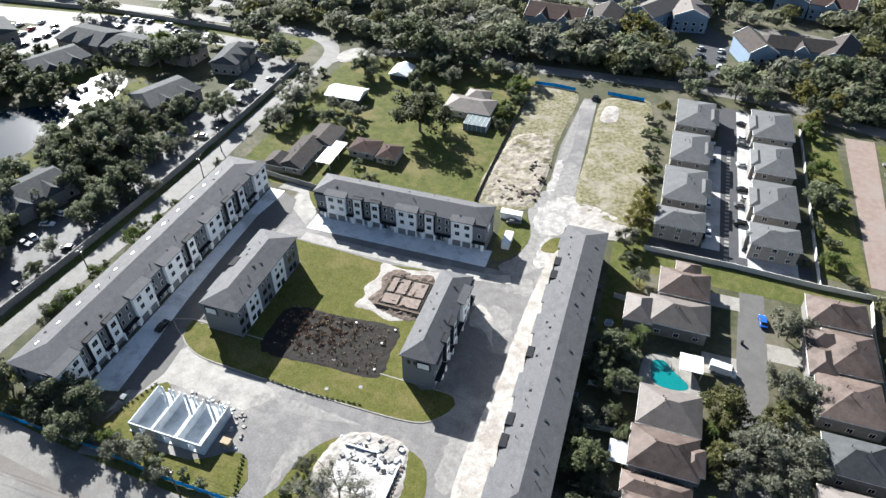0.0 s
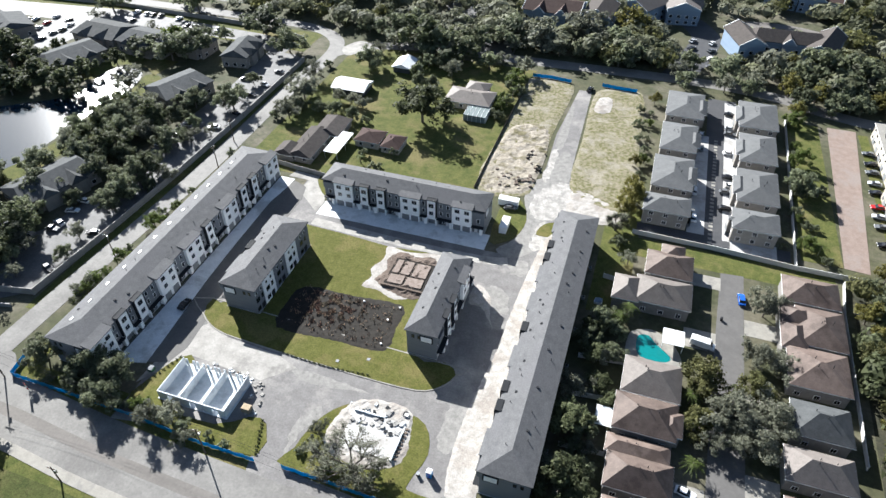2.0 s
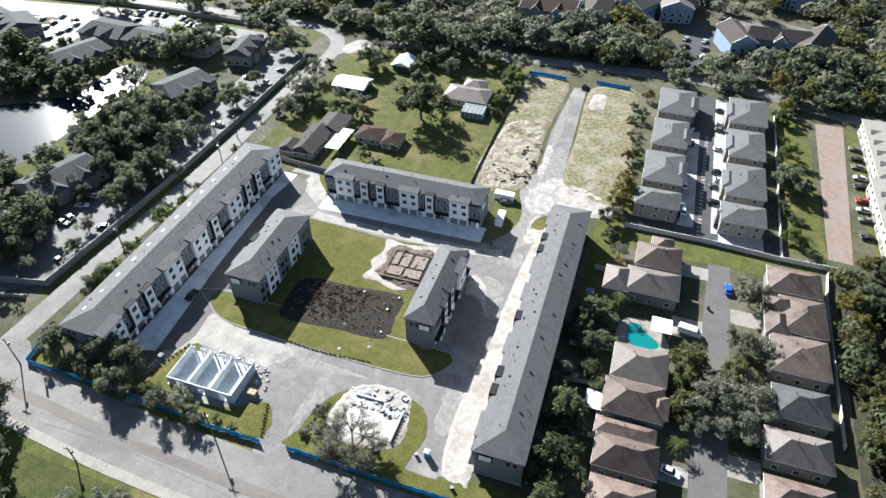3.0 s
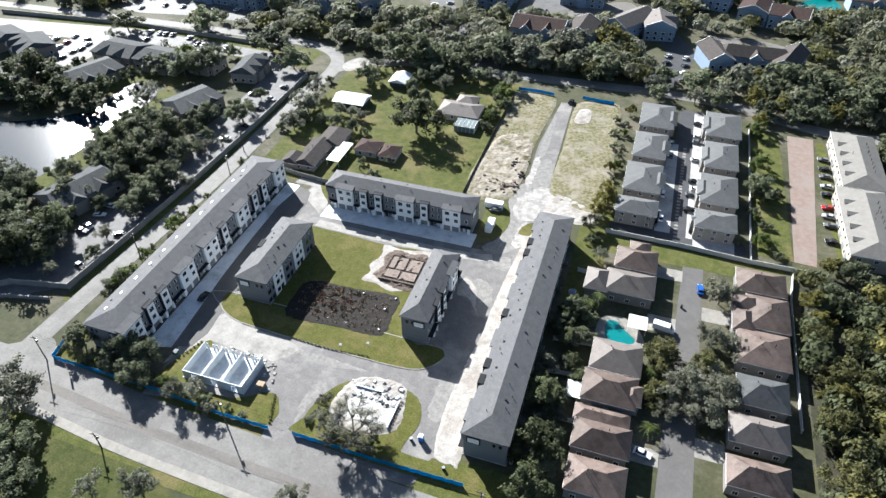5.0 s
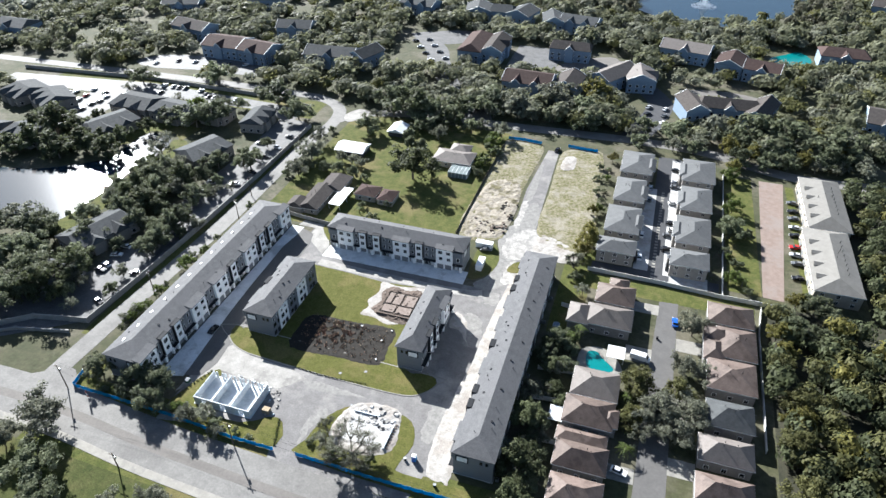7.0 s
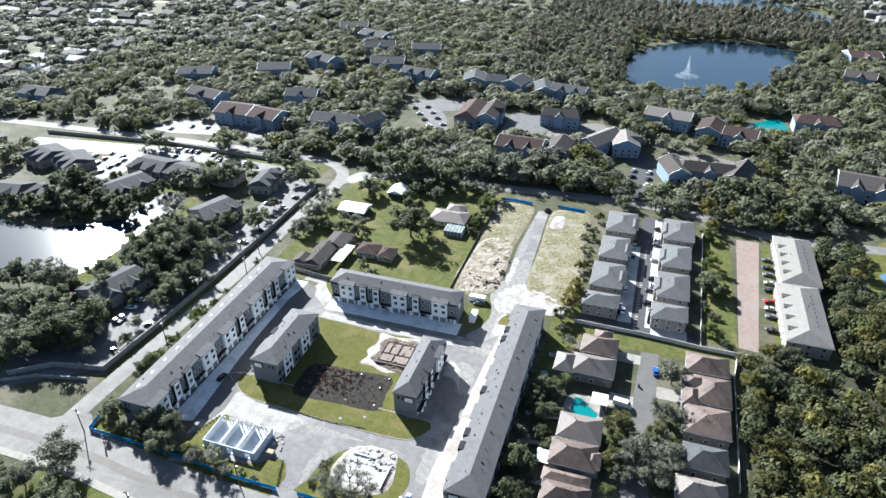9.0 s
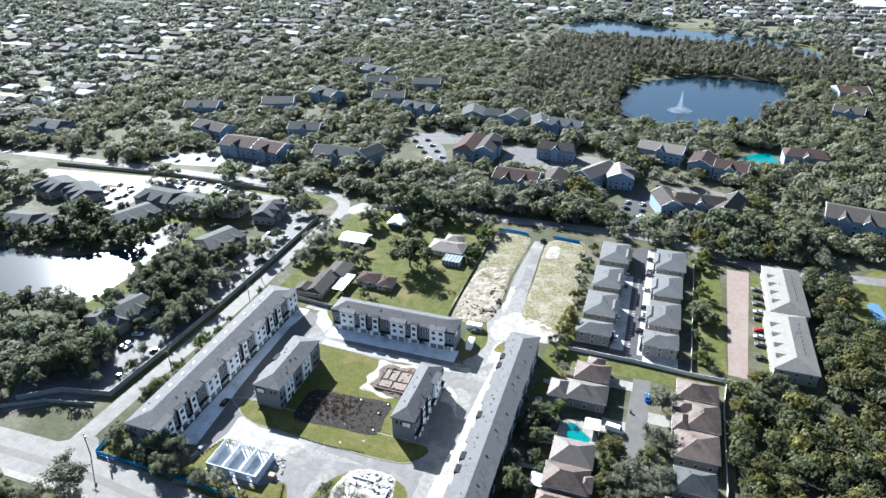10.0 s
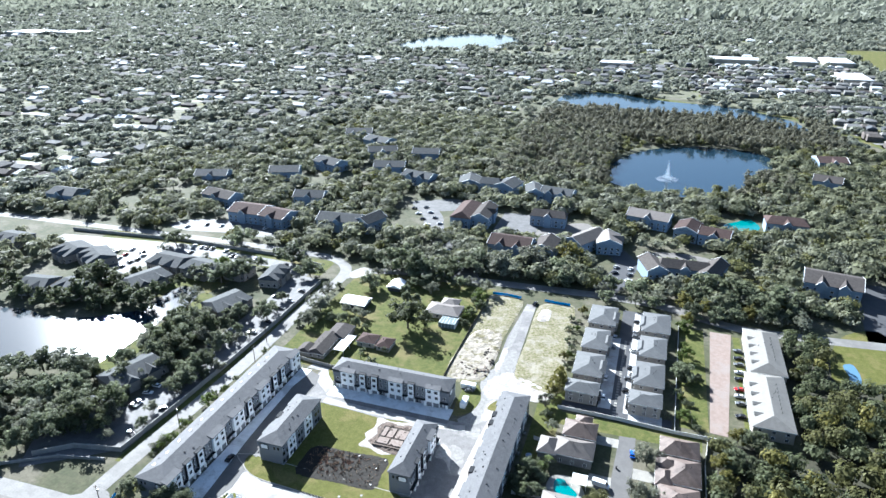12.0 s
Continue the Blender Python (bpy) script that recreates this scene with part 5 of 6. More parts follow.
bin_top = thing("trash_cart", "dark wheeled trash cart standing at the kerb", "trash cart")
part("body", Shape().box(71.5, -22.5, 0.15, 72.1, -21.8, 1.05), M_DARK, bin_top)
part("lid", Shape().hip(71.5, -22.5, 72.1, -21.8, 1.08, 0.08, 0.04, 0.05), M_DARK, bin_top)
for x in (71.55, 72.05):
    part("wheel", Shape().tube((x - 0.04, -21.78, 0.2), (x + 0.04, -21.78, 0.2), 0.13, 0.13, 10), M_RUBBER, bin_top)
for x, y, h, mat, tint in ((-93.5, -103.2, 3.9, M_PAINT[4], "red"), (-4.0, -104.4, 3.0, M_LUMBER, "orange")):
    flag = thing("feather_flag", tint + " feather flag on a thin pole beside the fence", "flag")
    part("pole", Shape().tube((x, y, 0), (x, y, h), 0.04, 0.03, 6), M_STEEL, flag)
    part("banner", Shape().slab([(x + 0.04, y - 0.02), (x + 0.75, y - 0.02), (x + 0.75, y + 0.02), (x + 0.04, y + 0.02)], h * 0.35, h * 0.98), mat, flag)
    part("stripe", Shape().box(x + 0.1, y - 0.05, h * 0.55, x + 0.7, y + 0.05, h * 0.75), M_TRIM, flag)
box = thing("utility_box", "green metal utility box on the lawn", "utility box")
part("cabinet", Shape().box(-69.3, -88.2, 0.1, -67.9, -86.8, 1.1), material("green_enamel", (0.03, 0.09, 0.05), (0.045, 0.12, 0.07), 0.6, 0.6, 0.1), box)
part("lid", Shape().hip(-69.3, -88.2, -67.9, -86.8, 1.12, 0.1, 0.05, 0.06), M_GREYWALL, box)

# gardens on the dead end street
deck = tagged(part("pool", Shape().slab(smooth_outline([(50.2, -35.6), (53, -34.4), (55.4, -37), (59.2, -40.6), (58, -42.6), (53.6, -43), (50.6, -41.4)], 4), -0.2, 0.12), M_POOL), "turquoise swimming pool in a pale deck", "pool")
tagged(part("pool", Shape().slab(smooth_outline([(126, 268), (136, 280), (146, 288), (152, 272), (141, 257)], 4), -0.2, 0.1), M_POOL), "turquoise swimming pool among the trees", "pool")
tagged(part("pool", Shape().slab(smooth_outline([(170, 68), (174, 66), (177, 76), (176, 88), (171, 86), (172, 76)], 3), -0.2, 0.1), glossy("pale_pool_water", (0.09, 0.17, 0.25), 0.15)), "pale bluish pool beyond the terrace", "pool")
for x0, y0, x1, y1 in ((56.4, -38.2, 62, -32.6), (42.9, -69.0, 47.1, -63.4)):
    ob = thing("patio_cover", "white flat patio roof on posts", "awning", "white patio roofs")
    part("roof", Shape().box(x0, y0, 2.6, x1, y1, 2.75), M_WHITEMETAL, ob)
    for x in (x0 + 0.2, x1 - 0.2):
        for y in (y0 + 0.2, y1 - 0.2):
            part("post", Shape().tube((x, y, 0), (x, y, 2.62), 0.07), M_TRIM, ob)
for x, y in ((38, -26), (41, -45), (42, -54)):
    tub = thing("covered_tub", "pale blue covered garden tub", "garden tub")
    part("tub", Shape().slab(smooth_outline([(x - 1, y - 0.9), (x + 1, y - 0.7), (x + 0.9, y + 1), (x - 0.8, y + 0.9)], 3), 0, 0.8), M_WHITEMETAL, tub)
    part("cover", Shape().slab(smooth_outline([(x - 0.9, y - 0.8), (x + 0.9, y - 0.6), (x + 0.8, y + 0.9), (x - 0.7, y + 0.8)], 3), 0.8, 0.95), M_BLUEWALL, tub)

# fountain
f = thing("fountain", "white fountain spray in the pond", "fountain")
jet = Shape()
for k in range(900):
    a, t = rnd.random() * math.tau, rnd.random()
    r, h = 0.4 + 5.5 * t ** 2 * rnd.random(), 17 * (1 - t) * rnd.uniform(0.7, 1)
    p, q = Vector((84 + math.cos(a) * r, 377 + math.sin(a) * r, 0.2 + h)), rnd.uniform(0.25, 0.6)
    jet.poly([p, p + Vector((q * 0.7, 0, 0)), p + Vector((q * 0.4, q * 0.5, q * 1.4))])
part("jet", jet, M_FOAM, f)
ring = Shape()
for k in range(700):
    a, r = rnd.random() * math.tau, 10 * math.sqrt(rnd.random())
    p, q = Vector((84 + math.cos(a) * r, 377 + math.sin(a) * r, 0.08)), rnd.uniform(0.2, 0.5)
    ring.poly([p, p + Vector((q, 0, 0)), p + Vector((q * 0.6, q, 0.25))])
part("splash_ring", ring, M_FOAM, f)


# utility poles with wires
def utility_pole(x, y, h, turn):
    top = thing("utility_pole", "weathered wooden utility pole with a cross arm", "pole", "utility poles", pose(x, y, 0, 0, 0, turn))
    part("pole", Shape().tube((0, 0, 0), (0, 0, h), 0.2, 0.13, 8), M_WOOD, top)
    arm = part("cross_arm", Shape().box(-1.3, -0.08, h - 0.9, 1.3, 0.08, h - 0.72), M_WOOD, top)
    for k in (-1.2, -0.5, 0.5, 1.2):
        part("insulator", Shape().tube((k, 0, h - 0.72), (k, 0, h - 0.45), 0.07, 0.05, 6), M_STEEL, arm)
    part("transformer", Shape().tube((0.3, 0.25, h - 2.6), (0.3, 0.25, h - 1.7), 0.24, 0.24, 8), M_STEEL, top)


POLES = [(-103, -101.4, 10.5), (-41.4, -104.0, 10), (-68, -120.4, 6.4), (-108.3, 16, 10), (-104, -1.5, 9.5), (-107, -54, 10), (30, -108, 11.5), (-106.5, 60, 10)]
for x, y, h in POLES:
    utility_pole(x, y, h, 90 if y > -60 else 0)
wire_mat = M_DARK
for (xa, ya, ha), (xb, yb, hb) in ((POLES[0], POLES[1]), (POLES[1], POLES[6]), (POLES[3], POLES[5]), (POLES[3], POLES[7])):
    for off in (-1.2, 0.5, 1.2):
        cu = bpy.data.curves.new("power_line", "CURVE")
        cu.dimensions, cu.bevel_depth, cu.bevel_resolution = "3D", 0.022, 0
        sp = cu.splines.new("POLY")
        sp.points.add(12)
        for k in range(13):
            t = k / 12
            dx, dy = (0, off) if abs(xb - xa) > abs(yb - ya) else (off, 0)
            sp.points[k].co = (xa + (xb - xa) * t + dx, ya + (yb - ya) * t + dy, ha - 0.45 + (hb - ha) * t - 4 * t * (1 - t) * 1.3, 1)
        cu.materials.append(wire_mat)
        tagged(new("power_line", cu), "thin dark power line between poles", "wire", "power lines")


# vehicles
def car_kind(paint, label, length=4.6, width=1.85, height=1.48, van=False):
    top = thing("van" if van else "car", label, "van" if van else "car", "parked vehicles")
    a, b = length / 2, width / 2
    s = Shape()
    prof = [(-a, 0.35), (-a, 0.85), (-a * 0.8, 0.98), (a * 0.45, 0.98), (a * 0.95, 0.78), (a, 0.4)] if not van else [(-a, 0.35), (-a, height - 0.15), (-a * 0.9, height), (a * 0.55, height), (a * 0.8, 1.15), (a, 1.0), (a, 0.4)]
    n = len(prof)
    s.v += [(x, y, z) for y in (-b, b) for x, z in prof]
    s.f += [(k, (k + 1) % n, n + (k + 1) % n, n + k) for k in range(n)] + [tuple(range(n - 1, -1, -1)), tuple(range(n, 2 * n))]
    body = part("body", s, paint, top)
    if not van:
        g, i = Shape(), 0
        g.v += [(x, y, z) for x, y, z in ((-a * 0.78, -b * 0.92, 0.97), (a * 0.42, -b * 0.92, 0.97), (a * 0.42, b * 0.92, 0.97), (-a * 0.78, b * 0.92, 0.97), (-a * 0.55, -b * 0.75, height), (a * 0.1, -b * 0.75, height), (a * 0.1, b * 0.75, height), (-a * 0.55, b * 0.75, height))]
        g.f += [(0, 1, 5, 4), (1, 2, 6, 5), (2, 3, 7, 6), (3, 0, 4, 7), (4, 5, 6, 7)]
        part("cabin_glass", g, M_GLASS, top)
        part("roof", Shape().box(-a * 0.55, -b * 0.75, height, a * 0.1, b * 0.75, height + 0.05), paint, top)
    else:
        part("windscreen", Shape().poly([(a * 0.57, -b * 0.85, height - 0.05), (a * 0.57, b * 0.85, height - 0.05), (a * 0.8, b * 0.9, 1.2), (a * 0.8, -b * 0.9, 1.2)]), M_GLASS, top)
    for x in (-a * 0.62, a * 0.62):
        for y in (-b + 0.02, b - 0.02):
            w = part("wheel", Shape().tube((x, y - 0.11, 0.33), (x, y + 0.11, 0.33), 0.33, 0.33, 10), M_RUBBER, top)
            part("rim", Shape().tube((x, y - 0.12, 0.33), (x, y + 0.12, 0.33), 0.19, 0.19, 8), M_STEEL, w)
    for y in (-b * 0.7, b * 0.7):
        part("headlight", Shape().box(a * 0.93, y - 0.2, 0.62, a + 0.02, y + 0.2, 0.78), M_TRIM, body)
    return top


CARS = {}
def park(kind, x, y, turn, z=0.1):
    label = {"white": "white parked car", "silver": "silver parked car", "black": "black parked car", "grey": "dark grey parked car", "red": "red parked car", "blue": "bright blue parked car"}
    m = pose(x, y, z, 0, 0, turn)
    if kind not in CARS:
        if kind == "van":
            CARS[kind] = car_kind(M_PAINT[0], "white panel van parked on a drive", 6.4, 2.1, 2.5, True)
        else:
            CARS[kind] = car_kind(M_PAINT[list(label).index(kind)], label[kind] + " on the pavement")
        CARS[kind].matrix_basis = m
    else:
        copy_thing(CARS[kind], m)


park("black", -74.1, -65.0, 88, 0.12)
park("black", 15.9, 100.9, 80)
park("blue", 77.2, -12.5, 95)
park("van", 67.0, -33.6, -8)
park("white", 64.9, -79.3, -12)
park("grey", 3.4, 8.6, 12)
for k, (x, y) in enumerate(((62.8, 77.4), (63.2, 67.3), (61.9, 38.2), (62.3, 22.6))):
    park(("silver", "grey", "white", "white")[k], x, y, 84 + k * 3)
for k, (x, y) in enumerate(((73.6, 97.1), (73.8, 85.6), (73.6, 81.4), (73.2, 50.3), (74.1, 45.2), (72.4, 41), (72, 31), (73.4, 67))):
    park(("black", "silver", "grey", "black", "white", "grey", "black", "white")[k], x, y, 3 * k - 8)
for k, (x, y) in enumerate(((123.2, 83), (122.9, 75.8), (122.6, 70), (122.4, 62.7), (122, 56.8), (121.3, 47.9), (121, 42.3), (121, 36.6), (120.4, 27))):
    park(("grey", "black", "grey", "silver", "black", "red", "silver", "grey", "black")[k], x, y, 175 + (k % 3) * 5)
for k, (x, y) in enumerate(((-135.7, -34), (-135.6, -39.7), (-135.1, -46.3), (-135.1, -49.4), (-121, -46.9), (-122.5, -65), (-120.1, 72.8), (-137.5, 79.5), (-118.9, 34.1), (-133, 4.2), (-121, 22), (-131, 12), (-132, 20), (-120.5, -20), (-134, -12), (-121, 50), (-131, 62), (-120, 60))):
    park(("white", "white", "silver", "grey", "black", "black", "grey", "silver", "black", "white")[k % 10], x, y, 20 * math.sin(k * 2.1) + (0 if k % 2 else 180))
for k, (x, y) in enumerate(((-225.4, 110.4), (-219, 110.2), (-215.2, 110.1), (-210.8, 110.4), (-199.5, 110), (-221, 100.6), (-172.5, 105), (-274.4, 69.8), (-274.8, 79), (-273.9, 84), (-248.8, 67.4), (-248.4, 74.8), (-247.6, 85.6), (-246.7, 79.4), (-259.9, 77.4), (-260.3, 83.6), (-269.8, 86), (-186, 104), (-190, 104), (-240, 92), (-262, 92), (-252, 90))):
    park(("white", "silver", "black", "grey", "white", "black", "silver", "red")[k % 8], x, y, 85 + 8 * math.sin(k))
for k in range(16):
    t = k / 15
    park(("white", "silver", "black", "grey")[k % 4], -50 - 55 * t + (6 if k % 2 else -6), 158 + 78 * t, 30 + 8 * math.sin(k))
for k in range(0, 14, 2):
    park(("white", "silver", "black", "grey", "white")[k % 5], -254.4 + k * 5.81, 142.0 + k * 0.83 + (4 if k % 3 else -2), 80 + 6 * math.sin(k))
for k in range(8):
    park(("black", "grey", "silver", "white")[k % 4], 56 + (k % 2) * 9, 140 + (k // 2) * 9, 10 * k)
# ---- trees ----
def trunk_shape(seed, height, r, spread):
    rnd = random.Random(seed)
    s = Shape().tube((0, 0, -0.2), (0, 0, height * 0.35), r, r * 0.8, 7)
    for k in range(6):
        a = k * math.tau / 6 + rnd.uniform(-0.4, 0.4)
        e = Vector((math.cos(a) * spread * rnd.uniform(0.4, 0.7), math.sin(a) * spread * rnd.uniform(0.4, 0.7), height * rnd.uniform(0.6, 0.85)))
        mid = Vector((e.x * 0.4, e.y * 0.4, height * 0.5))
        s.tube((0, 0, height * 0.32), mid, r * 0.55, r * 0.35, 5)
        s.tube(mid, e, r * 0.35, r * 0.1, 5)
    return s


TREES = {}
def tree_kind(key, name, label, mat, seed, r, height, crown_h, clumps, leaves, leaf):
    """Two builds of one kind: fine leaved for the near gardens, coarser for those far off."""
    for suffix, share, size in (("", 1.0, 1.0), ("_far", 0.3, 1.7)):
        top = thing(name, label, "tree", "")
        part("trunk", trunk_shape(seed, height, 0.04 * height * 0.6 + 0.06, r), M_BARK, top)
        part("crown", crown_shape(seed, r, crown_h, clumps, max(8, int(leaves * 0.76 * share)), leaf * 1.12 * size), mat, top, at=Matrix.Translation((0, 0, height - crown_h * 0.46)))
        TREES[key + suffix] = [top, False]


tree_kind("oak_a", "oak_tree", "broad dark green oak tree", M_LEAF, 1, 5.0, 8.0, 7.6, 96, 62, 0.25)
tree_kind("oak_b", "oak_tree", "broad green oak with uneven crown", M_LEAF, 2, 5.0, 8.2, 7.6, 100, 58, 0.25)
tree_kind("dark_a", "oak_tree", "dense very dark green tree", M_LEAF_DARK, 3, 5.0, 8.6, 8.4, 100, 60, 0.25)
tree_kind("grey_a", "oak_tree", "grey green mossy oak with haze paled leaves", M_LEAF_GREY, 4, 5.0, 8.0, 7.4, 92, 58, 0.23)
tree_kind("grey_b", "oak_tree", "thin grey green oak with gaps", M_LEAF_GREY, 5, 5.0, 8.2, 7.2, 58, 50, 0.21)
tree_kind("gold_a", "broadleaf_tree", "yellow green broadleaf tree", M_LEAF_GOLD, 6, 5.0, 8.8, 8.4, 96, 58, 0.25)
tree_kind("light_a", "broadleaf_tree", "fresh green broadleaf tree", M_LEAF_LIGHT, 7, 5.0, 8.0, 7.4, 92, 56, 0.25)
tree_kind("olive_a", "broadleaf_tree", "olive green oak with sunlit crown", M_LEAF_OLIVE, 8, 5.0, 8.2, 7.8, 96, 58, 0.25)
tree_kind("bush", "bush", "round green shrub on grass", M_LEAF, 9, 2.2, 2.6, 2.6, 26, 44, 0.19)


def plant(key, x, y, r, turn=None):
    """A tree of that kind with a crown of radius r metres."""
    base = 2.2 if key == "bush" else 5.0
    if y > 106 or x < -180 or x > 150:
        key += "_far"
    top, used = TREES[key]
    k = r / base
    turn = random.uniform(0, 360) if turn is None else turn
    m = Matrix.Translation((x, y, 0)) @ Matrix.Rotation(radians(turn), 4, "Z") @ Matrix.Diagonal((k, k, k * random.uniform(0.88, 1.12) * min(1.0, (5.0 / r) ** 0.4), 1))
    if not used:
        TREES[key][1] = True
        top.matrix_basis = m
        return top
    ob = copy_thing(top, Matrix.Identity(4))
    ob.matrix_basis = m
    return ob


PLANTS = {
    "dark_a": [(-239.2, 39.9, 12.9), (-212.5, 29.5, 10.2), (-235.8, 22, 11.5), (-196.2, 25.8, 8.6), (-158.9, 4.3, 7.3), (-158.1, -5.7, 7.2), (-143.4, 13.1, 7.5), (-145.6, -6.7, 8.3), (-44.1, 52.8, 11.4), (-143.2, -66.8, 10.4), (-140.8, -56.2, 8.2), (-65.6, 116.5, 12.9), (-44.8, 109.1, 8.3), (38.6, -87.9, 6.4), (36.7, -71.7, 5.5), (39, -99.4, 5.3)],
    "oak_a": [(-173, 68, 10.4), (-188, 70, 9.1), (-147.7, 108.9, 11.9), (-125.8, 93.5, 8.7), (-154.3, 12.1, 9.1), (-129.5, 5.4, 6.2), (-126.3, -17.8, 6.8), (-124.4, -27.2, 6.7), (-140.1, -22.3, 7), (-151.3, -35.9, 8.2), (-176.4, -38.1, 11.1), (-153.7, -63.7, 10), (-83.1, 90.1, 7.6), (-28.1, 135.8, 11.2), (25, 138.4, 11.1), (56.1, 134.9, 6.1), (71.1, 130, 8.4), (-80.8, -93.7, 6.7), (-73.9, -93.8, 6.2), (-72.9, -100, 5.4)],
    "oak_b": [(-165.8, 77.2, 10.5), (-239.3, 108.6, 9.4), (-195.8, 122.6, 10.1), (-153.8, -13.9, 6.5), (-124.5, -13, 5.9), (-123.8, -34.7, 5.6), (-137, 33.6, 6.9), (-122.3, 38.3, 7.7), (-80.7, 122.7, 10.4), (-55, 112.7, 10.8), (-40.4, 124.6, 8.6), (111.6, 143.1, 11.4), (128.9, 139.4, 12.6), (147.6, 133.6, 13.2), (37.8, -43.3, 3.9), (95.8, 47.9, 5.8), (-96.6, -93, 5.1), (-86.9, -128.8, 7.5), (-78.8, -136.2, 6.5), (-171.3, -59.1, 10.6), (-155.1, -76.9, 9.9)],
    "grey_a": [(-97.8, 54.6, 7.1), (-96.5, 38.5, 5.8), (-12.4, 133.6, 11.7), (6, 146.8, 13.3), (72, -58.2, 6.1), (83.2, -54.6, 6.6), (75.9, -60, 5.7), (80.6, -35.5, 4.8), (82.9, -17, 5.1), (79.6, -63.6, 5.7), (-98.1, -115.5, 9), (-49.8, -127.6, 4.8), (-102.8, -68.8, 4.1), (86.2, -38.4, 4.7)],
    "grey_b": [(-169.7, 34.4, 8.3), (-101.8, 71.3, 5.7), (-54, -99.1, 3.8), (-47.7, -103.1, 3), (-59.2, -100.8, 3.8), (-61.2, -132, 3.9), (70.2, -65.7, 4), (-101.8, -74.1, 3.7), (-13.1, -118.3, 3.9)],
    "olive_a": [(67.2, -49.5, 6.6), (79.6, -47.5, 4.6), (66, -61.5, 4.4), (112, -58, 6.4), (114, -42, 5.6), (110, -26, 4.8), (113, -74, 6.2)],
    "gold_a": [(112, -50, 4.8), (117, -88, 5.6), (41.8, 22.7, 4.8), (27.4, 165.1, 9.2), (40.6, 48.9, 2.4)],
    "light_a": [(-104, -38, 3.6), (-103.7, -54, 2.8), (-102.5, -67.3, 4.2), (-101.8, -72.8, 3.7), (-102, -62.7, 2.5), (-102.6, -27.8, 2.5), (-15.6, 92.9, 4.4), (97.3, 95.8, 4.4), (97.5, 67.3, 4.4), (-183.7, 85.9, 6.7), (-167.7, 23.7, 4.6)],
    "bush": [(-106.1, -31.4, 2.1), (-104.4, -50.5, 2.2), (-104, 7, 2.2), (-103.4, -18.1, 2.1), (-15.3, 76.7, 3.5), (-17.8, 66.1, 3.1), (-11.6, 86.4, 3.6), (-102.4, 37.8, 3.2), (-57.2, 23, 2.4), (-48.7, 14.8, 3.2), (-65.3, 44.6, 2.6), (38.7, 78.1, 2.6), (38.7, 88.6, 2.4), (39.7, 66, 2.3), (94.4, 35.3, 2.8), (97.2, 29, 2.3), (39.8, -32.6, 2.2), (-46, 26.6, 2.4), (90.2, 16.4, 1.8), (-95, 48.2, 3.2), (-101.3, 85.2, 3), (75.3, -46.7, 2.1), (67.6, -70.6, 1.5), (-93.3, 6.9, 1.9)],
}
for key, rows in PLANTS.items():
    for x, y, r in rows:
        plant(key, x, y, r * (0.94 if x < -118 else 1.0))


# canopy along the west lake
for key, x, y, r in (("oak_b", -206, -46, 8.5), ("oak_a", -197, -40, 7.5), ("grey_a", -186, -37, 7.5), ("oak_a", -172, -42, 7.5), ("oak_b", -166, -51, 8), ("oak_b", -179, -60, 9), ("oak_a", -191, -64, 9), ("oak_b", -206, -62, 9), ("dark_a", -222, -54, 9), ("oak_a", -236, -60, 9),
                     ("dark_a", -284, 19, 8), ("dark_a", -271, 13, 7), ("dark_a", -254, 13, 7), ("dark_a", -244, 16, 7.5), ("dark_a", -224, 22, 8), ("dark_a", -218, 18, 6.5), ("dark_a", -206, 28, 7), ("dark_a", -200, 42, 6),
                     ("oak_a", -166, 0, 6.5), ("oak_b", -164, 16, 6), ("oak_a", -158, 22, 6.5), ("grey_a", -150, 22, 6), ("oak_b", -150, 4, 6.5), ("oak_a", -149, -14, 6), ("grey_a", -161, -10, 6.5), ("oak_b", -163, -24, 6.5), ("oak_a", -139, -8, 5), ("grey_a", -138, 6, 5.5), ("oak_a", -137, 22, 5),
                     ("grey_a", -165, -73, 8), ("oak_b", -149, -69, 8), ("grey_a", -136, -60, 5.5), ("oak_a", -146, -48, 5.5)):
    plant(key, x, y, r)


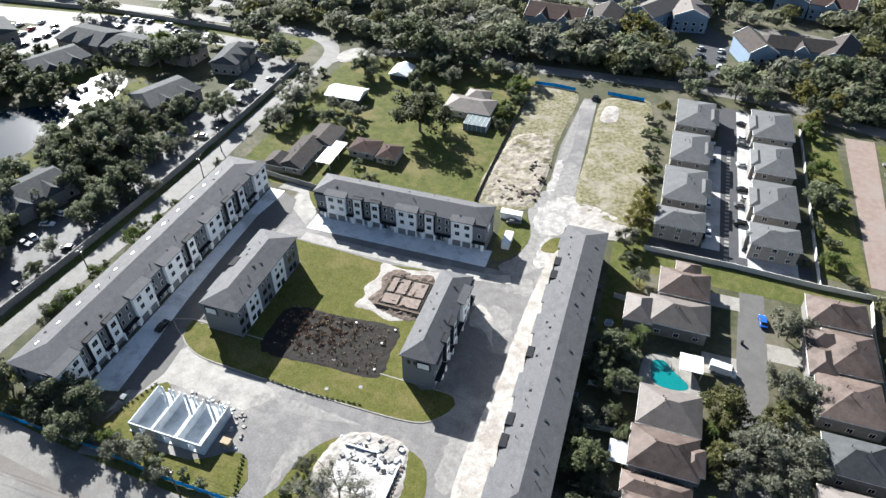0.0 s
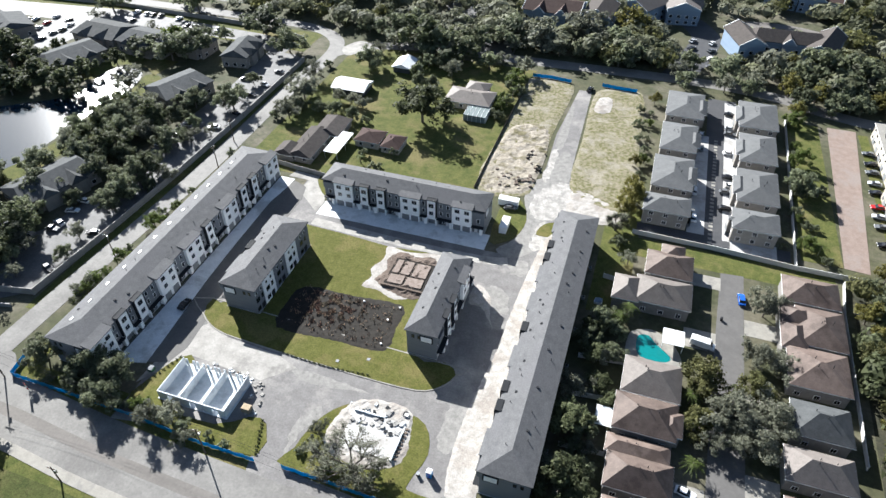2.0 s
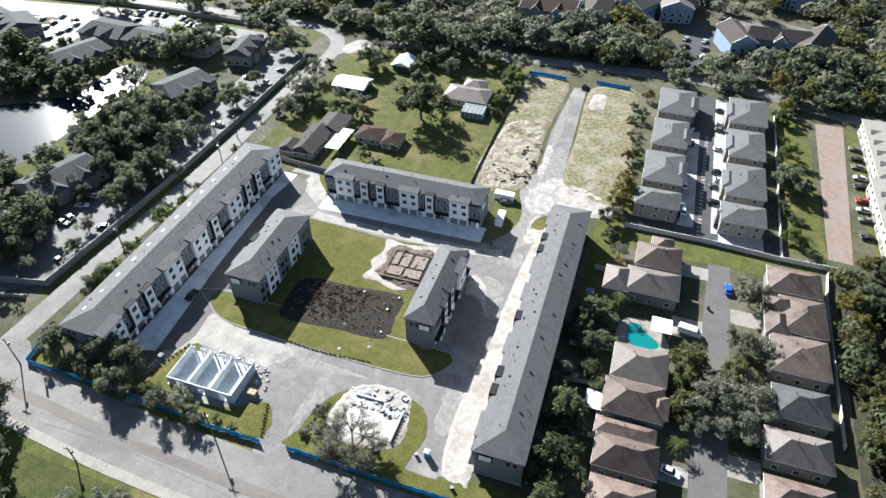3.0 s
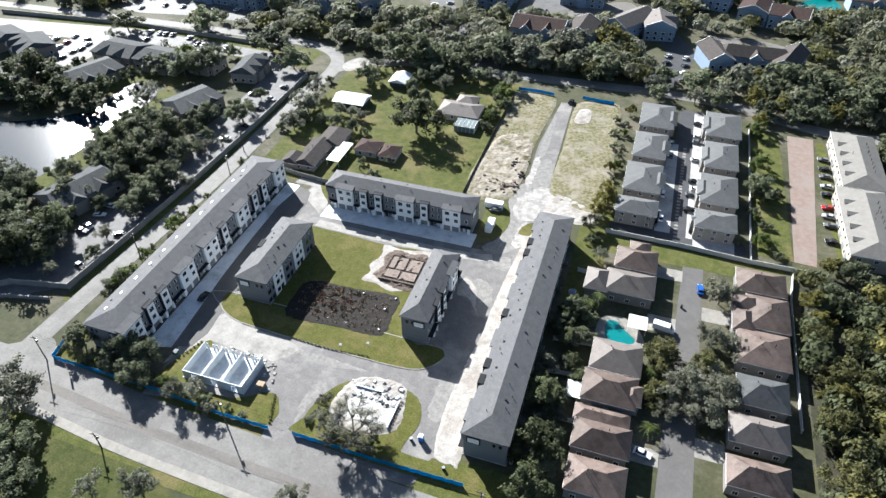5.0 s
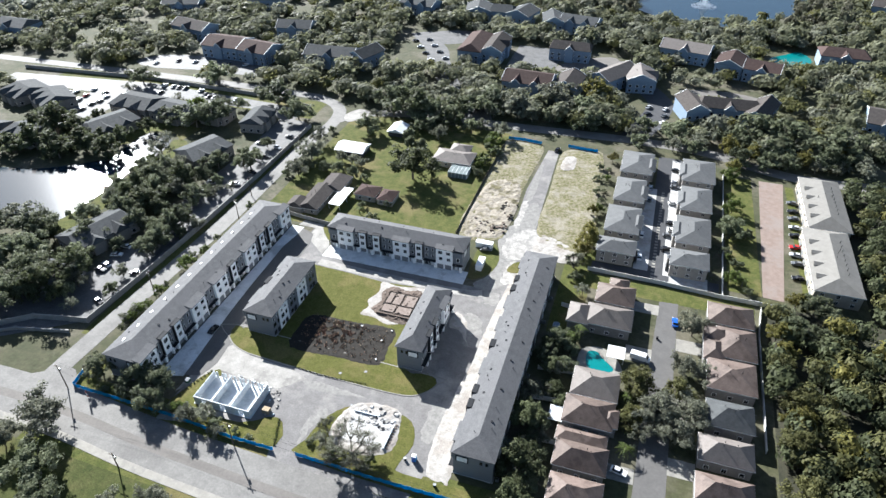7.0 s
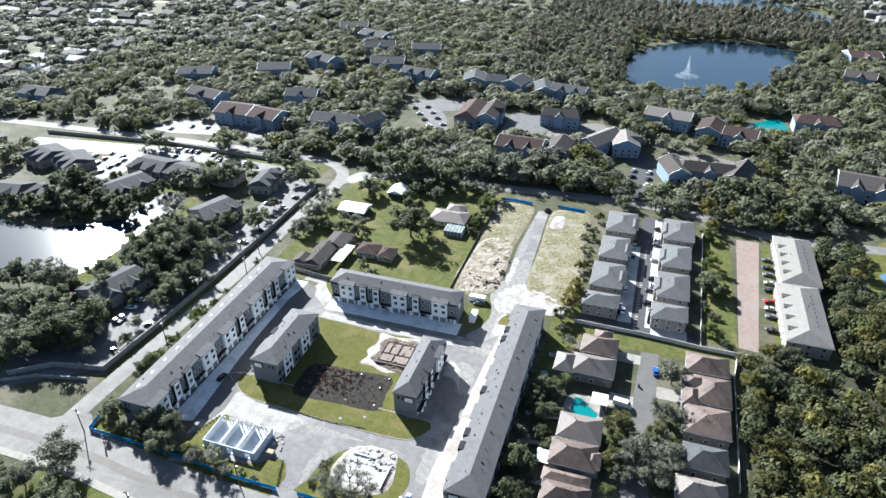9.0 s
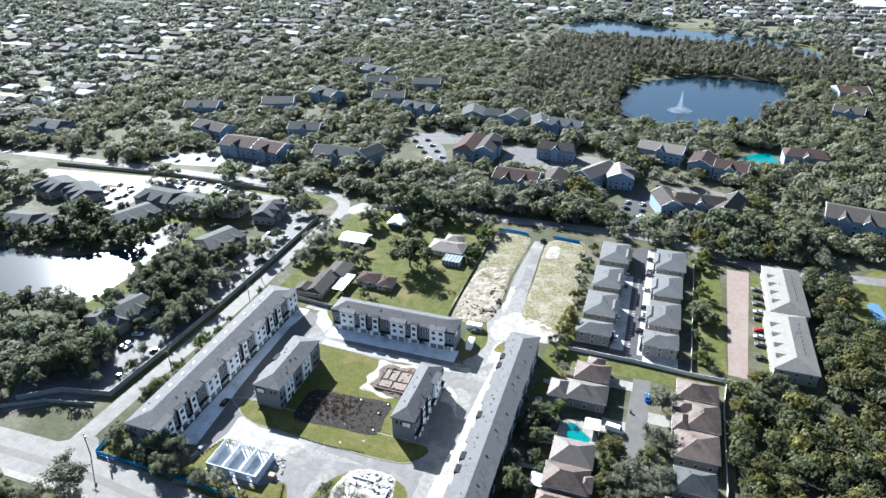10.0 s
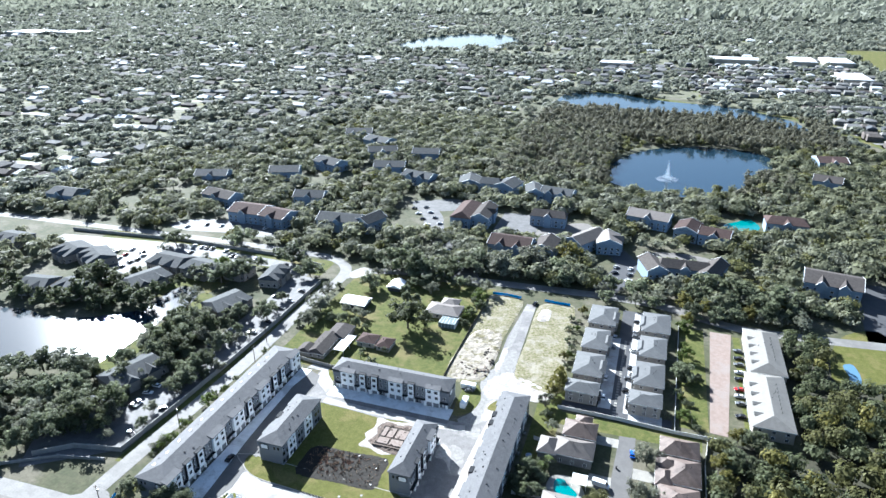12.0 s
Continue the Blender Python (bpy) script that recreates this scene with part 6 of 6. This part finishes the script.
# greenery along the blue fence and beside the grey houses
for key, x, y, r in (("oak_b", -83.2, -98.4, 3.0), ("oak_a", -74, -99.6, 3.4), ("light_a", -62.9, -98.2, 2.6), ("grey_b", -55, -96.5, 2.4), ("oak_a", -49.6, -100.6, 2.4), ("bush", -38.4, -100.6, 1.5), ("grey_b", -101, -93, 3.0), ("oak_b", -58, -99.4, 2.2), ("bush", -91, -98.6, 1.8), ("bush", -43.5, -99.8, 1.4), ("bush", -67, -99, 1.8),
                     ("grey_b", -18.8, -90.8, 2.8), ("grey_b", -16.4, -96.8, 3.2), ("oak_a", -12.4, -98.6, 2.6), ("grey_a", -5.6, -99.4, 2.8), ("light_a", -1.4, -98.6, 2.2), ("bush", -20.6, -97, 1.5),
                     ("gold_a", 40.4, 16.6, 3.6), ("gold_a", 40.8, 33.8, 2.6), ("light_a", 43.4, 50.6, 2.4), ("light_a", 42.9, 78.8, 2.2), ("gold_a", 43.4, 98, 2.6), ("bush", 42.6, 42, 1.8), ("bush", 43, 59, 1.9), ("bush", 43, 68, 1.7), ("bush", 43, 88, 1.9), ("light_a", 42, 25, 2.2),
                     ("gold_a", 98.8, 104.6, 3.6), ("light_a", 96.4, 55, 3.4), ("oak_a", 102.6, 48.5, 3.0), ("dark_a", -166, -40, 5.0), ("oak_a", -164, -53, 5.0), ("oak_a", -137.5, -36, 3.6), ("grey_a", -136.5, -21, 4.0), ("oak_b", -136, -66, 4.2), ("dark_a", -150, -73, 5.5), ("oak_a", -165, -67, 5.5), ("grey_b", -129, -71, 3.4),
                     ("grey_b", -122.3, -27.7, 3.2), ("oak_a", -118.3, -20.9, 2.8), ("grey_a", -115.7, -14.3, 3.6), ("grey_b", -121.7, -35.4, 2.6), ("oak_a", -121.3, -59.3, 3.2), ("grey_a", -121.9, -12.0, 2.8), ("grey_b", -123.5, 11.2, 3.6), ("oak_a", -123.8, -18.4, 2.6), ("grey_a", -124.1, -49.9, 3.2), ("grey_b", -119.8, 17.5, 2.8), ("oak_a", 111.9, 0.4, 4.6), ("gold_a", 117.6, 8.5, 4.0), ("oak_b", 123.4, 6.2, 5.2), ("oak_a", 128.6, 1.8, 4.6), ("gold_a", 109.7, -11.1, 4.0), ("oak_b", 115.9, -7.2, 5.2), ("oak_a", 123.7, -8.4, 4.6), ("gold_a", 111.7, -19.6, 4.0), ("oak_b", 97.3, 46.2, 3.0), ("light_a", 95.4, 32.2, 1.8), ("oak_b", 100.2, 28.7, 1.5), ("light_a", 96.3, 17.7, 3.0), ("oak_b", 102.0, 11.6, 1.8)):
    plant(key, x, y, r)


# palms and the half bare tree
def palm(x, y, h, seed):
    rnd = random.Random(seed)
    top = thing("palm_tree", "green palm with arching fronds", "palm tree", "garden palms", Matrix.Translation((x, y, 0)))
    part("trunk", Shape().tube((0, 0, 0), (0.2, 0.1, h), 0.2, 0.15, 8), M_BARK, top)
    for k in range(16):
        a, lift = k * 2.4, rnd.uniform(-0.2, 0.9)
        s, out = Shape(), Vector((math.cos(a), math.sin(a), 0))
        across = Vector((-out.y, out.x, 0))
        last = None
        for j in range(8):
            t = j / 7
            p = Vector((0.2, 0.1, h)) + out * 2.8 * t + Vector((0, 0, lift * 1.6 * t - 2.2 * t * t))
            if last is not None:
                for side in (-1, 1):
                    for q in (0.3, 0.8):
                        c = last.lerp(p, q)
                        tip = c + across * side * (0.75 * (1 - 0.6 * t)) + out * 0.25 - Vector((0, 0, 0.22))
                        s.poly([c, c + out * 0.14, tip])
            last = p
        part("frond", s, M_LEAF_LIGHT, top)


for k, (x, y, h) in enumerate(((46.5, -30.5, 5.5), (44.2, -33.2, 4.5), (65.5, -73, 3.5), (64.5, -54, 4), (-15.5, 76, 4), (-14.5, 84, 4.5), (-16, 92, 4), (-56, 18, 3), (100, 16, 3.5))):
    palm(x, y, h, k)


def bare_tree(x, y, h, spread, seed):
    rnd = random.Random(seed)
    top = thing("bare_tree", "half bare grey brown oak with thin spreading branches", "tree", "", Matrix.Translation((x, y, 0)))
    limbs, leaves = Shape(), Shape()
    limbs.tube((0, 0, 0), (0, 0, h * 0.22), 0.42, 0.34, 8)
    def grow(p, d, length, r, level):
        e = p + d * length
        limbs.tube(p, e, r, r * 0.6, 5)
        if level == 0:
            for k in range(30):
                q = rnd.uniform(0.14, 0.34)
                c = p.lerp(e, rnd.uniform(0.2, 1.1)) + Vector((rnd.gauss(0, 0.35), rnd.gauss(0, 0.35), rnd.gauss(-0.1, 0.3)))
                leaves.poly([c, c + Vector((q, rnd.uniform(-q, q), 0.1)), c + Vector((rnd.uniform(-q, q), q, -0.15))])
            return
        for k in range(4 if level > 1 else 3):
            nd = (d + Vector((rnd.uniform(-0.9, 0.9), rnd.uniform(-0.9, 0.9), rnd.uniform(-0.35, 0.5)))).normalized()
            grow(p.lerp(e, rnd.uniform(0.55, 1.0)), nd, length * rnd.uniform(0.6, 0.8), r * 0.55, level - 1)
    for k in range(6):
        a = k * math.tau / 6 + rnd.uniform(-0.3, 0.3)
        grow(Vector((0, 0, h * 0.2)), Vector((math.cos(a) * 0.85, math.sin(a) * 0.85, 0.6)).normalized(), spread * 0.42, 0.26, 3)
    part("branching", limbs, M_BARK, top)
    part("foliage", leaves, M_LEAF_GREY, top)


bare_tree(-7.0, -97.5, 10.0, 11.5, 3)
bare_tree(38.5, 8.5, 9.0, 5.0, 4)

# woods
LOTS_N = smooth_outline([(-270.1, 139.2), (-259.6, 155.3), (-225.7, 161.5), (-184.8, 162.7), (-168.3, 142.7), (-220.1, 139.1), (-250.4, 133.7)], 2)
AVOID = [(2, 30, 198, 236), (82, 118, 184, 202), (-120, -68, 188, 258), (-38, -2, 200, 248), (50, 70, 132, 190), (124, 156, 254, 290), (64, 92, 9, 112), (105, 124, 10, 101), (166, 204, 64, 126), (445, 660, 1160, 1530), (-12, 45, 16, 106), (188, 216, 108, 186)]
LAKES = [smooth_outline(o, 2) for o in (lake_w, pond, lake_n, lake_f)] + [LOTS_N]
STREETS = [(side, 4.2), (road, 8.5), (back_street, 1.0)]


def within(x, y, o):
    inside = False
    for k in range(len(o)):
        (xa, ya), (xb, yb) = o[k - 1], o[k]
        if (ya > y) != (yb > y) and x < (xb - xa) * (y - ya) / (yb - ya) + xa:
            inside = not inside
    return inside


def taken(x, y, r, rnd):
    """Whether a crown of radius r has no place there."""
    if any(within(x, y, o) for o in LAKES):
        return True
    if any(a - r * 0.45 < x < b + r * 0.45 and c - r * 0.55 < y < d + r * 0.55 for a, b, c, d in BUILT + AVOID):
        return True
    if y < 320:
        for line, w in STREETS:
            for (xa, ya), (xb, yb) in zip(line, line[1:]):
                t = max(0, min(1, ((x - xa) * (xb - xa) + (y - ya) * (yb - ya)) / ((xb - xa) ** 2 + (yb - ya) ** 2 + 1e-9)))
                if math.hypot(x - xa - t * (xb - xa), y - ya - t * (yb - ya)) < w:
                    return True
    return False


def scatter(zones, seed):
    """Single trees over rectangles (x0, y0, x1, y1, spacing, smallest, largest, kinds)."""
    rnd = random.Random(seed)
    for x0, y0, x1, y1, gap, r0, r1, kinds in zones:
        for i in range(max(1, round((x1 - x0) / gap))):
            for j in range(max(1, round((y1 - y0) / gap))):
                x, y, r = x0 + (i + rnd.uniform(0.1, 0.9)) * gap, y0 + (j + rnd.uniform(0.1, 0.9)) * gap, rnd.uniform(r0, r1)
                if x < x1 and y < y1 and not taken(x, y, r, rnd):
                    plant(rnd.choice(kinds), x, y, r, rnd.uniform(0, 360))


OAKS = ("oak_a", "oak_b", "dark_a", "oak_a", "grey_a")
scatter([
    (-160, -18, -137, 26, 10.0, 3.0, 4.6, OAKS), (121.6, 16, 124.4, 97, 4.6, 0.9, 1.5, ("bush",)), (-134, -30, -120, 74, 12, 2.4, 3.8, ("oak_a", "grey_b", "oak_b")), (-215, -120, -154, -72, 9.5, 4, 6, OAKS),
    (-262, 40, -190, 62, 9, 4, 6, ("dark_a", "oak_a")), (-100, 104, -12, 118, 10, 4, 6, ("oak_a", "grey_a", "grey_b")), (-100, 125, 50, 150, 11.5, 4.4, 6.8, ("oak_a", "grey_a", "oak_b", "grey_b")),
    (46, 110, 200, 126, 9.5, 4, 5.6, ("oak_a", "grey_a", "oak_b", "grey_b")), (40, -92, 47, -28, 6.5, 2.6, 3.8, OAKS), (60, 106, 130, 118, 11, 3.2, 4.6, ("oak_a", "grey_a")), (92, 118, 200, 150, 9, 4, 6, ("oak_a", "oak_b", "grey_a", "gold_a")), (35, -96, 46, -30, 7.5, 2.8, 4.4, OAKS),
    (-150, -170, -92, -124, 10, 4.5, 6.5, ("oak_b", "grey_a", "oak_a")), (95.5, 14, 100, 100, 9, 1.8, 3.4, ("oak_a", "light_a", "bush", "light_a")), (38, -8, 46, 10, 7, 2.4, 3.4, ("grey_b", "oak_a")),
    (-98, 44, -62, 62, 8, 2.6, 4, ("oak_a", "grey_a")), (-20, 60, -12, 104, 6.5, 2.2, 3.2, ("light_a", "oak_a", "oak_b")), (-62, 80, -40, 104, 9, 3.5, 5, OAKS), (-240, 84, -150, 98, 15, 3, 4.4, ("grey_b", "oak_a"))], 77)


HOMES = set()


def lot_cells(x, y, a, b, front):
    return {(i, j) for i in range(int((x - a) // 6), int((x + a) // 6) + 1) for j in range(int((y - b - front) // 6), int((y + b) // 6) + 1)}


def woods(name, label, zones, mat, r0, r1, leaf_n, spacing, seed, height=9.0, patch=60.0, swing=0.8, loose=0.55, broad=1.0):
    """Many small crowns over rectangles (x0, y0, x1, y1, density), in one mesh, clear of water, buildings, lots and streets."""
    rnd = random.Random(seed)
    s = Shape()
    for x0, y0, x1, y1, density in zones:
        for i in range(int((x1 - x0) / spacing)):
            for j in range(int((y1 - y0) / spacing)):
                x, y = x0 + (i + rnd.uniform(0.05, 0.95)) * spacing, y0 + (j + rnd.uniform(0.05, 0.95)) * spacing
                r = r0 + (r1 - r0) * rnd.random() ** 1.5
                if rnd.random() > density * (0.8 + swing * noise.noise(Vector((x / patch, y / patch, 3.0)))) or (int(x // 6), int(y // 6)) in HOMES or taken(x, y, r, rnd):
                    continue
                h = height * rnd.uniform(0.7, 1.2) * (0.55 + 0.45 * r / r1)
                core(s, (x, y, h * 0.5), r * 0.7, h * 0.36, x)
                lobes = [Vector((rnd.gauss(0, 1), rnd.gauss(0, 1), rnd.gauss(0.5, 0.7))).normalized() for k in range(5)]
                for k in range(leaf_n):
                    d = (lobes[k % 5] + Vector((rnd.gauss(0, 0.5), rnd.gauss(0, 0.5), rnd.gauss(0.05, 0.45)))).normalized()
                    lump = 0.8 + 0.4 * noise.noise(d * 2.1 + Vector((x, y, 0))) + 0.12 * d.dot(lobes[k % 5])
                    p = Vector((x, y, h * 0.55)) + Vector((d.x * r, d.y * r, d.z * h * 0.45)) * lump * rnd.uniform(0.75, 1.03)
                    nrm = (d + Vector((rnd.uniform(-loose, loose), rnd.uniform(-loose, loose), rnd.uniform(-0.2, 0.6)))).normalized()
                    t = nrm.orthogonal().normalized()
                    b = nrm.cross(t)
                    q = broad * r * rnd.uniform(0.2, 0.42) * (30 / leaf_n) ** 0.45
                    s.poly([p - t * q - b * q * 0.5, p + t * q - b * q * 0.4, p + b * q * rnd.uniform(0.6, 1.1)])
    return tagged(part(name, s, mat), label, "trees", "", "stuff")


# suburbs: streets with lots on both sides
def suburb(label, zones, mats, seed, z=3.2):
    """Rows of houses over rectangles (x0, y0, x1, y1, row gap, lot width, turn, keep, size), with their lawns and streets; lots come in patches."""
    rnd = random.Random(seed)
    homes, lawns, lanes = [Shape() for m in mats], Shape(), Shape()
    for x0, y0, x1, y1, gap, lot, turn, keep, size in zones:
        ca, sa = math.cos(radians(turn)), math.sin(radians(turn))
        cx, cy = (x0 + x1) / 2, (y0 + y1) / 2
        for j in range(int((y1 - y0) / gap)):
            v = y0 - cy + (j + 0.5) * gap
            for i in range(int((x1 - x0) / lot)):
                u = x0 - cx + (i + 0.5) * lot
                ok = max(0.0, noise.noise(Vector(((cx + u) / 110, (cy + v) / 110, 8.0))) + 0.5)
                if any(within(cx + u * ca - v * sa, cy + u * sa + v * ca, o) for o in LAKES):
                    continue
                if ok > 0.5 and size < 18:
                    lanes.poly([(cx + (u + p * lot) * ca - (v + q) * sa, cy + (u + p * lot) * sa + (v + q) * ca, 0.03) for p, q in ((-0.5, -4), (0.5, -4), (0.5, 4), (-0.5, 4))])
                for way in (-1, 1):
                    if rnd.random() > keep * (0.2 + 1.6 * ok):
                        continue
                    w = v + way * (7 + size * rnd.uniform(0.55, 0.8))
                    uu = u + rnd.uniform(-0.1, 0.1) * lot
                    x, y = cx + uu * ca - w * sa, cy + uu * sa + w * ca
                    a, b = size * rnd.uniform(0.42, 0.66), size * rnd.uniform(0.34, 0.5)
                    if rnd.random() < 0.25:
                        a, b = b, a
                    s = homes[rnd.choices(range(len(mats)), [m[2] for m in mats])[0]]
                    s.box(x - a, y - b, 0, x + a, y + b, z - 0.1)
                    s.hip(x - a, y - b, x + a, y + b, z, min(a, b) * 0.4, 0.5, 0.2, rnd.choice((0.0, 0.4, 1.0)))
                    lawns.poly([(x + p * lot * 0.5, y + q * size * 0.75, 0.02) for p, q in ((-1, -1.2), (1, -1.2), (1, 1), (-1, 1))])
                    HOMES.update(lot_cells(x, y, a, b, size * 0.4))
    for s, (mat, tint, share) in zip(homes, mats):
        tagged(part("suburb_houses", s, mat), tint + " " + label, "houses", "", "stuff")
    tagged(part("suburb_lawns", lawns, M_YARD), "dry green lawns of the suburb lots", "lawns", "", "stuff")
    tagged(part("suburb_streets", lanes, M_ROAD), "pale streets between the suburb lots", "streets", "", "stuff")


PALE = (material("bleached_shingle", (0.15, 0.145, 0.135), (0.21, 0.205, 0.195), 4, 0.9, 0.15, spec=0.1, island=0.3), "pale grey roofed", 4)
WHITE = (material("white_coated_roof", (0.42, 0.43, 0.43), (0.50, 0.51, 0.51), 4, 0.8, 0.1, spec=0.1, island=0.2), "white roofed", 2)
TAN = (material("tan_shingle", (0.085, 0.074, 0.066), (0.12, 0.106, 0.096), 4, 0.9, 0.15, spec=0.1, island=0.3), "brown roofed", 2)
SLATE = (material("slate_grey_shingle", (0.052, 0.055, 0.06), (0.08, 0.083, 0.088), 4, 0.9, 0.15, spec=0.1, island=0.3), "grey roofed", 3)
suburb("suburb houses among trees", [(-1000, 350, -330, 660, 52, 22, 12, 0.42, 15), (-1000, 660, -60, 1120, 56, 23, -9, 0.4, 16), (-760, 150, -430, 330, 52, 22, 4, 0.42, 15)], [PALE, TAN, WHITE], 31, 2.7)
suburb("far suburb houses among trees", [(-2200, 1120, 420, 2300, 95, 38, 7, 0.2, 22), (-2200, 420, -1000, 1120, 80, 32, -6, 0.24, 20), (700, 1000, 1600, 2300, 95, 38, 0, 0.2, 22)], [PALE, TAN, WHITE], 32, 3.0)
suburb("town houses beyond the lake", [(90, 850, 430, 1180, 40, 18, 10, 0.6, 13), (265, 600, 560, 830, 40, 18, 16, 0.6, 13), (-60, 850, 90, 1100, 50, 22, 0, 0.45, 15)], [SLATE, PALE, WHITE, TAN], 33, 5.2)
for x0, y0, x1, y1 in ((150, 1215, 244, 1262), (300, 1220, 346, 1300), (360, 1225, 410, 1310), (348, 1010, 392, 1090), (-52, 1092, 10, 1130), (-1690, 1200, -1580, 1280), (-1560, 1240, -1470, 1300)):
    ob = thing("warehouse", "large white flat roofed commercial building", "warehouse", "commercial buildings far off")
    part("wall", Shape().box(x0, y0, 0, x1, y1, 7.6), M_CREAM, ob)
    part("roof", Shape().box(x0 + 0.8, y0 + 0.8, 7.5, x1 - 0.8, y1 - 0.8, 7.8), WHITE[0], ob)
    part("parapet", Shape().box(x0 - 0.2, y0 - 0.2, 7.2, x1 + 0.2, y0 + 0.8, 8.3), M_TRIM, ob)
    HOMES.update(lot_cells((x0 + x1) / 2, (y0 + y1) / 2, (x1 - x0) / 2, (y1 - y0) / 2, 60))


woods("woods", "dense dark green trees round the apartments", [(-420, 128, 230, 330, 1.05), (-330, 330, 40, 560, 1.1), (120, 300, 200, 400, 1.2), (180, 200, 420, 540, 1.2), (-420, -130, -290, 100, 1.0)], M_LEAF_MID, 4.2, 10.5, 165, 11, 21, 11, 60, 0.9, 0.45)
woods("woods", "grey green mossy trees paled for haze", [(-420, 128, 260, 330, 0.5), (-420, 330, 40, 640, 0.7), (200, 96, 330, 210, 1.1), (20, 255, 190, 330, 0.7)], M_LEAF_GREY, 3.8, 9.2, 160, 11.0, 25, 9.5, 60, 0.8, 0.45)
woods("woods", "olive green trees among the apartments", [(-420, 128, 0, 330, 0.28), (0, 128, 330, 330, 0.5), (0, 300, 330, 540, 0.6), (-330, 330, 40, 560, 0.25)], M_LEAF_OLIVE, 3.8, 7.6, 160, 12.0, 29, 9.5)
woods("cypress_wood", "brownish cypress wood by the ponds", [(-20, 505, 260, 660, 1.9), (-70, 330, 40, 660, 1.1), (140, 330, 190, 400, 0.8)], M_LEAF_RUST, 2.8, 5.4, 64, 7.0, 26, 14)
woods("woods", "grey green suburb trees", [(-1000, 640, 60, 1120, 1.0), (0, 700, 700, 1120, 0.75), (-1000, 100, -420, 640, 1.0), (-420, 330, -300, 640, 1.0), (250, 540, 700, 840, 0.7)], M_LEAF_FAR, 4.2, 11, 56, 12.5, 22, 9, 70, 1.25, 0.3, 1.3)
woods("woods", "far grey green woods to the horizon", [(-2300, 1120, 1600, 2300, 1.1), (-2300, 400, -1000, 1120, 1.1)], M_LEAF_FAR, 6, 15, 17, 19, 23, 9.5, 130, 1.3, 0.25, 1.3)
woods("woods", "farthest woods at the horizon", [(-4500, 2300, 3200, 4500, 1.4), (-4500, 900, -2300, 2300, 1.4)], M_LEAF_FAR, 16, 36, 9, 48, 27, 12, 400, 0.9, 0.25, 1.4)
woods("woods", "mixed yellow green wood", [(108, -130, 190, 4, 0.42), (146, 8, 200, 96, 0.4)], M_LEAF_GOLD, 3.8, 6.6, 230, 12, 24, 9.6)
woods("woods", "olive green wood beside the gardens", [(108, -140, 190, 4, 0.9), (144, 8, 200, 104, 0.7)], M_LEAF_OLIVE, 4.2, 7.4, 250, 10, 30, 9.6)
woods("woods", "dark green wood beside the gardens", [(107, -140, 190, 4, 1.5), (144, 8, 200, 104, 1.5)], M_LEAF_DARK, 3.8, 6.4, 200, 8.6, 28, 8.8)



for top, used in TREES.values():
    if not used:
        for o in (*top.children_recursive, top):
            bpy.data.objects.remove(o)
